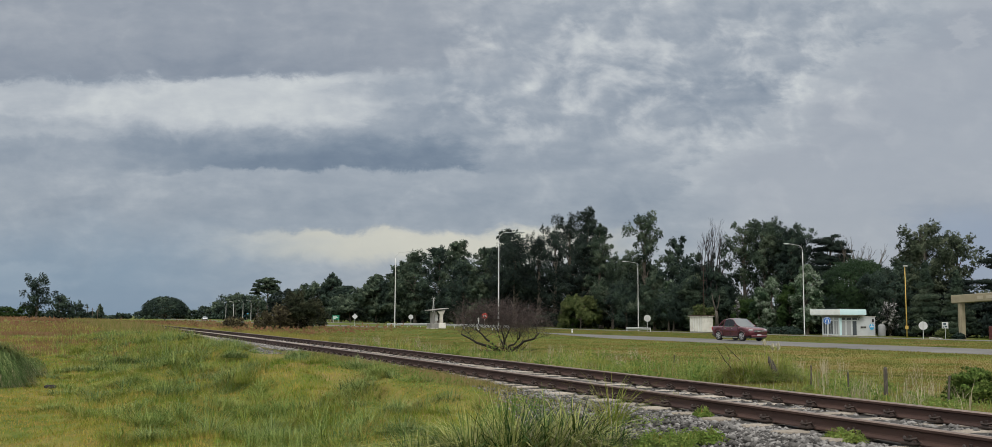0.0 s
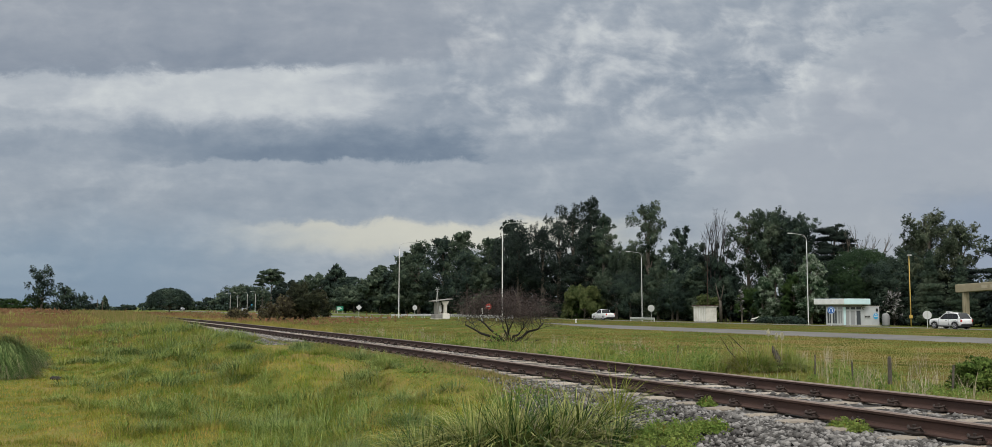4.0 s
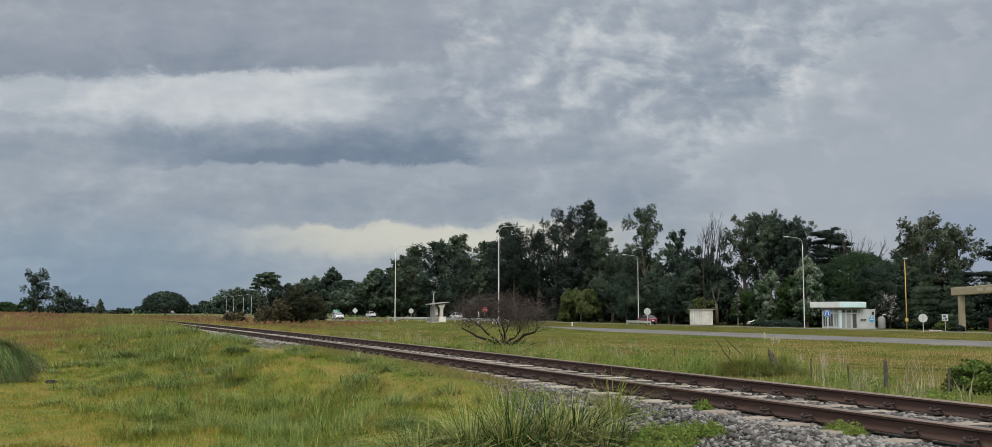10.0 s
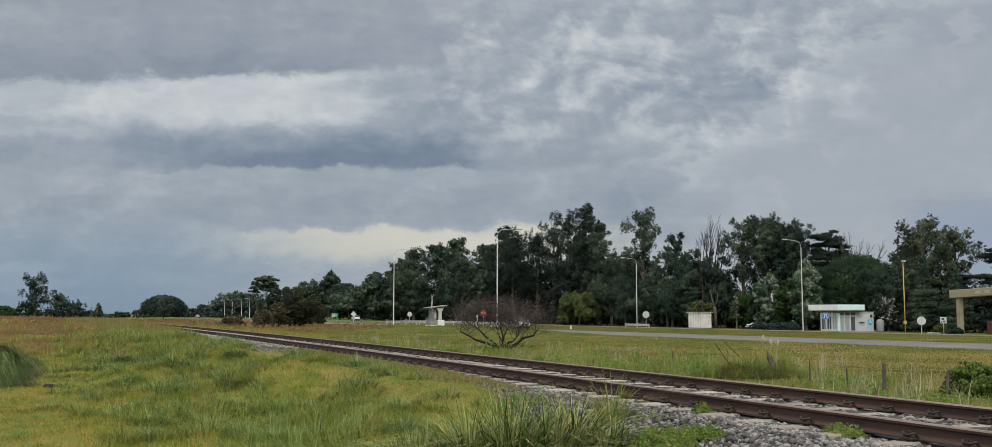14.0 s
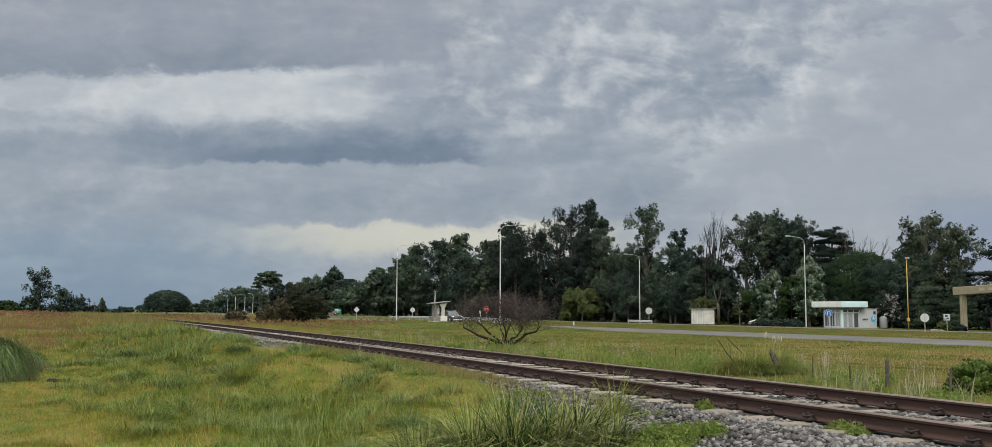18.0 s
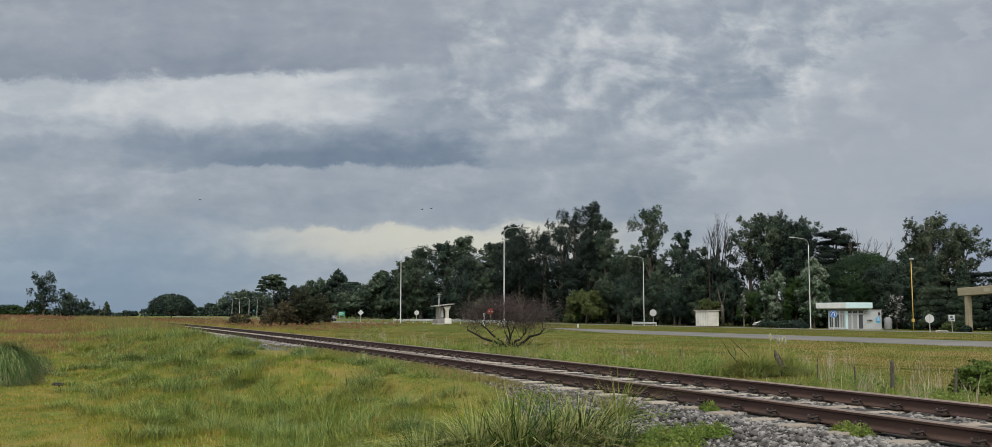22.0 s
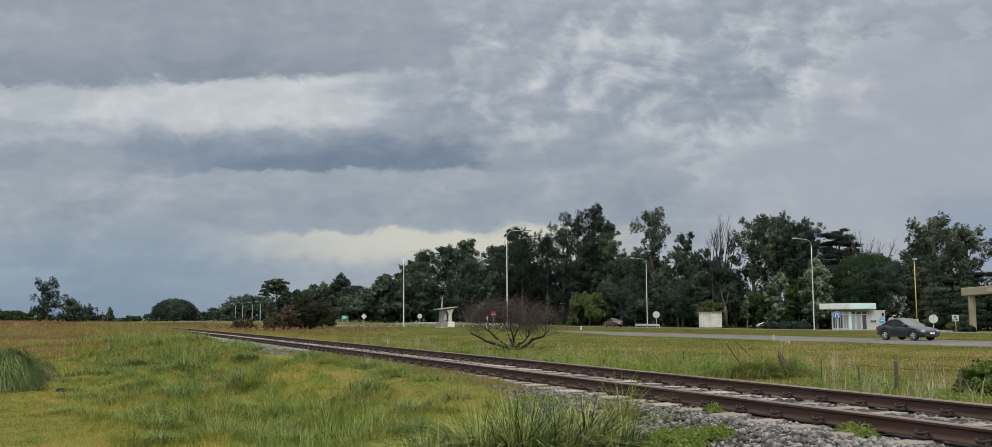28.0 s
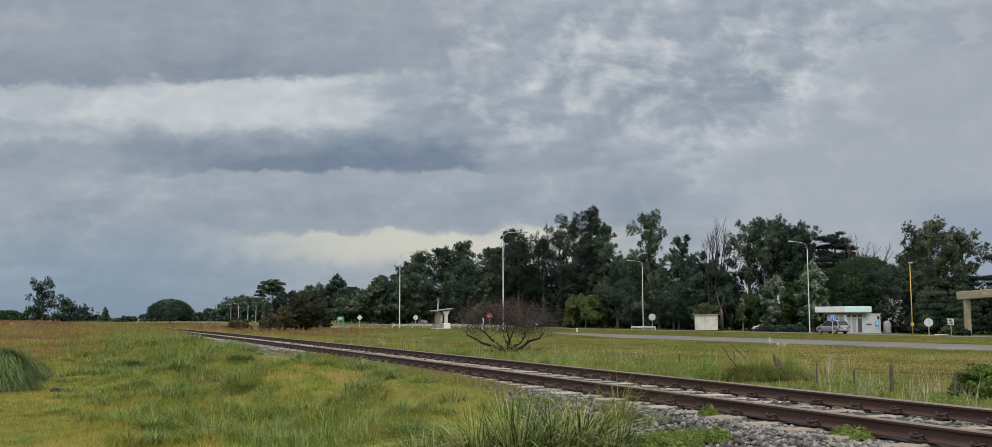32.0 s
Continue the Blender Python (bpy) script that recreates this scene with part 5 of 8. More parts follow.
    tall = np.repeat(rng.uniform(0.15, 0.60, len(cx)) * (0.7 + 1.3 * step(cy, 22, 27) * (1 - step(cy, 38, 45))), k) * np.exp(-((x - np.repeat(cx, k)) ** 2 + (y - np.repeat(cy, k)) ** 2) / (2.2 * spread ** 2))
    v, f = sprays(rng, x, y, tall, 0.055)
    stuff("fence_brush", bulk("fence_brush", v, f, M["leaf_weed"], slope=lie(v)), "lumps of leafy green weeds along the wire fence", "weeds")
    # weeds out to the skyline of the meadow
    n = 26000
    y = rng.uniform(105, 330, n)
    x = rng.uniform(-70, 40, n)
    d = x - track_x(y)
    keep = ((d < -1.8) | (d > 2.0)) & (wave(x, y, 0.11, 1.0) > 0.3)
    x, y = x[keep], y[keep]
    v, f = sprays(rng, x, y, rng.uniform(0.3, 0.8, len(x)) * (0.5 + 0.7 * wave(x, y, 0.2)), 0.26)
    stuff("far_weeds", bulk("far_weeds", v, f, M["weed_red"], slope=lie(v)), "tall brownish weeds on the skyline of the meadow", "weeds")
    # pale plumes among the weeds
    cx, cy = fan(rng, 460, 22, 80, 1.2, 12, 50)
    ok = (cx - track_x(cy) > 4) & (cx < 27) & (wave(cx, cy, 0.35, 5.0) > 0.48)
    cx, cy = cx[ok], cy[ok]
    k = 14
    x = np.repeat(cx, k) + rng.normal(size=len(cx) * k) * 0.10
    y = np.repeat(cy, k) + rng.normal(size=len(cx) * k) * 0.10
    v, f = blades(rng, x, y, rng.uniform(0.40, 0.85, len(x)), 0.012, 0.75)
    stuff("seed_heads", bulk("seed_heads", v, f, M["straw"], slope=lie(v)), "pale feathery seed heads among the weeds")


def tussock(name, x, y, r, h, n, leaf, label, seed, wide=0.012, straw=0, reach=1.55):
    """One clump of long arching grass."""
    rng = np.random.default_rng(seed)
    z0 = float(land(x, y))
    ob = thing(name, (x, y, z0), label, "grass clump", "grass clumps")

    def sheaf(k, mat, part_name, far, hh):
        a = rng.uniform(0, 2 * math.pi, k)
        q = rng.random(k) ** 0.7 * r * 0.55
        bx, by = q * np.cos(a), q * np.sin(a)
        out = a + rng.normal(size=k) * 0.5
        ln = hh * rng.uniform(0.45, 1.15, k) * (1 - 0.6 * (q / (r * 0.55)) ** 2)
        arch = rng.uniform(0.15, far, k)
        side = np.stack([-np.sin(out), np.cos(out), np.zeros(k)], -1) * (wide * rng.uniform(0.6, 1.2, k) / 2)[:, None]
        rows = []
        for s, w in ((0, 1.0), (0.35, 1.0), (0.7, 0.75), (1.0, 0.1)):
            hor = ln * arch * s ** 1.6
            p = np.stack([bx + np.cos(out) * hor, by + np.sin(out) * hor, np.maximum(ln * (s - 0.42 * arch * s ** 2.2), 0.01)], -1)
            rows += [p - side * w, p + side * w]
        v = np.stack(rows, 1).reshape(-1, 3)
        i = (np.arange(k) * 8)[:, None]
        f = np.concatenate([i + np.array([[2 * j, 2 * j + 1, 2 * j + 3, 2 * j + 2]]) for j in range(3)])
        lean = np.stack([np.cos(a) * (0.3 + q / r), np.sin(a) * (0.3 + q / r), np.full(k, 0.7)], -1)
        tagged(part(part_name, bulk(part_name, v, f, mat, slope=np.repeat(lean, 8, 0)), None, ob), kind="stuff")

    sheaf(n, leaf, "sheaf", reach, h)
    if straw:
        sheaf(straw, M["straw"], "dry_sheaf", 1.6, h * 0.75)
    return ob


def grass_dome(x, y, r, h, n, leaf, label, seed):
    """A dome of fine grass whose blades hang down all round."""
    rng = np.random.default_rng(seed)
    ob = thing("grass_dome", (x, y, float(land(x, y))), label, "grass clump", "grass clumps")
    for k, mat, name in ((n, leaf, "sheaf"), (n // 9, M["straw"], "dry_sheaf")):
        a = rng.uniform(0, 2 * math.pi, k)
        e = np.arcsin(rng.random(k) ** 0.8) if name == "sheaf" else np.arcsin(0.5 * rng.random(k))
        puff = 1 + 0.10 * np.sin(3 * a + 1) + 0.08 * np.sin(5 * a)
        way = np.stack([np.cos(a) * np.cos(e), np.sin(a) * np.cos(e), np.sin(e)], -1)
        out = a + rng.normal(size=k) * 0.35
        flat = np.stack([np.cos(out), np.sin(out), np.zeros(k)], -1)
        size = np.array([r, r, h])
        p0 = way * size * 0.55
        p1 = way * size * (0.86 * puff * rng.uniform(0.85, 1.05, k))[:, None] + (0, 0, 0.06)
        p2 = p1 + flat * (r * rng.uniform(0.10, 0.30, k))[:, None] + (0, 0, 0.02)
        p3 = p2 + flat * (r * rng.uniform(0.06, 0.20, k))[:, None] - np.stack([0 * a, 0 * a, h * rng.uniform(0.10, 0.34, k)], -1)
        rows = []
        side = np.stack([-np.sin(out), np.cos(out), 0 * a], -1) * (0.006 * rng.uniform(0.7, 1.3, k))[:, None]
        for p, w in ((p0, 1.0), (p1, 1.0), (p2, 0.8), (p3, 0.15)):
            p[:, 2] = np.maximum(p[:, 2], 0.01)
            rows += [p - side * w, p + side * w]
        i = (np.arange(k) * 8)[:, None]
        f = np.concatenate([i + np.array([[2 * j, 2 * j + 1, 2 * j + 3, 2 * j + 2]]) for j in range(3)])
        part(name, bulk(name, np.stack(rows, 1).reshape(-1, 3), f, mat, slope=np.repeat(way * 0.7 + (0, 0, 0.5), 8, 0)), None, ob)
    return ob


def low_weed(x, y, r, seed):
    """A fluffy mound of small leaves with a few thin shoots."""
    rng = np.random.default_rng(seed)
    d = float(x - track_x(y))
    z0 = float(np.interp(d, [-2.9, -2.5, -2.1, -1.75, -1.5], [0.02, 0.20, 0.33, 0.41, 0.44])) if d > -2.9 else 0.0
    ob = thing("low_weed", (x, y, max(z0, float(land(x, y)))), "fluffy yellowish green weed growing on the ballast", "weed", "weeds on the ballast")
    n = int(7000 * r)
    a, q = rng.uniform(0, 2 * math.pi, n), r * np.sqrt(rng.random(n)) * rng.uniform(0.7, 1.25, n)
    top = (0.05 + 0.55 * r) * (1 - 0.7 * np.minimum(q / r, 1) ** 2) * (0.75 + 0.35 * np.sin(3 * a + seed))
    c = np.stack([q * np.cos(a), q * np.sin(a), top * rng.uniform(0.15, 1.1, n)], -1)
    v, f = cards(rng, c, 0.022)
    part("leaves", bulk("leaves", v, f, M["leaf_weed"], slope=np.repeat(c / r + (0, 0, 0.4), 3, 0)), None, ob)
    m = int(200 * r)
    a, q = rng.uniform(0, 2 * math.pi, m), r * rng.random(m)
    v, f = blades(rng, q * np.cos(a), q * np.sin(a), rng.uniform(0.06, 0.16, m), 0.006, 0.6, 0.0 * a)
    tagged(part("shoots", bulk("shoots", v, f, M["lawn"]), None, ob), kind="stuff")
    return ob


def woods():
    pale = M["leaf_pale"]
    pine = M["leaf_pine"]
    dark, euc, blue, fresh = M["leaf_dark"], M["leaf_euc"], M["leaf_blue"], M["leaf_green"]
    belt = [  # x, y, height, crown radius, habit, leaves, clumps, where the crown begins
        (100, 635, 17, 13, "round", euc, 3000, 0.1), (104, 590, 15, 12, "round", dark, 2500, 0.1),
        (100, 528, 22.5, 9.0, "parasol", euc, 4200, 0.55), (95, 452, 15.5, 9.0, "round", pine, 3600, 0.05), (100, 420, 18, 9.0, "round", euc, 4000, 0.1),
        (104, 405, 18.7, 6.0, "euc", dark, 3000, 0.3), (100, 375, 14, 8.0, "cedar", dark, 3500, 0.3), (98, 355, 11, 8.5, "round", euc, 3600, 0.02),
        (101, 332, 16.5, 6.5, "tall", euc, 4200, 0.15), (108, 326, 17.5, 7.5, "round", dark, 4000, 0.1), (101, 303, 19.6, 6.0, "tall", euc, 4500, 0.12),
        (100, 288, 22.2, 6.2, "tall", euc, 5000, 0.15), (101, 270, 22.6, 6.5, "tall", dark, 5000, 0.1), (104, 262, 24.0, 5.6, "tall", euc, 5000, 0.15),
        (99, 246, 18.0, 6.0, "round", dark, 4500, 0.05), (101, 235, 20.5, 5.5, "tall", euc, 4800, 0.1), (104, 229, 24.6, 5.6, "tall", pine, 4800, 0.1),
        (100, 215, 23.4, 6.2, "round", pine, 5400, 0.05), (103, 208, 22.6, 5.2, "open", pine, 3400, 0.15),
        (104, 202, 24.0, 4.6, "open", pine, 3000, 0.12), (101, 189, 25.4, 4.8, "open", pine, 3400, 0.15), (103, 184.5, 26.2, 4.6, "tall", pine, 4600, 0.15), (99, 179, 19.0, 4.4, "tall", pine, 4200, 0.08), (100, 173.6, 21.6, 3.6, "tall", euc, 3600, 0.12),
        (99, 167.5, 13.6, 4.0, "round", euc, 3600, 0.05), (100, 157.1, 22.0, 3.8, "open", euc, 2300, 0.40), (98, 160.5, 10.2, 3.8, "round", dark, 3400, 0.03), (98, 151.0, 10.0, 4.0, "tall", euc, 3400, 0.03),
        (101, 147.7, 17.2, 3.0, "open", dark, 3000, 0.18), (100, 145.2, 12.2, 3.4, "open", dark, 2800, 0.10), (97, 144.9, 8.6, 1.9, "tall", blue, 1700, 0.3), (97, 143.5, 9.0, 3.4, "round", dark, 3200, 0.03), (101, 135.2, 8.6, 3.2, "round", dark, 2800, 0.02), (103, 129.6, 6.8, 3.0, "round", euc, 2600, 0.02), (104, 140.5, 9.0, 3.0, "tall", dark, 2600, 0.05), (104, 145.0, 11.5, 3.0, "tall", euc, 2600, 0.05), (98.5, 139.5, 9.5, 3.0, "tall", euc, 2800, 0.05), (100, 138.6, 11.8, 3.2, "open", dark, 2600, 0.10), (101, 133.9, 9.6, 2.2, "open", dark, 1500, 0.10),
        (104, 132.9, 18.4, 3.6, "open", euc, 2100, 0.42), (104, 127.4, 18.3, 4.2, "open", euc, 3400, 0.46), (105, 122.8, 17.0, 3.9, "open", dark, 3000, 0.42), (107, 125.5, 15.5, 3.6, "open", euc, 2200, 0.4),
        (110, 119.5, 15.2, 3.9, "cedar", pine, 4200, 0.62), (106, 109.6, 11.2, 5.4, "dome", M["leaf_dome"], 7500, 0.02), (103, 169, 15.5, 3.8, "open", euc, 2600, 0.3), (103, 111, 8.6, 4.0, "round", dark, 4200, 0.02), (104, 116.5, 8.0, 3.6, "round", dark, 3600, 0.02),
        (108, 102.0, 12.8, 2.6, "open", pale, 2000, 0.3), (108, 99.0, 15.6, 4.2, "open", pale, 2900, 0.3), (109, 95.0, 14.0, 3.2, "open", pale, 1900, 0.3), (104, 101.0, 11.0, 4.6, "round", dark, 4600, 0.03),
        (101, 92.7, 9.4, 2.7, "cone", euc, 4000, 0.03), (101, 88.0, 8.2, 2.6, "cone", euc, 3400, 0.03), (106, 91.0, 7.5, 3.4, "cedar", pine, 2600, 0.2), (104, 84.0, 10.4, 3.0, "cedar", pine, 3600, 0.15),
        (106, 79.0, 10.5, 4.5, "cedar", pine, 4000, 0.1), (112, 72.0, 11.5, 5.0, "round", dark, 3200, 0.05),
        (97, 117.8, 8.4, 1.9, "tall", blue, 2300, 0.06), (97, 120.4, 7.0, 1.5, "tall", blue, 1500, 0.06), (97, 114.0, 7.0, 2.0, "tall", fresh, 2000, 0.06), (97, 110.2, 9.9, 2.5, "tall", blue, 2900, 0.10), (97.5, 124.0, 5.5, 2.4, "round", fresh, 2600, 0.02),
    ]
    words = {"round": "broad dark green tree", "dome": "dense dome-shaped pine", "parasol": "tall tree with a flat parasol crown", "tall": "tall dark eucalyptus", "euc": "open-crowned eucalyptus", "open": "tall eucalyptus with open clustered foliage", "cone": "conical dark conifer", "cedar": "layered dark cedar"}
    names = {"round": "broadleaf_tree", "dome": "pine_tree", "parasol": "parasol_tree", "tall": "eucalyptus_tree", "euc": "eucalyptus_tree", "open": "eucalyptus_tree", "cone": "conifer_tree", "cedar": "cedar_tree"}
    for k, (x, y, h, r, kind, leaf, n, low) in enumerate(belt):
        text = words[kind] + (" with silvery leaves" if leaf is blue else " of fresh green" if leaf is fresh else "") + " beyond the highway"
        tagged(tree(names[kind], x, y, h, r * 1.12, kind, leaf, text, 100 + k, int(n * (5.4 if y < 210 else 2.8)), (0.185 if y < 210 else 0.34 if y < 300 else 0.6), low), group="trees beyond the highway")
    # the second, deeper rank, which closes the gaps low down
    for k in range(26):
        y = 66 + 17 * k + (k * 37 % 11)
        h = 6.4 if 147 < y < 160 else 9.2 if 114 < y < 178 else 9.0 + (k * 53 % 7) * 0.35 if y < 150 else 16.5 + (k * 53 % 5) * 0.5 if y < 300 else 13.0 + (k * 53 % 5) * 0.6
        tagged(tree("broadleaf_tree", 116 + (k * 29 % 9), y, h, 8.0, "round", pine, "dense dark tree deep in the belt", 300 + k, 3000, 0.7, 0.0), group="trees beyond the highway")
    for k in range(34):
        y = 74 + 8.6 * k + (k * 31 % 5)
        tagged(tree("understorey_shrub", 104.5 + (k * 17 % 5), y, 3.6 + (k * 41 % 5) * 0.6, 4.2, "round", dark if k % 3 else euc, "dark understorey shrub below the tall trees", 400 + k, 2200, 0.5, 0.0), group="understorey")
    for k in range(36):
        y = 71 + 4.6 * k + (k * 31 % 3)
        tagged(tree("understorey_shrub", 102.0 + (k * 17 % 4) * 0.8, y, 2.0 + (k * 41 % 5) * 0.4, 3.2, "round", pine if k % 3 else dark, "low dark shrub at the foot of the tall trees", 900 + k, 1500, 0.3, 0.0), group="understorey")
    tree("willow_tree", 93, 169.6, 6.6, 4.4, "willow", M["leaf_willow"], "pale green willow before the dark trees", 501, 21000, 0.24, 0.0)
    tree("green_shrub", 93.5, 173.5, 3.8, 2.6, "round", fresh, "fresh green shrub beside the willow", 502, 2600, 0.32, 0.0)
    tree("round_shrub", 96.5, 133.9, 4.8, 2.6, "round", M["leaf_willow"], "olive green rounded shrub behind the white cabin", 503, 3200, 0.3, 0.0)
    tree("blossom_tree", 100.6, 98.4, 4.4, 1.5, "open", M["leaf_pink"], "small tree with pale pinkish blossom", 504, 1500, 0.2, 0.15)
    tree("blossom_tree", 92.5, 120.0, 5.2, 0.55, "thin", M["leaf_pink"], "slim young tree with mauve blossom", 505, 650, 0.2, 0.25)
    tree("low_hedge_shrub", 93, 113.5, 1.2, 2.6, "round", dark, "low dark hedge on the far verge", 506, 1800, 0.2, 0.0)
    tree("low_hedge_shrub", 93, 110.0, 1.2, 2.6, "round", dark, "low dark hedge on the far verge", 507, 1800, 0.2, 0.0)
    tree("low_hedge_shrub", 92, 107.0, 1.0, 1.4, "round", dark, "low dark hedge on the far verge", 508, 900, 0.2, 0.0)
    bare_tree("leafless_tree", 112, 117.0, 15.2, "thin leafless tree rising over the belt", 61)
    bare_tree("leafless_tree", 111, 112.5, 14.0, "thin leafless tree rising over the belt", 62, 5, 0.5)
    half_dead_tree(98.7, 135.0, 15.2)
    # a pale forked trunk without bark beside the cabin
    ob = thing("pale_forked_trunk", (97, 131.2, float(land(97, 131.2)) - 0.05), "pale barkless forked tree trunk beside the cabin", "tree trunk")
    bm = bmesh.new()
    tube(bm, [(0, 0, 0), (0.05, 0.1, 2.6), (0.0, 0.15, 3.6)], [0.30, 0.25, 0.20], 9)
    tube(bm, [(0, 0.15, 3.3), (-0.1, 0.7, 4.8), (-0.2, 1.0, 6.4)], [0.17, 0.10, 0.03], 7)
    tube(bm, [(0, 0.15, 3.3), (0.1, -0.35, 4.6), (0.2, -0.55, 6.0)], [0.15, 0.09, 0.03], 7)
    part("forked_trunk", bm, M["wood"], ob, smooth=True)
    # across the meadow, along the railway
    tree("meadow_tree", -5.0, 240, 9.6, 3.6, "open", dark, "lone airy tree at the end of the meadow", 71, 3600, 0.24, 0.22)
    tree("meadow_tree", -0.2, 262, 6.2, 2.6, "open", dark, "low airy tree at the end of the meadow", 72, 2200, 0.28, 0.15)
    tree("meadow_tree", 3.4, 270, 5.0, 3.2, "open", dark, "low dark tree at the end of the meadow", 73, 2600, 0.28, 0.05)
    for k, (x, y, h, r) in enumerate([(-20.0, 300, 4.6, 4.0), (-14.0, 300, 3.4, 4.0), (-8.0, 290, 4.0, 3.4), (7.5, 330, 2.6, 2.2)]):
        tree("hedge_bush", x, y, h, r, "round", fresh if k < 3 else dark, "rounded green bush at the end of the meadow", 770 + k, 2600, 0.35, 0.0)
    for k, (x, y) in enumerate([(9.5, 420), (12.0, 440), (14.6, 460)]):
        ob = thing("far_pole", (x, y, float(land(x, y)) - 0.1), "thin wooden pole far off on the horizon", "pole", "poles on the horizon")
        part("pole", tube(bmesh.new(), [(0, 0, 0), (0, 0, 3.0), (0, 0, 5.6 - 0.5 * k)], [0.16, 0.14, 0.11], 8), M["wood"], ob)
        part("cross_arm", boxes((-0.7, 0.7, -0.06, 0.06, 4.9 - 0.5 * k, 5.05 - 0.5 * k)), M["wood"], ob)
    tree("round_bush", 27.6, 300, 7.6, 6.4, "dome", dark, "broad dark round-crowned tree beside the railway", 75, 12000, 0.34, 0.0)
    tree("meadow_tree", 21.5, 640, 8.0, 3.5, "cone", euc, "far tree on the horizon", 76, 1200, 1.2, 0.1)
    for k in range(20):
        y = 520 + 16 * (k % 4)
        tagged(tree("distant_shrub", -60 + 8.2 * k, y, 1.8 + (k * 37 % 5) * 0.6, 6.0, "round", dark, "far dark trees on the horizon", 600 + k, 500, 1.2, 0.0), group="trees on the horizon")
    for k in range(10):
        tagged(tree("distant_tree", 50 + 4.6 * k, 560 - 6 * k, (3.2 if k < 5 else 5.5) + (k * 37 % 5) * (0.7 if k < 5 else 1.5) + 0.4 * k, 5.5, "round", euc if k % 2 else dark, "far trees where track and road meet the horizon", 640 + k, 900, 1.0, 0.0), group="trees on the horizon")
    # dark bushes and reddish scrub beside the railway, in front of the belt
    for k, (x, y, h, r, leaf) in enumerate([(28.5, 150, 2.4, 2.2, M["leaf_brown"]), (31, 152, 3.3, 2.3, M["leaf_brown"]), (33.6, 156, 3.0, 2.4, M["leaf_brown"]), (25, 160, 1.4, 2.0, M["leaf_brown"]), (36.6, 163, 2.4, 2.2, M["leaf_brown"])]):
        tree("scrub_bush", x, y, h, r, "open", leaf, "dark reddish scrub beside the railway", 700 + k, 2600, 0.22, 0.0)
    tree("scrub_tree", 34.2, 154, 6.3, 3.5, "round", M["leaf_scrub"], "dense dark olive scrub tree beside the railway", 715, 9000, 0.2, 0.0)
    tree("scrub_tree", 37.8, 160, 4.8, 2.6, "round", M["leaf_scrub"], "dense dark olive scrub tree beside the railway", 716, 4500, 0.2, 0.0)
    tree("green_bush", 20.4, 17.3, 0.95, 0.75, "round", M["leaf_bush"], "dense green bush beside the fence", 710, 9000, 0.055, 0.0)
    tree("green_bush", 21.2, 16.6, 1.0, 0.8, "round", M["leaf_bush"], "dense green bush beside the fence", 711, 9000, 0.055, 0.0)
    dry_shrub_tree()


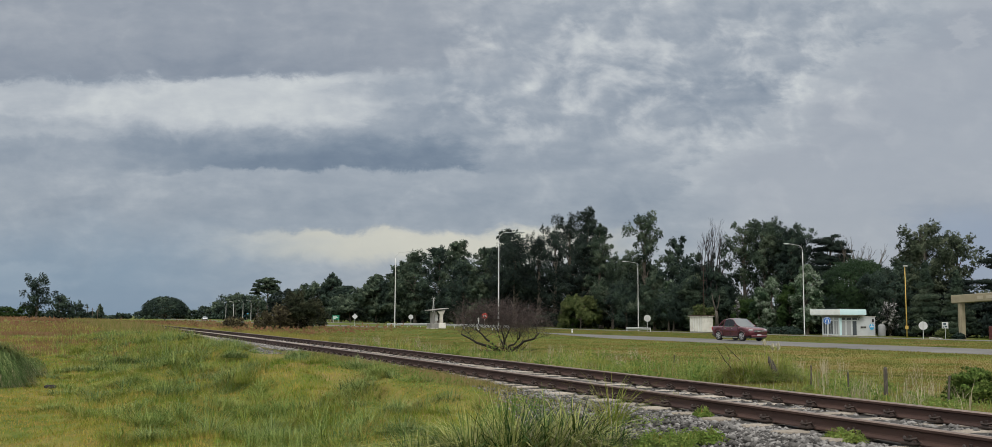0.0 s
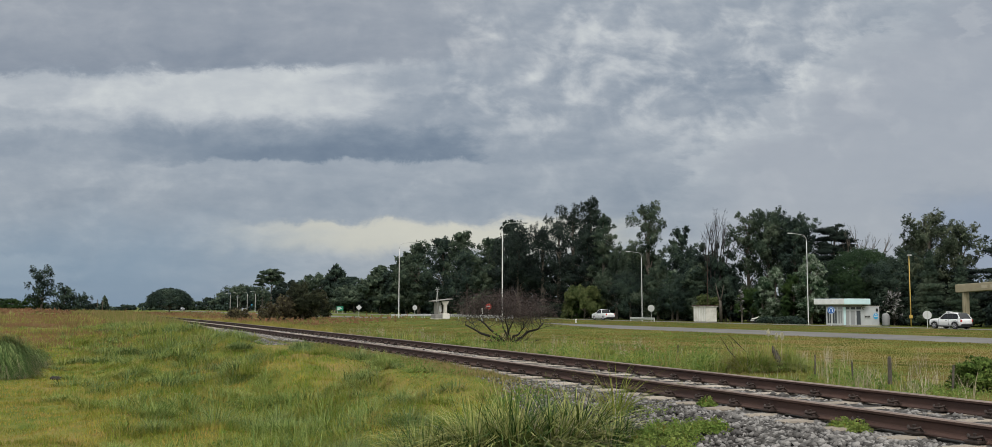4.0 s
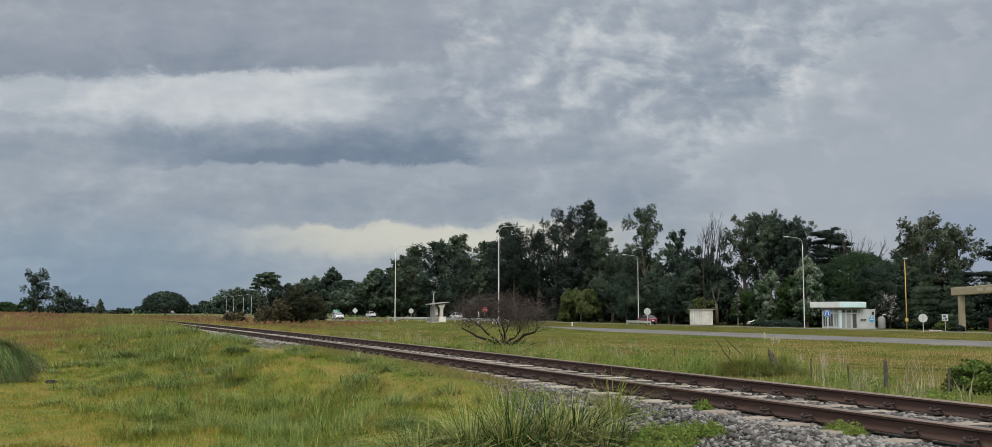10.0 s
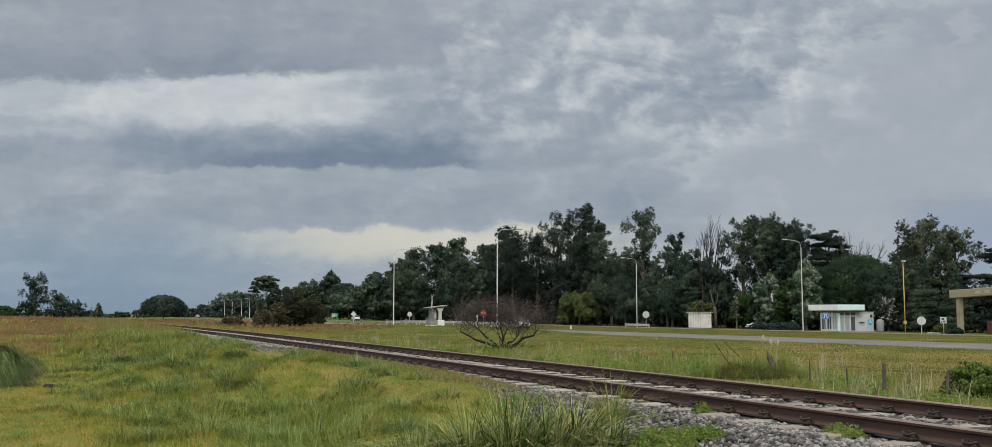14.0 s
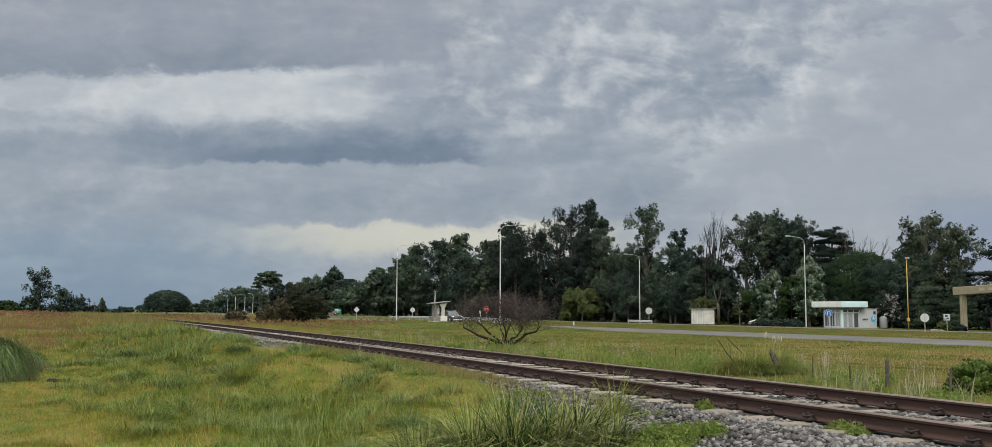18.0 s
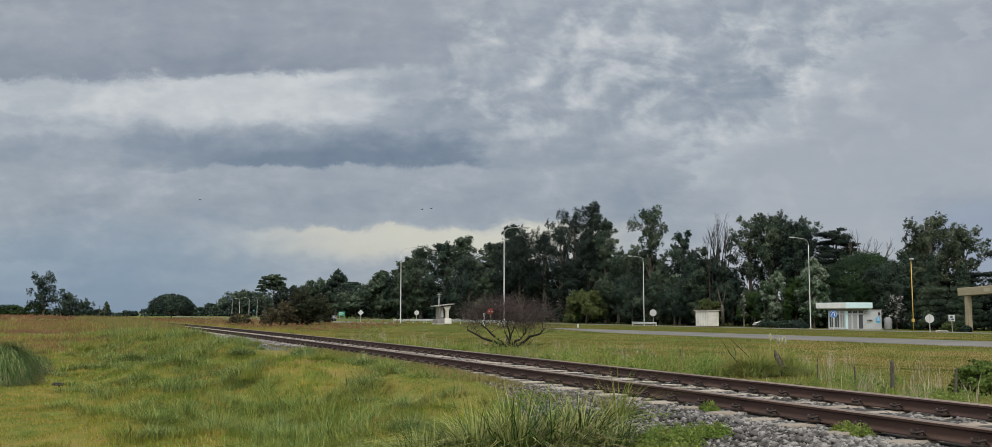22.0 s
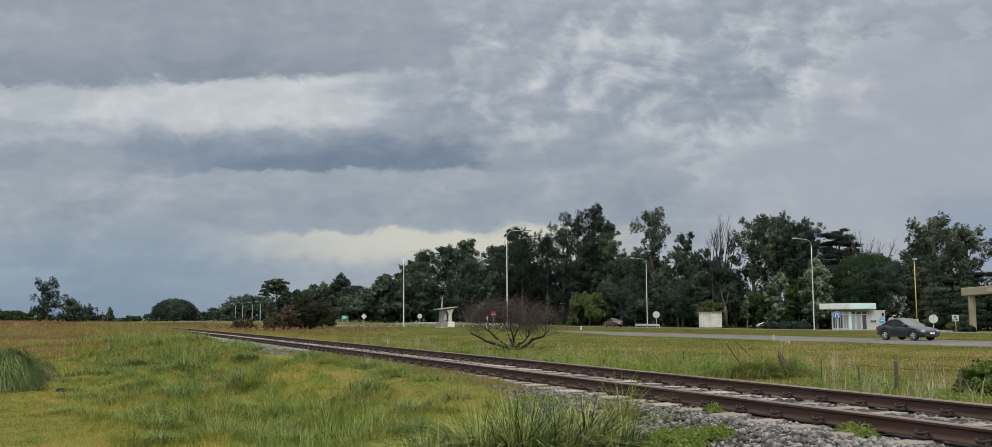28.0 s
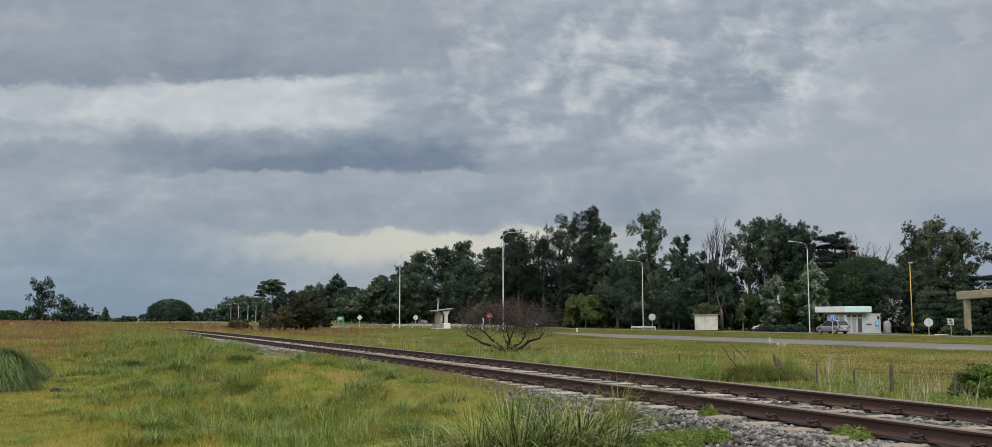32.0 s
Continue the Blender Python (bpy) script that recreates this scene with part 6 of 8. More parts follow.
def clumps():
    gt, gb = M["grass_tall"], M["grass_blue"]
    big = "big clump of long arching green grass"
    sg = M["sedge"]
    for k, (x, y, r, h, n, leaf, straw, reach) in enumerate([(3.45, 9.7, 0.8, 0.60, 700, sg, 20, 1.9), (3.95, 9.6, 0.8, 0.80, 1100, sg, 30, 2.0), (4.35, 9.45, 0.75, 1.02, 1300, sg, 40, 2.1), (4.75, 9.35, 0.7, 0.92, 700, sg, 320, 2.2),
                                                            (5.15, 9.55, 0.5, 0.98, 620, sg, 60, 1.7), (5.35, 9.2, 0.5, 0.55, 520, sg, 60, 2.1), (4.6, 10.5, 0.8, 0.55, 420, gt, 60, 1.7), (5.3, 10.4, 0.7, 0.45, 360, gt, 80, 1.7)]):
        tussock("grass_clump", x, y, r, h, n, leaf, big, 1 + 40 * k, 0.013, straw, reach)
    tussock("grass_clump", 5.95, 10.1, 0.30, 0.95, 170, gt, "loose tall clump of long grass on the ballast edge", 6, 0.008, 20)
    grass_dome(-1.60, 24.9, 1.0, 0.98, 8000, M["grass_grey"], "large dome of bluish green tussock grass", 7)
    grass_dome(-0.95, 29.0, 0.6, 0.55, 2600, M["grass_grey"], "low dome of bluish green tussock grass", 8)
    spots = [(2.0, 21.0, 0.6, 0.55), (1.2, 22.6, 0.5, 0.5), (2.5, 25.5, 0.6, 0.6), (0.9, 27.0, 0.6, 0.5), (2.6, 17.8, 0.5, 0.45), (3.2, 15.2, 0.45, 0.4), (1.2, 15.0, 0.4, 0.35), (3.4, 31.0, 0.6, 0.6), (1.5, 33.0, 0.7, 0.6), (4.0, 21.5, 0.4, 0.4),
             (2.7, 13.2, 0.45, 0.42), (2.0, 11.8, 0.4, 0.4), (0.6, 12.8, 0.35, 0.32), (3.0, 11.3, 0.4, 0.42), (0.0, 19.0, 0.4, 0.35), (4.6, 14.2, 0.3, 0.35)]
    for k, (x, y, r, h) in enumerate(spots):
        tussock("grass_clump", x, y, r * 1.9, h * 0.62, 700, gb if k % 2 == 0 else gt, "clump of bluish green grass in the meadow", 20 + k, 0.003 + 0.00022 * y, 12)
    for k, (x, y, r, h) in enumerate([(17.5, 28.5, 0.8, 0.6), (19.0, 33.0, 0.9, 0.6), (14.5, 40.0, 0.8, 0.6), (18.0, 46.0, 0.8, 0.6)]):
        tussock("grass_clump", x, y, r, h, 1300, gt, "tall grass clump along the wire fence", 60 + k, 0.012, 160)
    rnd = random.Random(31)
    for k in range(15):
        x, y = 20.7 + rnd.uniform(-1.4, 1.2), 25.6 + rnd.uniform(-0.9, 0.9)
        tussock("grass_clump", x, y, rnd.uniform(0.6, 0.95), rnd.uniform(0.75, 1.1), 560, (gt, gb, M["weed_yellow"])[k % 3], "arching green grass clump round the broken stump", 330 + k, 0.015, 90, 2.0)
    tussock("grass_clump", 19.6, 27.3, 1.0, 0.70, 1300, gb, "low clump of arching green grass by the fence", 10, 0.016, 120, 1.8)
    for k, (x, y) in enumerate([(4.39, 33.4), (5.0, 36.7), (3.46, 31.8), (2.78, 29.5), (0.55, 30.3), (4.15, 25.85), (3.99, 21.9), (2.91, 14.6), (3.33, 13.5), (2.94, 10.7), (4.59, 13.95), (2.09, 14.9), (1.17, 14.3), (3.9, 11.6)]):
        tussock("grass_clump", x, y, 0.42 + 0.1 * (k % 3), 0.30 + 0.08 * (k % 4), 560, M["grass_grey"], "dark green tuft of longer grass on the bank", 300 + k, 0.003 + 0.00022 * y, 8, 1.8)
    rnd = random.Random(77)
    for k in range(36):
        y = rnd.uniform(18.0, 42.0)
        x = float(track_x(y)) + rnd.uniform(-7.2, -2.3)
        tussock("grass_clump", x, y, rnd.uniform(0.35, 0.75), rnd.uniform(0.22, 0.48), 420, (gb, M["grass_grey"], gt)[k % 3], "tuft of longer grass on the lumpy bank", 400 + k, 0.003 + 0.00024 * y, 4, 1.9)
    # small plants on the ballast
    for k, (x, y, r) in enumerate([(5.55, 8.75, 0.22), (5.85, 8.65, 0.20), (5.65, 8.3, 0.24), (6.05, 8.3, 0.16), (5.3, 8.45, 0.26), (7.0, 9.75, 0.12), (6.86, 7.40, 0.13), (6.88, 7.22, 0.12), (8.05, 11.9, 0.07), (5.75, 8.9, 0.2), (5.95, 8.45, 0.2), (9.0, 7.3, 0.06)]):
        low_weed(x, y, r, 90 + k)
    # three pale plumes beside the stump
    for k, (x, y, h) in enumerate([(20.7, 25.57, 1.28), (20.75, 25.25, 1.17), (20.75, 24.98, 1.19)]):
        rng = np.random.default_rng(130 + k)
        ob = thing("pampas_plume", (x, y, float(land(x, y))), "cream feathery plume on a thin stalk", "grass plume", "plumes beside the stump")
        bm = bmesh.new()
        tube(bm, [(0, 0, -0.02), (0.02, 0, h * 0.5), (0.05, 0.01, h)], [0.008, 0.006, 0.003], 5)
        part("stalk", bm, M["straw"], ob)
        s = rng.random(320)
        wide = 0.024 * np.sin(math.pi * (0.12 + 0.8 * s))
        v, f = blades(rng, 0.05 + rng.normal(size=320) * wide, rng.normal(size=320) * wide, rng.uniform(0.04, 0.08, 320), 0.010, 0.9, h - 0.20 + 0.20 * s)
        part("plume", bulk("plume", v, f, M["plume"]), None, ob, "cream feathery plume")


# ---------------------------------------------------------------- fences, lamps and signs


def fence():
    group = "posts of the wire fence"
    for k, (x, y, h, r, lean) in enumerate([(19.3, 19.1, 0.80, 0.052, 1), (19.5, 20.6, 0.60, 0.024, -1), (19.8, 22.4, 0.70, 0.022, 2), (19.2, 17.1, 0.72, 0.028, 7), (20.6, 30.5, 0.62, 0.02, 2)]):
        ob = thing("fence_post", (x, y, float(land(x, y)) - 0.1), "weathered grey wooden fence post in the grass" if r > 0.05 else "thin dark fence stake in the grass", "fence post", group)
        bm = bmesh.new()
        s = math.tan(radians(lean))
        tube(bm, [(0, 0, 0), (s * h * 0.5 + 0.006, 0.0, h * 0.5), (s * h, 0, h + 0.06), (s * h + 0.004, 0.004, h + 0.1)], [r * 1.1, r, r * 0.92, r * 0.55], 9)
        part("post", bm, M["wood"], ob)
    ob = thing("broken_stump", (20.5, 25.1, float(land(20.5, 25.1)) - 0.05), "leaning broken grey wooden stump in tall grass", "stump")
    bm = bmesh.new()
    tube(bm, [(0.30, -0.1, 0), (0.16, -0.05, 0.42), (0.05, 0, 0.70), (0.02, 0.0, 0.86)], [0.085, 0.075, 0.06, 0.02], 9)
    part("stump", bm, M["wood"], ob)
    bm = bmesh.new()
    tube(bm, [(0.42, -0.1, 0), (0.24, -0.05, 0.45), (0.16, 0, 0.74)], [0.06, 0.05, 0.012], 7)
    part("splinter", bm, M["wood"], ob)
    ob = thing("dry_branch", (19.4, 26.0, float(land(19.4, 26.0)) - 0.05), "thin dark dry branch leaning in the weeds", "branch")
    bm = bmesh.new()
    tube(bm, [(0.55, -0.2, 0), (0.34, -0.12, 0.38), (0.10, 0.0, 0.70), (0.0, 0.02, 0.86), (-0.18, 0.08, 1.15)], [0.017, 0.016, 0.013, 0.010, 0.004], 7)
    tube(bm, [(0.22, -0.06, 0.52), (0.28, 0.0, 0.8), (0.22, 0.05, 1.0)], [0.011, 0.008, 0.003], 5)
    tube(bm, [(0.75, -0.3, 0.5), (0.45, -0.1, 0.85), (0.12, 0.05, 1.2)], [0.012, 0.012, 0.006], 5)
    part("twigs", bm, M["deadbark"], ob)
    # a fence of two sagging wires between the posts
    bm = bmesh.new()
    for z in (0.35, 0.62):
        pts = [(19.2, 17.1), (19.3, 19.1), (19.5, 20.6), (19.8, 22.4), (20.6, 30.5)]
        tube(bm, [(x, y, float(land(x, y)) + z) for x, y in pts], 0.002, 4)
    ob = thing("wire_fence", (0, 0, 0), "two thin rusty wires of the fence", "wire")
    part("wire", bm, M["rust"], ob)


def street_lamp(x, y, h, arm, side, mat, label, group, r=0.066):
    """A tapered lamp post whose top bends into a long arm."""
    z0 = float(land(x, y))
    ob = thing("street_lamp", (x, y, z0 - 0.03), label, "street lamp", group)
    bm = bmesh.new()
    tube(bm, [(0, 0, 0), (0, 0, 0.25), (0, 0, h * 0.4), (0, 0, h * 0.75), (0, 0, h - 1.0)], [r * 1.25, r * 1.1, r, r * 0.75, r * 0.6], 12)
    part("post", bm, mat, ob, smooth=True)
    bm = bmesh.new()
    n = 7
    pts = [(side * 0.75 * (1 - math.cos(a)), 0, h - 1.0 + 0.85 * math.sin(a)) for a in (i * 1.32 / n for i in range(n + 1))]
    end = Vector(pts[-1])
    pts.append((side * arm, 0, h))
    tube(bm, pts, r * 0.42, 10)
    part("arm", bm, M["lampgrey"], ob, smooth=True)
    bm = bmesh.new()
    box(bm, min(side * arm, side * (arm + 0.75)), max(side * arm, side * (arm + 0.75)), -0.13, 0.13, h - 0.09, h + 0.05, bevel=0.04)
    head = part("lamp_head", bm, M["lampgrey"], ob)
    bm = bmesh.new()
    box(bm, min(side * (arm + 0.1), side * (arm + 0.65)), max(side * (arm + 0.1), side * (arm + 0.65)), -0.10, 0.10, h - 0.115, h - 0.085)
    part("lens", bm, M["clearlamp"], head)
    bm = bmesh.new()
    box(bm, -0.2, 0.2, -0.2, 0.2, -0.15, 0.06, bevel=0.02)
    part("foundation", bm, M["concrete"], ob)
    return ob


def lamps():
    near, far = "lamps along the near carriageway", "lamps along the far carriageway"
    street_lamp(42.8, 96.2, 10.75, 2.3, 1, M["whitepost"], "tall pale street lamp post with a bent arm", near)
    street_lamp(42.8, 131.9, 10.8, 2.3, 1, M["whitepost"], "tall pale street lamp post with a bent arm", near)
    street_lamp(88.8, 141.8, 11.6, 2.3, -1, M["whitepost"], "tall pale street lamp post with a bent arm", far)
    street_lamp(88.8, 101.4, 11.9, 2.3, -1, M["whitepost"], "tall pale street lamp post with a bent arm", far)
    for x, y in ((67.5, 451.5), (67.5, 430.5), (67.5, 406.5), (67.5, 388)):
        street_lamp(x, y, 7.9, 1.3, -1, M["whitepost"], "far pale street lamp post", far, 0.09)
    ob = thing("lamp_post", (88.8, 84.4, float(land(88.8, 84.4))), "slim ochre-yellow post with a small lamp", "lamp post")
    bm = bmesh.new()
    tube(bm, [(0, 0, 0), (0, 0, 4), (0, 0, 8.2)], [0.065, 0.055, 0.045], 10)
    part("post", bm, M["yellow"], ob, smooth=True)
    part("meter_box", boxes((-0.16, 0.16, -0.12, 0.10, 1.0, 1.38), bevel=0.02), M["yellow"], ob)
    part("lamp_head", boxes((-0.18, 0.18, -0.3, 0.1, 8.15, 8.32), bevel=0.04), M["lampgrey"], ob)
    ob = thing("antenna_mast", (93, 129.1, float(land(93, 129.1))), "thin dark antenna mast beside the white cabin", "mast")
    bm = bmesh.new()
    tube(bm, [(0, 0, 0), (0, 0, 5.5), (0, 0, 10.4)], [0.06, 0.05, 0.03], 8)
    part("mast", bm, M["rust"], ob)
    bm = bmesh.new()
    for z in (5.9, 8.2):
        tube(bm, [(-0.4, 0, z), (0.4, 0, z)], 0.02, 6)
    part("cross_bar", bm, M["rust"], ob)


FACE = 23.8 + 180  # signs that stand square to the eye


def post_sign(name, x, y, h, label, turn=FACE - 180, post=0.035):
    ob = thing(name, (x, y, float(land(x, y)) - 0.05), label, "road sign", turn=-turn)
    bm = bmesh.new()
    tube(bm, [(0, 0.05, 0), (0, 0.05, h)], post, 8)
    part("post", bm, M["galv"], ob)
    return ob


def signs():
    ob = post_sign("road_sign", 75, 69.3, 1.85, "round sign seen from its bare grey back", 38)
    part("plate", disc(bmesh.new(), (0, 0, 1.45), 0.40, 0.02), M["signback"], ob)
    part("stiffener", boxes((-0.05, 0.05, -0.035, -0.012, 1.1, 1.8)), M["lampgrey"], ob)
    ob = post_sign("road_sign", 75, 117.4, 2.45, "round sign seen from its bare grey back", 30)
    part("plate", disc(bmesh.new(), (0, 0, 2.0), 0.47, 0.02), M["lampgrey"], ob)
    part("stiffener", boxes((-0.06, 0.06, -0.035, -0.012, 1.6, 2.4)), M["lampgrey"], ob)
    ob = post_sign("road_sign", 43.6, 127.3, 1.9, "round sign seen from its bare grey back", 15)
    part("plate", disc(bmesh.new(), (0, 0, 1.5), 0.32, 0.02), M["signback"], ob)
    part("stiffener", boxes((-0.05, 0.05, -0.035, -0.012, 1.25, 1.75)), M["lampgrey"], ob)
    # the blue roundel with a white turning arrow
    ob = post_sign("u_turn_sign", 76, 83.2, 2.2, "round blue sign with a white U-turn arrow", 42)
    plate = part("plate", disc(bmesh.new(), (0, 0, 1.9), 0.40, 0.02), M["blue"], ob)
    bm = bmesh.new()
    arc = [(0.14 * math.cos(a), -0.018, 1.93 + 0.16 * math.sin(a)) for a in (math.pi * i / 8 for i in range(9))]
    tube(bm, [(0.14, -0.018, 1.70)] + arc + [(-0.14, -0.018, 1.72)], 0.038, 6)
    part("arrow", bm, M["white"], plate, "white turning arrow")
    bm = bmesh.new()
    tube(bm, [(0.345 * math.cos(a), -0.014, 1.9 + 0.345 * math.sin(a)) for a in (2 * math.pi * i / 28 for i in range(29))], 0.014, 5)
    part("ring", bm, M["white"], plate)
    ob = post_sign("no_entry_sign", 60, 140.1, 2.5, "round red no-entry sign with a white bar", 20)
    plate = part("plate", disc(bmesh.new(), (0, 0, 2.05), 0.45, 0.02), M["red"], ob)
    part("bar", boxes((-0.30, 0.30, -0.022, -0.012, 1.97, 2.13)), M["white"], plate)
    ob = post_sign("warning_sign", 42, 149.5, 2.2, "diamond sign seen from its bare back", 12)
    bm = bmesh.new()
    box(bm, -0.33, 0.33, -0.01, 0.01, -0.33, 0.33, m=Matrix.Translation((0, 0, 1.8)) @ Matrix.Rotation(radians(45), 4, "Y"))
    part("plate", bm, M["signback"], ob)
    ob = thing("direction_sign", (90, 345.2, float(land(90, 345.2))), "green road direction sign with pale unreadable lettering", "road sign", turn=-12)
    part("board", boxes((-1.2, 1.2, -0.03, 0.03, 1.0, 2.5), bevel=0.01), M["green"], ob)
    part("post", boxes((-0.9, -0.8, 0.03, 0.13, 0, 2.4)), M["galv"], ob)
    part("post", boxes((0.8, 0.9, 0.03, 0.13, 0, 2.4)), M["galv"], ob)
    for z, a, b in ((2.05, -0.9, 0.3), (1.65, -0.9, 0.8), (1.28, -0.9, 0.0)):
        part("lettering_bar", boxes((a, b, -0.045, -0.034, z, z + 0.17)), M["white"], ob)
    ob = thing("blue_billboard", (90, 538, float(land(90, 538))), "far blue and white billboard beside the highway", "billboard", turn=-9)
    part("board", boxes((-2.4, 2.4, -0.06, 0.06, 1.6, 3.6), bevel=0.02), M["skyblue"], ob)
    part("band", boxes((-2.3, 0.4, -0.085, -0.062, 1.7, 2.4)), M["white"], ob)
    part("post", boxes((-1.6, -1.4, -0.1, 0.1, 0, 1.62)), M["galv"], ob)
    part("post", boxes((1.4, 1.6, -0.1, 0.1, 0, 1.62)), M["galv"], ob)
    # the square notice with pale marks beside the gateway
    ob = post_sign("notice_sign", 90, 80.1, 1.95, "small square pale notice with a dark pictogram on a post", 48, 0.03)
    part("board", boxes((-0.32, 0.32, -0.02, 0.0, 1.25, 1.95)), M["signback"], ob, "pale grey board")
    part("pictogram", boxes((-0.18, 0.10, -0.033, -0.022, 1.62, 1.85), (-0.05, 0.2, -0.033, -0.022, 1.36, 1.55), (-0.25, -0.14, -0.033, -0.022, 1.32, 1.46)), M["slate"], ob, "dark pictogram")
    # marker posts
    for x, y, h in ((43.0, 102.2, 1.3), (57.5, 107.0, 0.35), (44.2, 121.0, 1.5)):
        ob = thing("marker_post", (x, y, float(land(x, y)) - 0.05), "short white roadside marker post", "marker post")
        part("post", boxes((-0.07, 0.07, -0.07, 0.07, 0, h), bevel=0.02), M["white"], ob)
        part("cap", boxes((-0.09, 0.09, -0.09, 0.09, h, h + 0.16), bevel=0.03), M["oldwhite"], ob)


def guard_rail(x, y0, y1, h, label):
    ob = thing("guard_rail", (x, y0, 0), label, "guard rail", "guard rails along the highway")
    n = max(2, int(round((y1 - y0) / 4)))
    z = [float(land(x, y0 + (y1 - y0) * k / n)) for k in range(n + 1)]
    prof = [(-0.02, -0.16), (-0.06, -0.10), (-0.06, -0.05), (-0.02, 0.0), (-0.06, 0.05), (-0.06, 0.10), (-0.02, 0.16), (0.0, 0.16), (-0.035, 0.09), (-0.035, 0.05), (0.0, 0.0), (-0.035, -0.05), (-0.035, -0.09), (0.0, -0.16)]
    verts, faces = [], []
    for k in range(n + 1):
        verts += [(px, (y1 - y0) * k / n, z[k] + h - 0.16 + pz) for px, pz in prof]
    m = len(prof)
    for k in range(n):
        faces += [(k * m + i, k * m + (i + 1) % m, (k + 1) * m + (i + 1) % m, (k + 1) * m + i) for i in range(m)]
    part("beam", mesh_of("beam", verts, faces, M["galv"]), None, ob)
    for k in range(n + 1):
        y = (y1 - y0) * k / n
        part("post", boxes((0.0, 0.12, y - 0.05, y + 0.05, z[k] - 0.1, z[k] + h), bevel=0.01), M["galv"], ob)


def guard_rails():
    guard_rail(44.3, 97.0, 110.0, 0.72, "weathered grey steel guard rail beside the carriageway")
    guard_rail(44.3, 122.0, 140.0, 0.72, "weathered grey steel guard rail beside the carriageway")
    guard_rail(74.0, 115.2, 121.3, 0.62, "short pale steel guard rail round the lamp")
    guard_rail(56.5, 128.0, 160.0, 0.75, "long pale steel guard rail in the median")


def bird(label, rows, span=0.20):
    """A small dark bird in flight: a body and two wings that beat. rows: seconds and places."""
    ob = thing("flying_bird", rows[0][1], label, "bird", "birds in flight")
    bm = bmesh.new()
    tube(bm, [(0, 0.085, 0.005), (0, 0.06, 0.01), (0, 0.015, 0.002), (0, -0.04, 0.0), (0, -0.065, 0.0)], [0.004, 0.014, 0.022, 0.013, 0.005], 8)
    part("body", bm, M["dark"], ob, smooth=True)
    bm = bmesh.new()
    box(bm, -0.015, 0.015, -0.12, -0.05, -0.002, 0.003)
    part("tail", bm, M["dark"], ob)
    wings = []
    for side in (-1, 1):
        prof = [(0, 0.03), (0.5, 0.05), (1.0, -0.01), (0.55, -0.035), (0, -0.03)]
        verts = [(side * a * span / 2, b, c) for c in (0.0, 0.004) for a, b in prof]
        faces = [(0, 1, 2, 3, 4), (9, 8, 7, 6, 5)] + [(k, (k + 1) % 5, 5 + (k + 1) % 5, 5 + k) for k in range(5)]
        w = part("wing", mesh_of("wing", verts, faces, M["dark"]), None, ob)
        wings.append((w, side))
    return ob, wings, rows


BIRDS = []


def birds():
    a = [(0.0, (-103.0, 46.0, 5.0)), (10.0, (-50.0, 45.5, 5.4)), (19.0, (-2.55, 44.73, 5.78)), (20.0, (2.76, 44.7, 6.03)), (21.0, (8.57, 43.94, 6.13)), (22.5, (18.48, 40.74, 6.5)), (24.5, (30.86, 32.29, 7.08)), (25.0, (33.32, 29.71, 7.24)), (32.0, (68.0, -7.0, 9.0))]
    BIRDS.append((*bird("small dark bird in level flight", a), 18.0, 26.0))
    BIRDS.append((*bird("small dark bird in level flight", [(t, (x - 0.42, y + 0.1, z - 0.05)) for t, (x, y, z) in a]), 18.0, 26.0))
    b = [(0.0, (-140.0, 97.0, 0.5 + 4.0)), (10.0, (-66.0, 62.0, 4.0)), (20.0, (7.09, 26.95, 4.33)), (21.0, (14.47, 23.47, 6.49)), (21.6, (24.0, 12.0, 9.5)), (32.0, (120.0, -80.0, 30.0))]
    BIRDS.append((*bird("small dark bird climbing in flight", b, 0.10), 19.5, 22.0))
    c = [(0.0, (75.0, 55.0, 60.0)), (20.0, (13.0, 59.0, 27.0)), (22.0, (6.9, 59.35, 8.2)), (22.5, (5.35, 59.49, 7.26)), (23.0, (3.8, 59.63, 7.01)), (32.0, (-24.0, 62.0, 5.0))]
    BIRDS.append((*bird("small dark bird gliding over the meadow", c, 0.22), 21.0, 25.0))
    d = [(0.0, (40.0, 5.0, 60.0)), (28.4, (3.38, 16.06, 8.99)), (29.2, (1.38, 16.99, 7.37)), (29.6, (0.24, 17.35, 6.37)), (29.8, (-0.21, 17.46, 5.96)), (30.0, (-0.99, 17.53, 5.59)), (30.4, (-2.23, 17.53, 5.02)), (32.0, (-18.0, 16.0, 4.0))]
    BIRDS.append((*bird("dark bird with long wings swooping low", d, 0.42), 28.0, 31.0))


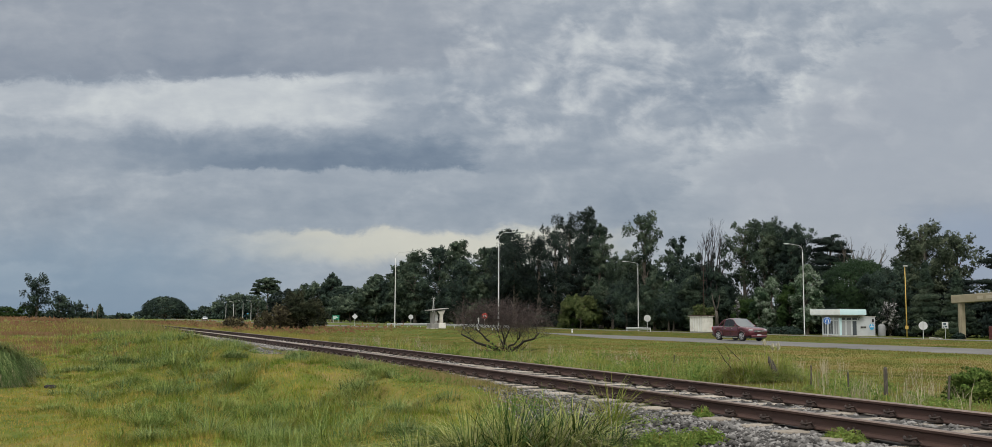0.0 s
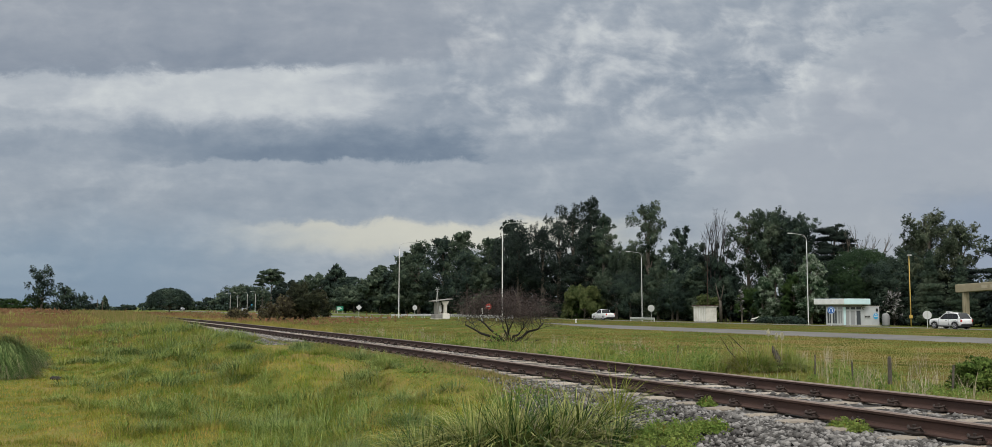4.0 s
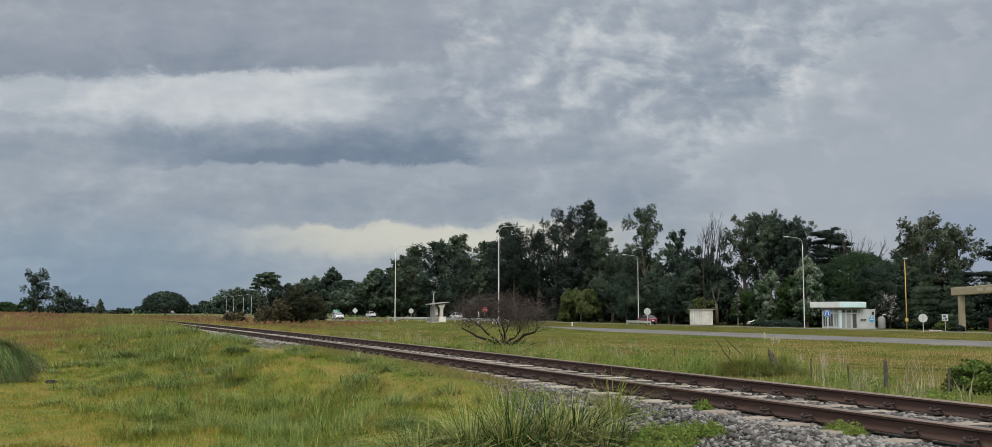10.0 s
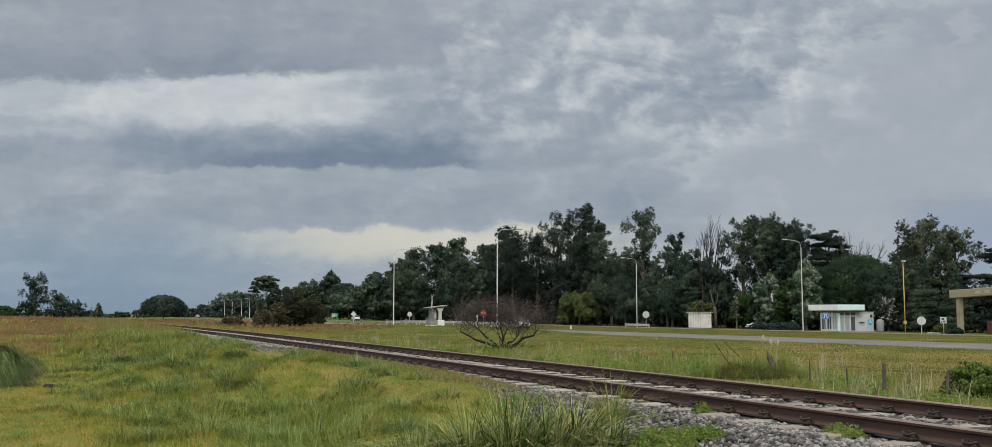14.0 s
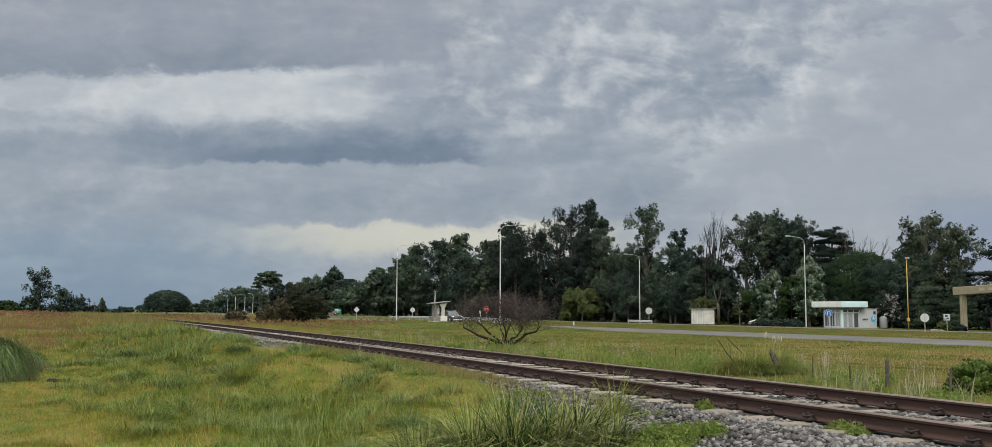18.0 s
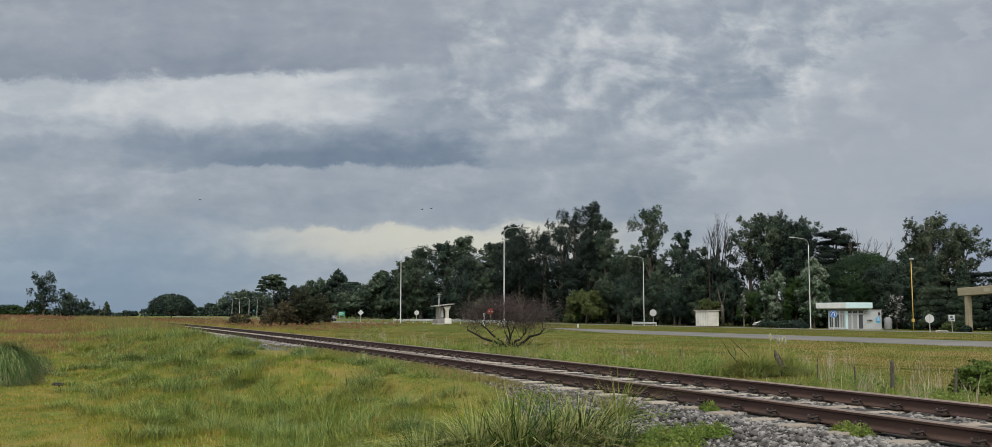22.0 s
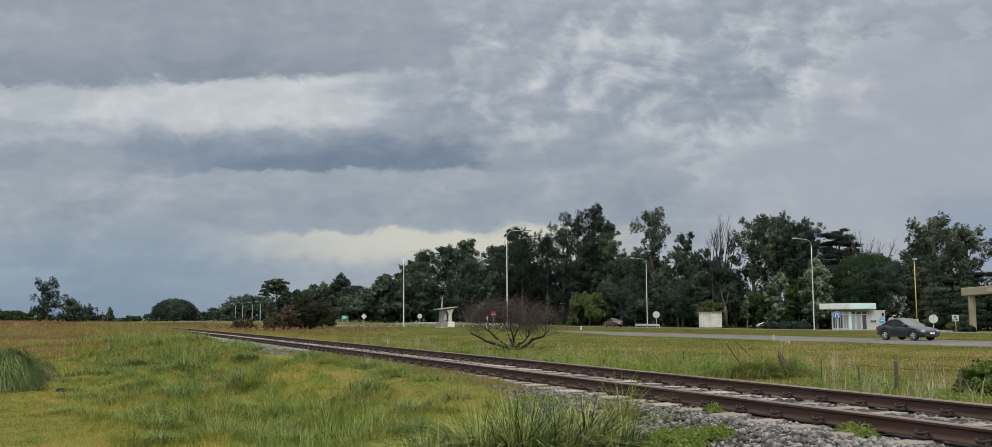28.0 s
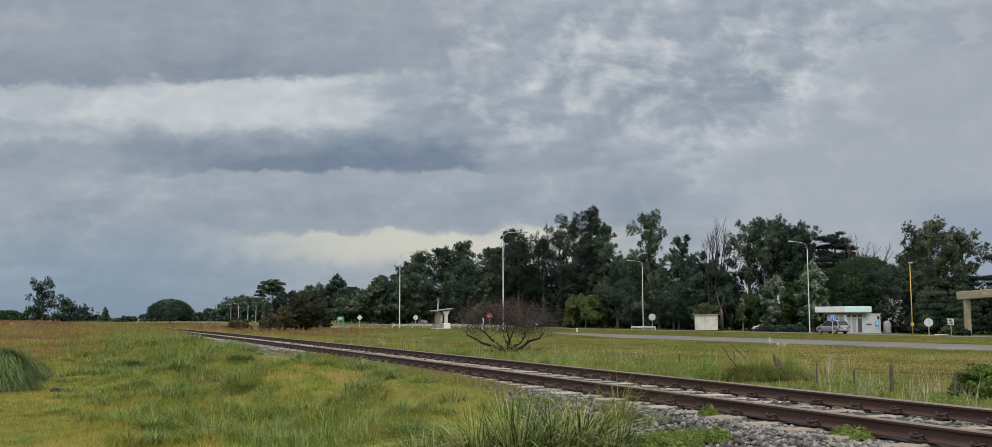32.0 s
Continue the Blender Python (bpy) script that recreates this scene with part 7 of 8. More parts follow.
# ---------------------------------------------------------------- buildings


def kiosk():
    """The small white and aqua kiosk beyond the far carriageway."""
    z0 = float(land(95, 100))
    ob = thing("kiosk", (92.0, 98.3, z0), "white roadside kiosk with aqua canopy and tall glazed doors", "kiosk")
    part("canopy", boxes((0.0, 4.45, 0.0, 5.6, 2.78, 3.52), bevel=0.03), M["aqua"], ob, "pale aqua flat canopy")
    part("canopy_face", boxes((-0.03, -0.004, 0.02, 5.58, 2.80, 3.50)), M["white"], ob, "white canopy edge")
    part("canopy_soffit", boxes((0.1, 4.35, 0.1, 5.5, 2.70, 2.777)), M["concrete"], ob)
    part("canopy_roof", boxes((0.2, 4.25, 0.2, 5.4, 3.524, 3.57)), M["dark"], ob)
    part("plinth", boxes((0.5, 7.0, 0.75, 4.0, -0.1, 0.12), bevel=0.02), M["concrete"], ob)
    part("rear_wall", boxes((0.62, 3.7, 3.75, 3.95, 0.12, 2.70)), M["shadedwhite"], ob)
    part("inner_wall", boxes((3.55, 3.7, 0.95, 3.745, 0.12, 2.70)), M["oldwhite"], ob)
    # glazed fronts: three bays a side, each a grey pane, a rail and a low top light under a lintel greyed for the
    # canopy's shade
    for k in range(4):
        y = 0.92 + 0.99 * k
        part("post", boxes((0.55, 0.70, y - 0.11, y + 0.11, 0.12, 2.42), bevel=0.012), M["shadedwhite"], ob)
        x = 0.70 + 0.97 * k
        part("post", boxes((x - (0.14 if k == 0 else 0.09), x + (0.22 if k == 0 else 0.09), 0.74, 0.80, 0.12, 2.42), bevel=0.012), M["aqua"] if k == 0 else M["shadedwhite"], ob)
    for k in range(3):
        y0, y1 = 1.035 + 0.99 * k, 1.795 + 0.99 * k
        part("rail", boxes((0.57, 0.67, y0, y1, 1.98, 2.12)), M["shadedwhite"], ob)
        # the paler panes carry their reflection as a flat grey colour
        part("pane", boxes((0.61, 0.63, y0, y1, 0.30, 1.98)), M["clearlamp"] if k == 0 else M["pane"], ob)
        part("top_light", boxes((0.61, 0.63, y0, y1, 2.12, 2.42)), M["clearlamp"], ob)
        part("kick_board", boxes((0.58, 0.66, y0, y1, 0.12, 0.30)), M["shadedwhite"], ob)
        part("glazing_bar", boxes((0.59, 0.65, (y0 + y1) / 2 - 0.03, (y0 + y1) / 2 + 0.03, 0.30, 1.98)), M["shadedwhite"], ob)
        x0, x1 = (0.925 if k == 0 else 0.795 + 0.97 * k), 1.575 + 0.97 * k
        part("rail", boxes((x0, x1, 0.745, 0.79, 1.98, 2.12)), M["shadedwhite"], ob)
        part("pane", boxes((x0, x1, 0.765, 0.78, 0.14, 1.98)), M["pane"] if k == 2 else M["clearlamp"], ob)
        part("top_light", boxes((x0, x1, 0.765, 0.78, 2.12, 2.42)), M["pane"], ob)
        part("door_edge", boxes((x1 - 0.09, x1 - 0.005, 0.75, 0.764, 0.14, 1.98)), M["shadedwhite"], ob)
    part("lintel", boxes((0.55, 0.70, 0.74, 4.0, 2.425, 2.70), (0.705, 3.7, 0.74, 0.86, 2.425, 2.70)), M["old_shaded_concrete"], ob, "lintel under the canopy, its shade put in as dull grey")
    # the white block beside it
    part("side_block", boxes((3.75, 6.75, 0.85, 3.9, 0.12, 2.52), bevel=0.02), M["shadedwhite"], ob, "plain white rendered block")
    part("side_block_coping", boxes((3.70, 6.8, 0.80, 3.95, 2.524, 2.60)), M["oldwhite"], ob)
    em = part("round_emblem", disc(bmesh.new(), (6.1, 0.83, 1.25), 0.40, 0.03), M["skyblue"], ob, "light blue round emblem")
    part("emblem_band", boxes((5.80, 6.40, 0.79, 0.812, 1.18, 1.30)), M["white"], em)
    part("emblem_mark", disc(bmesh.new(), (6.1, 0.806, 1.48), 0.10, 0.012), M["white"], em)
    part("meter_box", boxes((6.15, 6.45, 0.74, 0.846, 1.85, 2.25), bevel=0.01), M["dark"], ob)
    part("hatch", boxes((4.15, 5.10, 0.78, 0.846, 1.0, 1.36), bevel=0.01), M["lampgrey"], ob)
    for k in range(4):
        part("hatch_bar", boxes((4.20 + 0.23 * k, 4.37 + 0.23 * k, 0.76, 0.776, 1.08, 1.28)), M["dark"], ob)
    bm = bmesh.new()
    tube(bm, [(4.0 + 0.16 * math.cos(a), 0.80, 2.28 + 0.16 * math.sin(a)) for a in (0.5 + 0.6 * i for i in range(8))], 0.035, 6)
    part("scroll_mark", bm, M["dark"], ob)
    # grey water tank standing beside it
    tank = thing("water_tank", (98.9, 98.2, z0), "pale grey round water tank with a lid beside the kiosk", "water tank")
    bm = bmesh.new()
    tube(bm, [(0, 0, 0), (0, 0, 0.1), (0, 0, 1.35), (0, 0, 1.55)], [0.46, 0.48, 0.48, 0.36], 18)
    part("shell", bm, M["tank"], tank, smooth=True)
    part("lid", disc(bmesh.new(), (0, 0, 1.60), 0.25, 0.08, "z", 16), M["lampgrey"], tank)
    part("pipe", tube(bmesh.new(), [(0.1, -0.1, 1.6), (0.1, -0.1, 1.85), (0.6, -0.2, 1.9)], 0.05, 7), M["oldwhite"], tank)


def cabin():
    z0 = float(land(92, 128))
    ob = thing("white_cabin", (92.0, 128.2, z0), "small white windowless cabin with a flat rusty roof", "cabin")
    part("body", boxes((0, 2.0, 0, 3.4, 0.12, 2.50), bevel=0.03), M["oldwhite"], ob)
    part("roof", boxes((-0.2, 2.2, -0.2, 3.6, 2.504, 2.58), bevel=0.02), M["oldwhite"], ob)
    part("roof_sheet", boxes((-0.22, 2.22, -0.22, 3.62, 2.584, 2.70), bevel=0.02), M["rust"], ob, "rusty roof sheet")
    part("plinth", boxes((-0.05, 2.05, -0.05, 3.45, -0.1, 0.116)), M["rust"], ob)
    for k in range(5):
        y = 0.35 + 0.66 * k
        part("wall_batten", boxes((-0.035, -0.004, y, y + 0.07, 0.14, 2.48)), M["white"], ob)


def gateway():
    z0 = float(land(93, 80))
    ob = thing("gateway", (93.0, 80.6, z0), "sandy rendered gateway with a deep lintel and weathered lettering", "gateway")
    part("pillar", boxes((-0.3, 0.3, -0.42, 0.10, -0.1, 4.11), bevel=0.04), M["ochre"], ob)
    part("pillar", boxes((-0.35, 0.35, -14.4, -13.6, -0.1, 4.72), bevel=0.04), M["ochre"], ob)
    part("pillar_pilaster", boxes((-0.38, -0.304, -0.30, -0.05, -0.1, 4.05), bevel=0.02), M["ochre"], ob)
    bm = bmesh.new()
    rise = Matrix.Translation((0, 0.2, 4.10)) @ Matrix.Rotation(radians(-2.6), 4, "X")
    box(bm, -0.55, 0.55, -15.1, 0.55, 0.0, 0.90, bevel=0.05, m=rise)
    lintel = part("lintel", bm, M["ochre"], ob, "deep sandy lintel rising slightly")
    for k in range(7):
        y = -3.0 - 1.15 * k
        bm = bmesh.new()
        box(bm, -0.575, -0.555, y - 0.75, y, 0.27, 0.63, m=rise)
        part("lettering_bar", bm, M["faded"], lintel)
    ob = thing("red_box", (97.5, 80.0, float(land(97.5, 80))), "dull red cabinet in the shade behind the gateway", "cabinet")
    part("body", boxes((-0.5, 0.5, -0.3, 0.3, 0, 1.5), bevel=0.03), surface("dull_red", [(0.06, 0.014, 0.014), (0.10, 0.022, 0.02)], 2, 0.7), ob)
    part("door", boxes((-0.42, 0.42, -0.33, -0.304, 0.1, 1.4), bevel=0.01), surface("dull_red_door", [(0.07, 0.016, 0.014), (0.11, 0.026, 0.022)], 2, 0.7), ob)
    ob = thing("planter_kerb", (90.5, 80.5, float(land(90.5, 80.5))), "low pale kerb round a planting bed", "kerb")
    part("kerb", boxes((-0.3, 0.3, 0.6, 2.1, -0.1, 0.16), bevel=0.03), M["oldwhite"], ob)
    tree("clipped_bush", 91.2, 81.4, 1.35, 0.95, "round", M["leaf_willow"], "round yellowish clipped bush by the gateway", 801, 2600, 0.15, 0.0)
    tree("clipped_bush", 91.4, 79.6, 0.85, 0.7, "round", M["leaf_dark"], "low dark clipped bush by the gateway", 802, 1100, 0.16, 0.0)


def shelter():
    z0 = float(land(43.2, 116.3))
    ob = thing("bus_shelter", (43.2, 116.3, z0), "small concrete bus shelter with a tilted roof", "bus shelter")
    part("plinth", boxes((-1.0, 1.0, -0.95, 0.95, -0.3, 0.10), bevel=0.02), M["concrete"], ob)
    part("bench", boxes((-0.95, -0.02, -0.9, 0.9, 0.104, 0.62), bevel=0.03), M["old_shaded_concrete"], ob)
    part("front_block", boxes((0.02, 0.92, -0.9, 0.1, 0.104, 0.72), bevel=0.03), M["oldwhite"], ob)
    bm = bmesh.new()
    prof = [(0.22, 0.724), (0.66, 0.724), (0.66, 1.7), (0.95, 2.30), (-0.05, 2.20), (0.25, 1.7)]
    ring = [[bm.verts.new((x, y, z)) for x, z in prof] for y in (-0.65, -0.42)]
    for k in range(len(prof)):
        bm.faces.new((ring[0][k], ring[0][(k + 1) % 6], ring[1][(k + 1) % 6], ring[1][k]))
    bm.faces.new(ring[0])
    bm.faces.new(ring[1][::-1])
    part("pillar", bm, M["concrete"], ob)
    # darker than the pillar: the shade inside is put into its colour
    part("rear_wall", boxes((-0.62, -0.50, -0.65, 0.65, 0.624, 2.12), bevel=0.01), M["old_shaded_concrete"], ob)
    part("poster", boxes((-0.15, 0.20, 0.05, 0.08, 0.95, 1.75)), M["white"], ob)
    part("side_wall", boxes((-0.49, 0.3, 0.55, 0.65, 0.624, 2.12)), M["oldwhite"], ob)
    bm = bmesh.new()
    box(bm, -1.25, 1.35, -0.9, 0.9, -0.06, 0.06, bevel=0.02, m=Matrix.Translation((0, 0, 2.38)) @ Matrix.Rotation(radians(-6.5), 4, "Y"))
    part("roof", bm, M["old_shaded_concrete"], ob, "tilted concrete roof slab")
    ob = thing("pump_mast", (78.0, 212.0, float(land(78, 212))), "thin steel mast with a small wind wheel", "mast")
    bm = bmesh.new()
    tube(bm, [(-0.5, 0, 0), (0, 0, 6.2)], [0.07, 0.04], 6)
    tube(bm, [(0.5, 0, 0), (0, 0, 6.2)], [0.07, 0.04], 6)
    tube(bm, [(0, 0.4, 0), (0, 0, 6.2)], [0.07, 0.04], 6)
    part("tripod", bm, M["lampgrey"], ob)
    bm = bmesh.new()
    for k in range(6):
        a = k * math.pi / 3
        tube(bm, [(0, -0.1, 6.2), (0.55 * math.cos(a), -0.1, 6.2 + 0.55 * math.sin(a))], [0.02, 0.04], 4)
    part("wind_wheel", bm, M["lampgrey"], ob)
    # an unidentified white shape; its frame and wheel are made up
    ob = thing("white_shape", (92.0, 116.3, float(land(92, 116.3))), "small unidentified white slanted shape behind the hedge", "trailer")
    bm = bmesh.new()
    tube(bm, [(-0.5, 0.2, 0.68), (-0.1, 0.05, 0.74), (0.25, -0.1, 0.86), (0.5, -0.2, 1.05)], [0.06, 0.11, 0.08, 0.03], 8)
    part("slanted_body", bm, M["oldwhite"], ob)
    part("frame", boxes((-0.8, 0.7, -0.1, 0.1, 0.42, 0.56)), M["lampgrey"], ob)
    part("wheel", disc(bmesh.new(), (-0.1, -0.15, 0.28), 0.28, 0.14), M["tyre"], ob)


def field_litter():
    ob = thing("dark_stone", (-0.15, 23.6, float(land(-0.15, 23.6)) + 0.03), "small dark stone lying in the meadow grass", "stone")
    bm = bmesh.new()
    bmesh.ops.create_icosphere(bm, subdivisions=2, radius=0.085)
    rnd = random.Random(5)
    for v in bm.verts:
        v.co = Vector((v.co.x * 1.5, v.co.y, v.co.z * 0.7)) * rnd.uniform(0.85, 1.15)
    part("stone", bm, M["deadbark"], ob)
    ob = thing("far_white_building", (17.0, 700.0, float(land(17, 700))), "far small white building catching the light", "building")
    part("walls", boxes((-1.5, 1.5, -2, 2, 0, 3.4), bevel=0.03), M["white"], ob)
    part("roof", boxes((-1.7, 1.7, -2.2, 2.2, 3.404, 3.6), bevel=0.03), M["concrete"], ob)


# ---------------------------------------------------------------- vehicles


def smooth_list(pairs, v):
    xs, ys = zip(*pairs)
    return float(np.interp(v, xs, ys))


CARS = {
    # length, width, wheel radius, wheel places, top line of the lower body, cabin (rear foot, rear of roof, front of roof, foot of windscreen), where the side glass begins, roof height
    "pickup": dict(L=5.3, W=1.88, R=0.385, axles=(-1.62, 1.56), top=[(-2.65, 1.00), (-2.6, 1.14), (-0.75, 1.16), (1.1, 1.15), (1.8, 1.12), (2.3, 1.04), (2.52, 0.94), (2.62, 0.80), (2.65, 0.62)], cab=(-1.04, -0.82, 0.26, 1.18), glass=-0.86, roof=1.80, bed=True),
    "suv": dict(L=4.3, W=1.8, R=0.345, axles=(-1.32, 1.33), top=[(-2.15, 0.88), (-2.08, 1.02), (0.9, 1.05), (1.6, 1.02), (1.92, 0.96), (2.08, 0.85), (2.14, 0.70), (2.15, 0.54)], cab=(-2.04, -1.62, 0.06, 0.92), glass=-1.72, roof=1.66, bed=False),
    "hatch": dict(L=3.98, W=1.68, R=0.30, axles=(-1.22, 1.24), top=[(-1.99, 0.78), (-1.93, 0.96), (0.0, 0.97), (0.9, 0.95), (1.4, 0.88), (1.72, 0.77), (1.9, 0.63), (1.99, 0.46)], cab=(-1.90, -1.10, 0.10, 1.28), glass=-1.42, roof=1.48, bed=False),
    "sedan": dict(L=4.2, W=1.66, R=0.30, axles=(-1.25, 1.25), top=[(-2.1, 0.72), (-2.03, 0.90), (-1.9, 0.96), (-1.3, 0.97), (0.8, 0.92), (1.4, 0.86), (1.82, 0.75), (2.02, 0.62), (2.1, 0.46)], cab=(-1.66, -0.92, 0.02, 0.96), glass=-1.18, roof=1.44, bed=False),
    "minivan": dict(L=4.2, W=1.72, R=0.31, axles=(-1.28, 1.30), top=[(-2.1, 0.80), (-2.02, 0.98), (0.9, 0.98), (1.5, 0.90), (1.85, 0.77), (2.03, 0.62), (2.1, 0.46)], cab=(-2.0, -1.62, 0.25, 1.38), glass=-1.72, roof=1.60, bed=False),
}


def vehicle(shape, paint, label, lights=True, rack=False, name="car", lettered=False):
    """A car that drives towards its own +y, standing on z = 0."""
    k = 0.95
    c = dict(CARS[shape])
    c.update(L=c["L"] * k, axles=tuple(a * k for a in c["axles"]), top=[(a * k, z) for a, z in c["top"]], cab=tuple(a * k for a in c["cab"]), glass=c["glass"] * k)
    L, W, R = c["L"], c["W"], c["R"]
    ob = thing(name, (0, 0, -50), label, "pickup truck" if shape == "pickup" else "car", "cars on the highway")
    spin = []
    # lower body: rings across, with the wheel openings cut into the sides
    ys = sorted(set([-L / 2, -L / 2 + 0.06, -L / 2 + 0.2, L / 2 - 0.06, L / 2 - 0.2, L / 2 - 0.45] + [round(-L / 2 + 0.3 + k * (L - 0.6) / 22, 3) for k in range(23)]
                    + [a + R * 1.14 * s for a in c["axles"] for s in (-1.0, -0.985, -0.9, -0.7, -0.4, 0, 0.4, 0.7, 0.9, 0.985, 1.0)]))
    rings = []
    bm = bmesh.new()
    for y in ys:
        top = smooth_list(c["top"], y)
        end = min(1.0, (L / 2 - abs(y)) / 0.5)
        w = W / 2 * (0.80 + 0.20 * math.sqrt(max(0.0, 1 - (1 - end) ** 2)))
        low = {"pickup": 0.36, "suv": 0.31}.get(shape, 0.24) + (0.10 * (1 - end))
        for a in c["axles"]:
            q = R * 1.14
            if abs(y - a) <= q:
                low = max(low, R + math.sqrt(max(0, q * q - (y - a) ** 2)) * 0.96)
        low = min(low, top - 0.12)
        tall = top - low
        half = [(0.0, low), (w * 0.90, low), (w * 0.955, low + 0.12 * tall), (w * 0.99, low + 0.42 * tall), (w, low + 0.62 * tall), (w * 0.965, low + 0.86 * tall), (w * 0.90, top - 0.005), (w * 0.5, top + 0.02), (0, top + 0.03)]
        ring = [bm.verts.new((x, y, z)) for x, z in half] + [bm.verts.new((-x, y, z)) for x, z in half[-2:0:-1]]
        rings.append(ring)
    n = len(rings[0])
    for a, b in zip(rings, rings[1:]):
        for k in range(n):
            bm.faces.new((a[k], a[(k + 1) % n], b[(k + 1) % n], b[k]))
    bm.faces.new(rings[0])
    bm.faces.new(rings[-1][::-1])
    body = part("body", bm, paint, ob, smooth=True)
    part("underbody", boxes((-W / 2 + 0.16, W / 2 - 0.16, -L / 2 + 0.25, L / 2 - 0.25, 0.22, 0.62)), M["dark"], ob)
    # cabin: one rounded shell, glazed at the sides, in front and behind, with a painted roof and pillars
    b0, r0, r1, b1 = c["cab"]
    roof = c["roof"]
    zb = min(smooth_list(c["top"], b0 + 0.1), smooth_list(c["top"], b1 - 0.25)) - 0.03
    wb, wr = W / 2 * 0.93, W / 2 * 0.73

    def shell(y):
        """Half a ring of the cabin: foot of the side glass, its top, the roof's edge and its crown."""
        if y > r1:
            f = (b1 - y) / (b1 - r1)
            top = zb + (roof - 0.03 - zb) * (f * 1.06 - 0.06 * f * f)
        elif y < r0:
            f = (y - b0) / (r0 - b0)
            top = zb + (roof - 0.05 - zb) * (1.22 * f - 0.22 * f * f)
        else:
            f = (y - r0) / (r1 - r0)
            top = roof - 0.05 + 0.02 * f + 0.05 * math.sin(math.pi * f)
        zs = max(zb + 0.004, top - 0.10 * min(1.0, (top - zb) / 0.3))
        ws = wb + (wr - wb) * (zs - zb) / (roof - zb)
        foot = wb * (1 - 0.22 * max(0.0, (y - b1 + 0.35) / 0.35) ** 2)
        ws = min(ws, foot)
        return [Vector((foot, y, zb)), Vector((ws, y, zs)), Vector((ws * 0.84, y, top - 0.012)), Vector((0, y, top + 0.012))]

    def panel(y0, y1, n, cut, centre, mirror=True):
        """The shell from y0 to y1 between two places of its ring."""
        bm = bmesh.new()
        for side in (1, -1) if mirror else (1,):
            rows = [[bm.verts.new((p.x * side, p.y, p.z)) for p in shell(y0 + (y1 - y0) * q / n)[cut:centre]] for q in range(n + 1)]
            for a, b in zip(rows, rows[1:]):
                for q in range(len(a) - 1):
                    bm.faces.new((a[q], a[q + 1], b[q + 1], b[q]))
        bmesh.ops.remove_doubles(bm, verts=bm.verts, dist=0.001)
        return bm

    part("glazing", panel(c["glass"], b1 - 0.04, 16, 0, 2), M["glass"], ob, "dark tinted side glass")
    part("rear_quarter", panel(b0 + 0.01, c["glass"], 4, 0, 2), paint, ob, smooth=True)
    part("windscreen", panel(r1, b1 - 0.01, 8, 1, 4), M["screen"], ob, "windscreen, its grey tint standing in for reflected sky", smooth=True)
    part("rear_window", panel(b0 + 0.01, r0, 6, 1, 4), M["glass"], ob, "dark rear window", smooth=True)
    part("roof", panel(r0, r1, 10, 1, 4), paint, ob, smooth=True)
    mids = (0.34, 0.66) if shape in ("suv", "minivan") else (0.46,)
    for side in (-1, 1):
        for y0, y1, t in ((r1 - 0.02, b1 - 0.02, 0.030), (r0 + 0.02, b0 + 0.02, 0.045), (r0, r1, 0.022)):
            bm = bmesh.new()
            line = [shell(y0 + (y1 - y0) * q / 7)[1] for q in range(8)]
            tube(bm, [(p.x * side, p.y, p.z) for p in line], t, 6)
            part("window_pillar" if t > 0.025 else "roof_gutter", bm, paint if t > 0.025 else M["dark"], ob, smooth=True)
        for f in mids:
            y = c["glass"] + (r1 + 0.25 - c["glass"]) * f
            p = shell(y)
            bm = bmesh.new()
            tube(bm, [(side * (p[0].x + 0.002), y, zb), (side * (p[1].x + 0.002), y, p[1].z)], 0.028, 6)
            part("window_pillar", bm, M["dark"], ob)
        part("belt_trim", boxes((side * wb - 0.012, side * wb + 0.016, c["glass"], b1 - 0.2, zb - 0.012, zb + 0.016)), M["chrome"] if shape == "pickup" else M["dark"], ob)
        # dark lips of the wheel openings
        for a in c["axles"]:
            bm = bmesh.new()
            q = R * 1.16
            tube(bm, [(side * W / 2 * 0.985, a + q * math.cos(t), R + q * math.sin(t) * 0.97) for t in (0.12 + (math.pi - 0.24) * i / 12 for i in range(13))], 0.035 if shape in ("suv", "pickup") else 0.018, 6)
            part("wheel_arch", bm, M["dark"] if shape in ("suv",) else paint, ob)
        bm = bmesh.new()
        box(bm, side * (wb + 0.10) - 0.10, side * (wb + 0.10) + 0.10, b1 - 0.42, b1 - 0.32, zb + 0.02, zb + 0.16, bevel=0.03)
        part("mirror", bm, paint, ob)
        # door joints and handles
        for k, f in enumerate((0.08, 0.5, 0.93) if shape != "pickup" else (0.02, 0.5, 0.95)):
            y = b0 + (b1 - b0) * f
            part("door_joint", boxes((side * W / 2 * 0.992 - 0.012, side * W / 2 * 0.992 + 0.012, y - 0.008, y + 0.008, 0.42, zb - 0.02)), M["dark"], ob)
        for f in (0.14, 0.56):
            y = b0 + (b1 - b0) * f
            part("door_handle", boxes((side * W / 2 - 0.02, side * W / 2 + 0.02, y, y + 0.18, zb - 0.16, zb - 0.12)), M["chrome"] if shape in ("pickup", "suv") else paint, ob)
        part("sill", boxes((side * W / 2 * 0.985 - 0.03, side * W / 2 * 0.985 + 0.02, c["axles"][0] + R * 1.3, c["axles"][1] - R * 1.3, 0.22, 0.32)), M["dark"] if shape != "pickup" else M["chrome"], ob)
        # lamps
        yf = L / 2
        zf = smooth_list(c["top"], yf - 0.2)
        bm = bmesh.new()
        box(bm, min(side * W * 0.28, side * W * 0.468), max(side * W * 0.28, side * W * 0.468), yf - 0.34, yf - 0.06, zf - 0.17, zf - 0.045, bevel=0.04)
        part("headlight", bm, M["headlamp"] if lights else M["clearlamp"], ob)
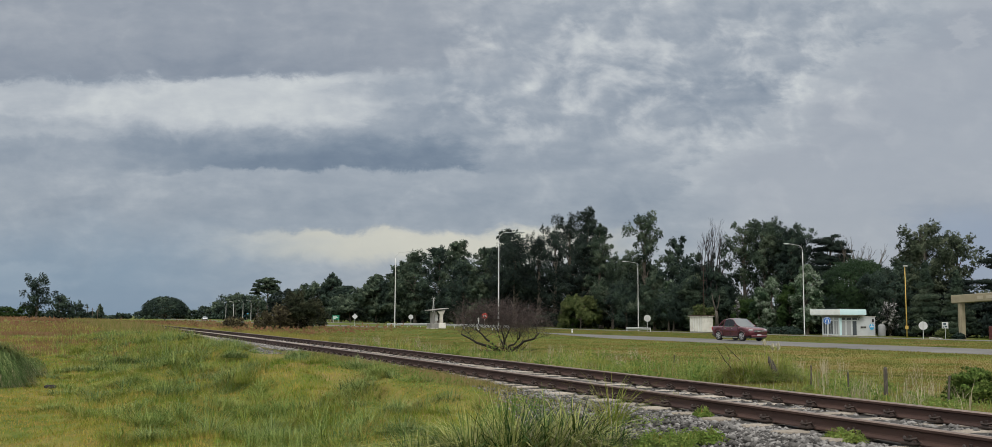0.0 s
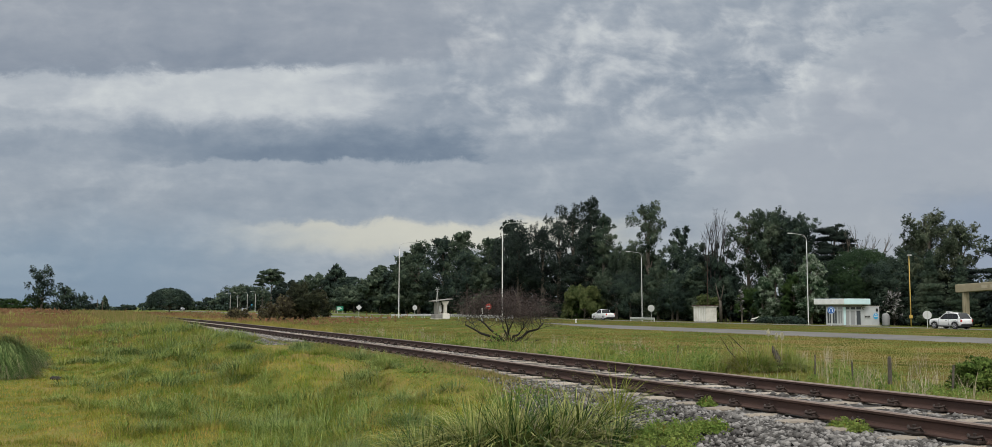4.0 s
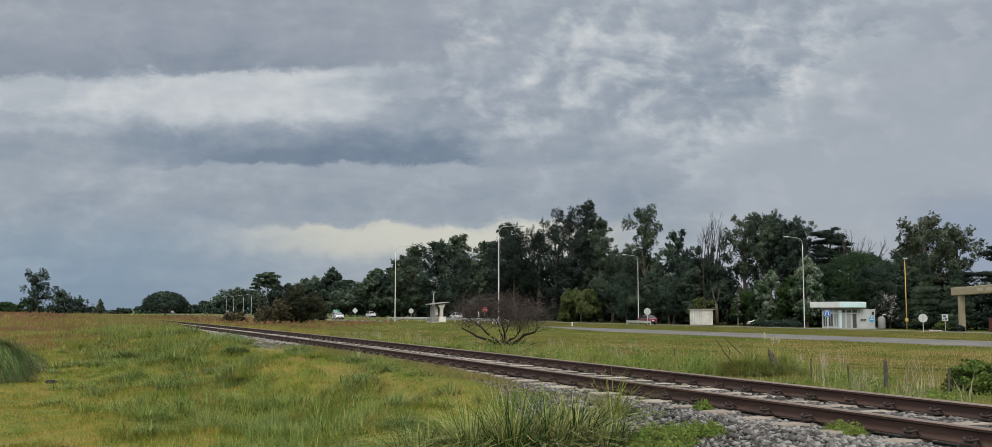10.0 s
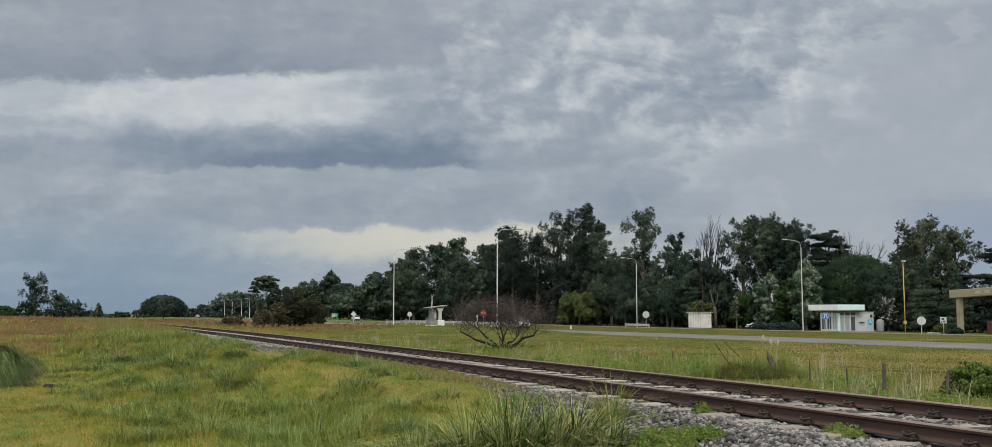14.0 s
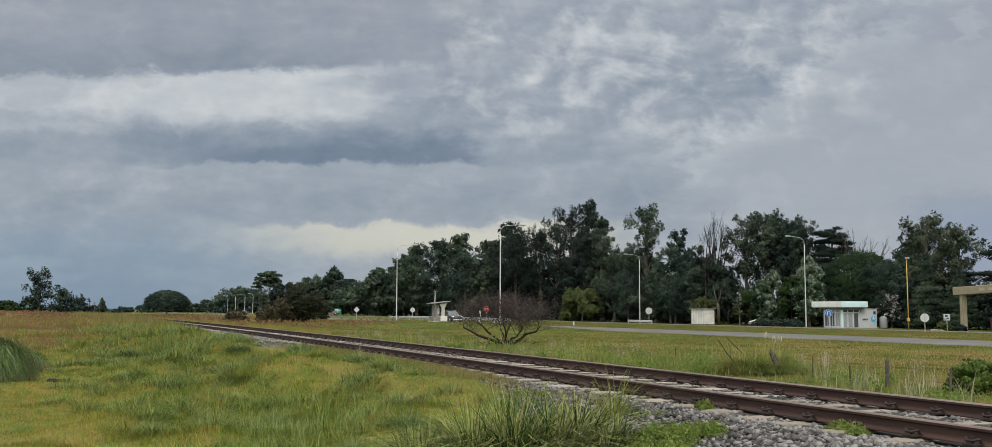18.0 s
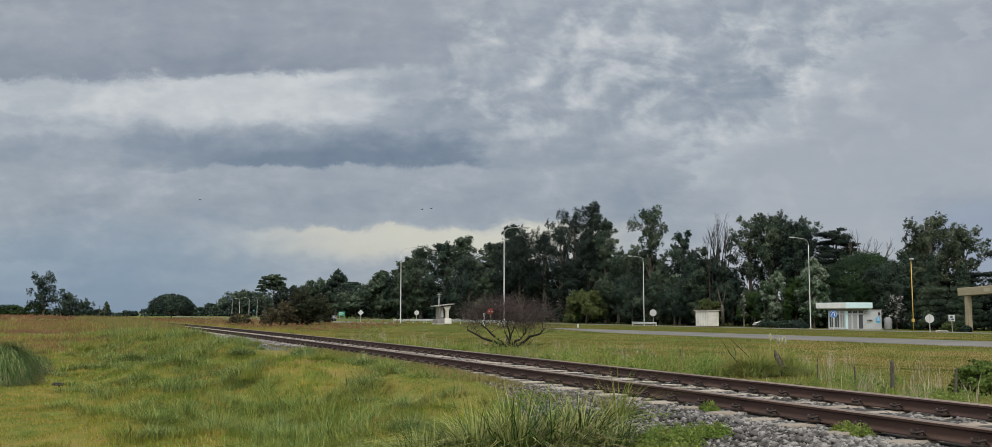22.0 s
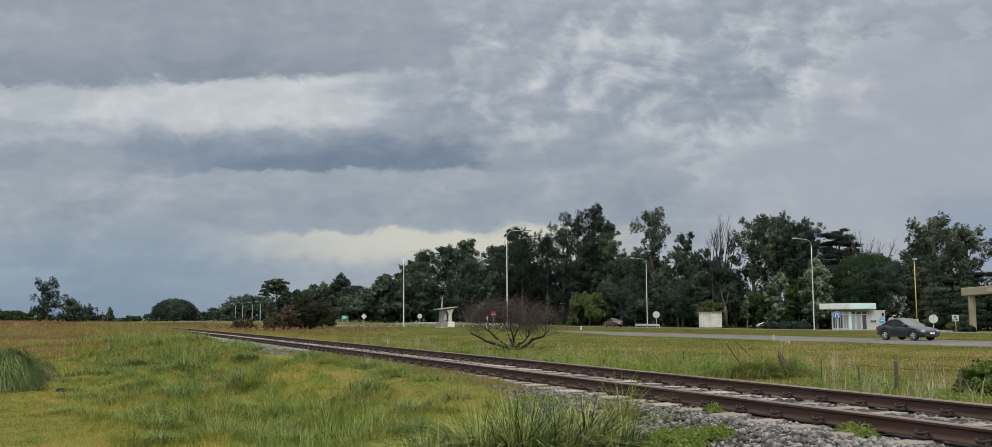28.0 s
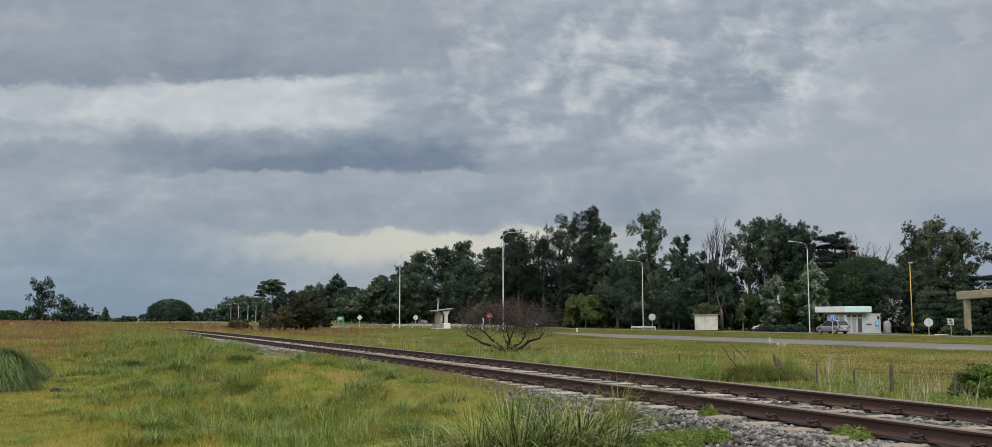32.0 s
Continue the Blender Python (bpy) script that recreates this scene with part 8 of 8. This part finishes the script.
        bm = bmesh.new()
        zt = smooth_list(c["top"], -L / 2 + 0.1)
        box(bm, min(side * W * 0.36, side * W * 0.465), max(side * W * 0.36, side * W * 0.465), -L / 2 - 0.012, -L / 2 + 0.11, zt - 0.30, zt - 0.05, bevel=0.03)
        part("taillight", bm, M["taillamp"], ob)
        for a in c["axles"]:
            wheel = part("wheel", disc(bmesh.new(), (0, 0, 0), R, 0.21, "x", 26), M["tyre"], ob)
            wheel.matrix_basis = pose(side * (W / 2 - 0.13), a, R)
            part("hub_plate", disc(bmesh.new(), (side * 0.085, 0, 0), R * 0.70, 0.05, "x", 20), M["dark"], wheel)
            bm = bmesh.new()
            tube(bm, [(side * 0.112, R * 0.66 * math.cos(q), R * 0.66 * math.sin(q)) for q in (2 * math.pi * k / 20 for k in range(21))], R * 0.06, 5)
            for k in range(5):
                t = 2 * math.pi * k / 5
                tube(bm, [(side * 0.118, 0, 0), (side * 0.114, R * 0.64 * math.cos(t), R * 0.64 * math.sin(t))], [R * 0.17, R * 0.13], 6)
            part("rim", bm, M["rim"], wheel)
            spin.append((wheel, side * (W / 2 - 0.13), a, R))
    # front and back trim
    part("grille", boxes((-W * 0.25, W * 0.25, L / 2 - 0.16, L / 2 - 0.004, zf - 0.26, zf - 0.11), bevel=0.02), M["dark"], ob)
    part("grille_bar", boxes((-W * 0.24, W * 0.24, L / 2 - 0.05, L / 2 + 0.006, zf - 0.20, zf - 0.165), bevel=0.008), M["chrome"] if shape in ("pickup", "suv", "hatch") else paint, ob)
    part("lower_grille", boxes((-W * 0.36, W * 0.36, L / 2 - 0.12, L / 2 + 0.010, 0.26, 0.40), bevel=0.015), M["dark"], ob)
    part("number_plate", boxes((-0.2, 0.2, L / 2 + 0.017, L / 2 + 0.027, 0.42, 0.53)), M["white"], ob, "plain pale number plate")
    part("rear_plate", boxes((-0.2, 0.2, -L / 2 - 0.02, -L / 2 - 0.005, 0.60, 0.72)), M["white"], ob, "plain pale number plate")
    part("rear_bumper", boxes((-W * 0.42, W * 0.42, -L / 2 - 0.05, -L / 2 + 0.08, 0.36, 0.54), bevel=0.03), M["dark"] if shape in ("suv", "pickup") else paint, ob)
    if shape in ("suv", "pickup"):
        part("front_bumper", boxes((-W * 0.40, W * 0.40, L / 2 - 0.12, L / 2 + 0.04, 0.32, 0.48), bevel=0.03), M["chrome"] if shape == "suv" else paint, ob)
    if c["bed"]:
        part("load_bed", boxes((-W * 0.40, W * 0.40, -L / 2 + 0.10, b0 - 0.08, 1.10, 1.168)), M["dark"], ob, "open dark load bed")
        for side in () if lettered else (-1, 1):
            bm = bmesh.new()
            tube(bm, [(side * 0.64, b0 + 0.04, roof - 0.14), (side * 0.67, b0 - 0.14, roof - 0.20), (side * 0.74, b0 - 0.62, 1.20), (side * 0.75, b0 - 0.75, 1.15)], [0.05, 0.055, 0.055, 0.06], 8)
            part("sports_bar", bm, paint, ob, smooth=True)
    if lettered:
        for side in (-1, 1):
            for k in range(5):
                y = b0 + 0.25 + 0.32 * k
                part("lettering_bar", boxes((side * W / 2 - 0.012, side * W / 2 + 0.012, y, y + 0.24, 0.80, 0.86)), M["lampgrey"], ob)
                part("lettering_bar", boxes((side * W / 2 - 0.012, side * W / 2 + 0.012, y + 0.05, y + 0.22, 0.68, 0.73)), M["lampgrey"], ob)
    if rack:
        for side in (-1, 1):
            bm = bmesh.new()
            tube(bm, [(side * wr * 0.86, r0 + 0.15, roof - 0.05), (side * wr * 0.86, r0 + 0.25, roof + 0.05), (side * wr * 0.86, r1 - 0.35, roof + 0.05), (side * wr * 0.86, r1 - 0.2, roof - 0.03)], 0.024, 6)
            part("roof_rail", bm, M["chrome"], ob)
    return ob, spin


NEAR_LANE, FAR_LANE = 50.6, 83.3
ROAD_Z = {NEAR_LANE: NEAR_ROAD[2] + 0.045, FAR_LANE: FAR_ROAD[2] + 0.045}


def drive(car, lane, t0, y0, speed, knots=()):
    """Rows of a drive: steady, at y0 at t0 with speed along +y, or through knots of (seconds, y)."""
    turn = 0 if speed > 0 else 180
    if knots:
        (ta, ya), (tb, yb), (tc, yc), (td, yd) = *knots[:2], *knots[-2:]
        places = [(0.0, ya + (yb - ya) / (tb - ta) * (0.0 - ta)), *knots, (32.0, yd + (yd - yc) / (td - tc) * (32.0 - td))]
    else:
        places = [(t, y0 + speed * (t - t0)) for t in (0.0, 8.0, 16.0, 24.0, 32.0)]
    walk(car, [(t, pose(lane, y, ROAD_Z[lane], 0, 0, turn)) for t, y in places])


PACES = {  # cars that change their pace on the way: which of the fleet, and where they are when
    1: [(9.0, 212.0), (12.0, 152.4), (14.0, 107.5), (16.5, 50.1)],
    4: [(1.3, 77.6), (3.0, 120.2), (6.0, 193.5), (9.0, 258.0), (13.0, 347.0)],
    5: [(6.0, 120.6), (8.0, 167.0), (9.0, 189.5), (13.0, 274.0), (14.0, 294.5)],
}


def traffic():
    p = {k: M["paint_" + k] for k in ("red", "white", "silver", "grey", "maroon", "dark", "greymetal", "plum")}
    fleet = [
        (vehicle("pickup", p["red"], "dark red double-cab pickup truck driving on the highway", False, name="pickup_truck"), NEAR_LANE, 0.0, 65.5, -30.5),
        (vehicle("hatch", p["silver"], "silver hatchback with lit headlights driving on the highway"), NEAR_LANE, 16.5, 50.1, -22.6),
        (vehicle("suv", p["grey"], "dark grey sport utility car with roof rails driving on the highway", rack=True), NEAR_LANE, 20.8, 59.3, -25.4),
        (vehicle("sedan", p["dark"], "dark blue-grey saloon car driving on the highway", False), NEAR_LANE, 28.0, 48.9, -25.7),
        (vehicle("pickup", p["white"], "white double-cab pickup truck with small lettering driving away on the highway", False, name="pickup_truck", lettered=True), FAR_LANE, 1.3, 76.7, 25.2),
        (vehicle("suv", p["white"], "white car driving away on the highway", False), FAR_LANE, 6.0, 120.6, 23.2),
        (vehicle("hatch", p["maroon"], "maroon hatchback driving away on the highway", False), FAR_LANE, 9.0, 106.5, 24.2),
        (vehicle("sedan", p["plum"], "dark plum-brown saloon car driving away on the highway", False), FAR_LANE, 25.5, 84.9, 23.5),
        (vehicle("sedan", p["dark"], "dark saloon car driving away past the kiosk", False), FAR_LANE, 29.4, 87.5, 33.0),
        (vehicle("minivan", p["greymetal"], "silver-grey minivan driving away past the kiosk", False), FAR_LANE, 32.0, 91.2, 28.5),
    ]
    return fleet


# ---------------------------------------------------------------- building the place
ground()
roads()
railway()
ballast()
meadow()
woods()
clumps()
fence()
lamps()
signs()
guard_rails()
kiosk()
cabin()
gateway()
shelter()
field_litter()
FLEET = traffic()
birds()


def motions():
    for which, ((car, spin), lane, t0, y0, speed) in enumerate(FLEET):
        drive(car, lane, t0, y0, speed, PACES.get(which, ()))
        # the wheels turn while the car is near
        ta, tb = sorted((t0 + (140 - y0) / speed, t0 + (25 - y0) / speed))
        ta, tb = max(ta, 0.0), min(tb, 32.0)
        times = [0.0] + [round(ta * FPS + k) / FPS for k in range(1, int((tb - ta) * FPS))] + [32.0]
        for wheel, x, y, r in spin:
            walk(wheel, [(t, pose(x, y, r, -80 * k)) for k, t in enumerate(times)])
    for ob, wings, rows, ta, tb in BIRDS:
        flight = []
        for k, (t, p) in enumerate(rows):
            q, w = (rows[k + 1][1], p) if k + 1 < len(rows) else (p, rows[k - 1][1])
            flight.append((t, pose(*p, 0, 0, math.degrees(math.atan2(-(q[0] - w[0]), q[1] - w[1])))))
        walk(ob, flight)
        beat = [0.0] + [ta + 0.1 * k for k in range(int((tb - ta) * 10))] + [32.0]
        for wing, side in wings:
            walk(wing, [(t, pose(0, 0, 0.02, 0, side * (-12 + (34 if k % 2 else -34)), 0)) for k, t in enumerate(beat)])


motions()
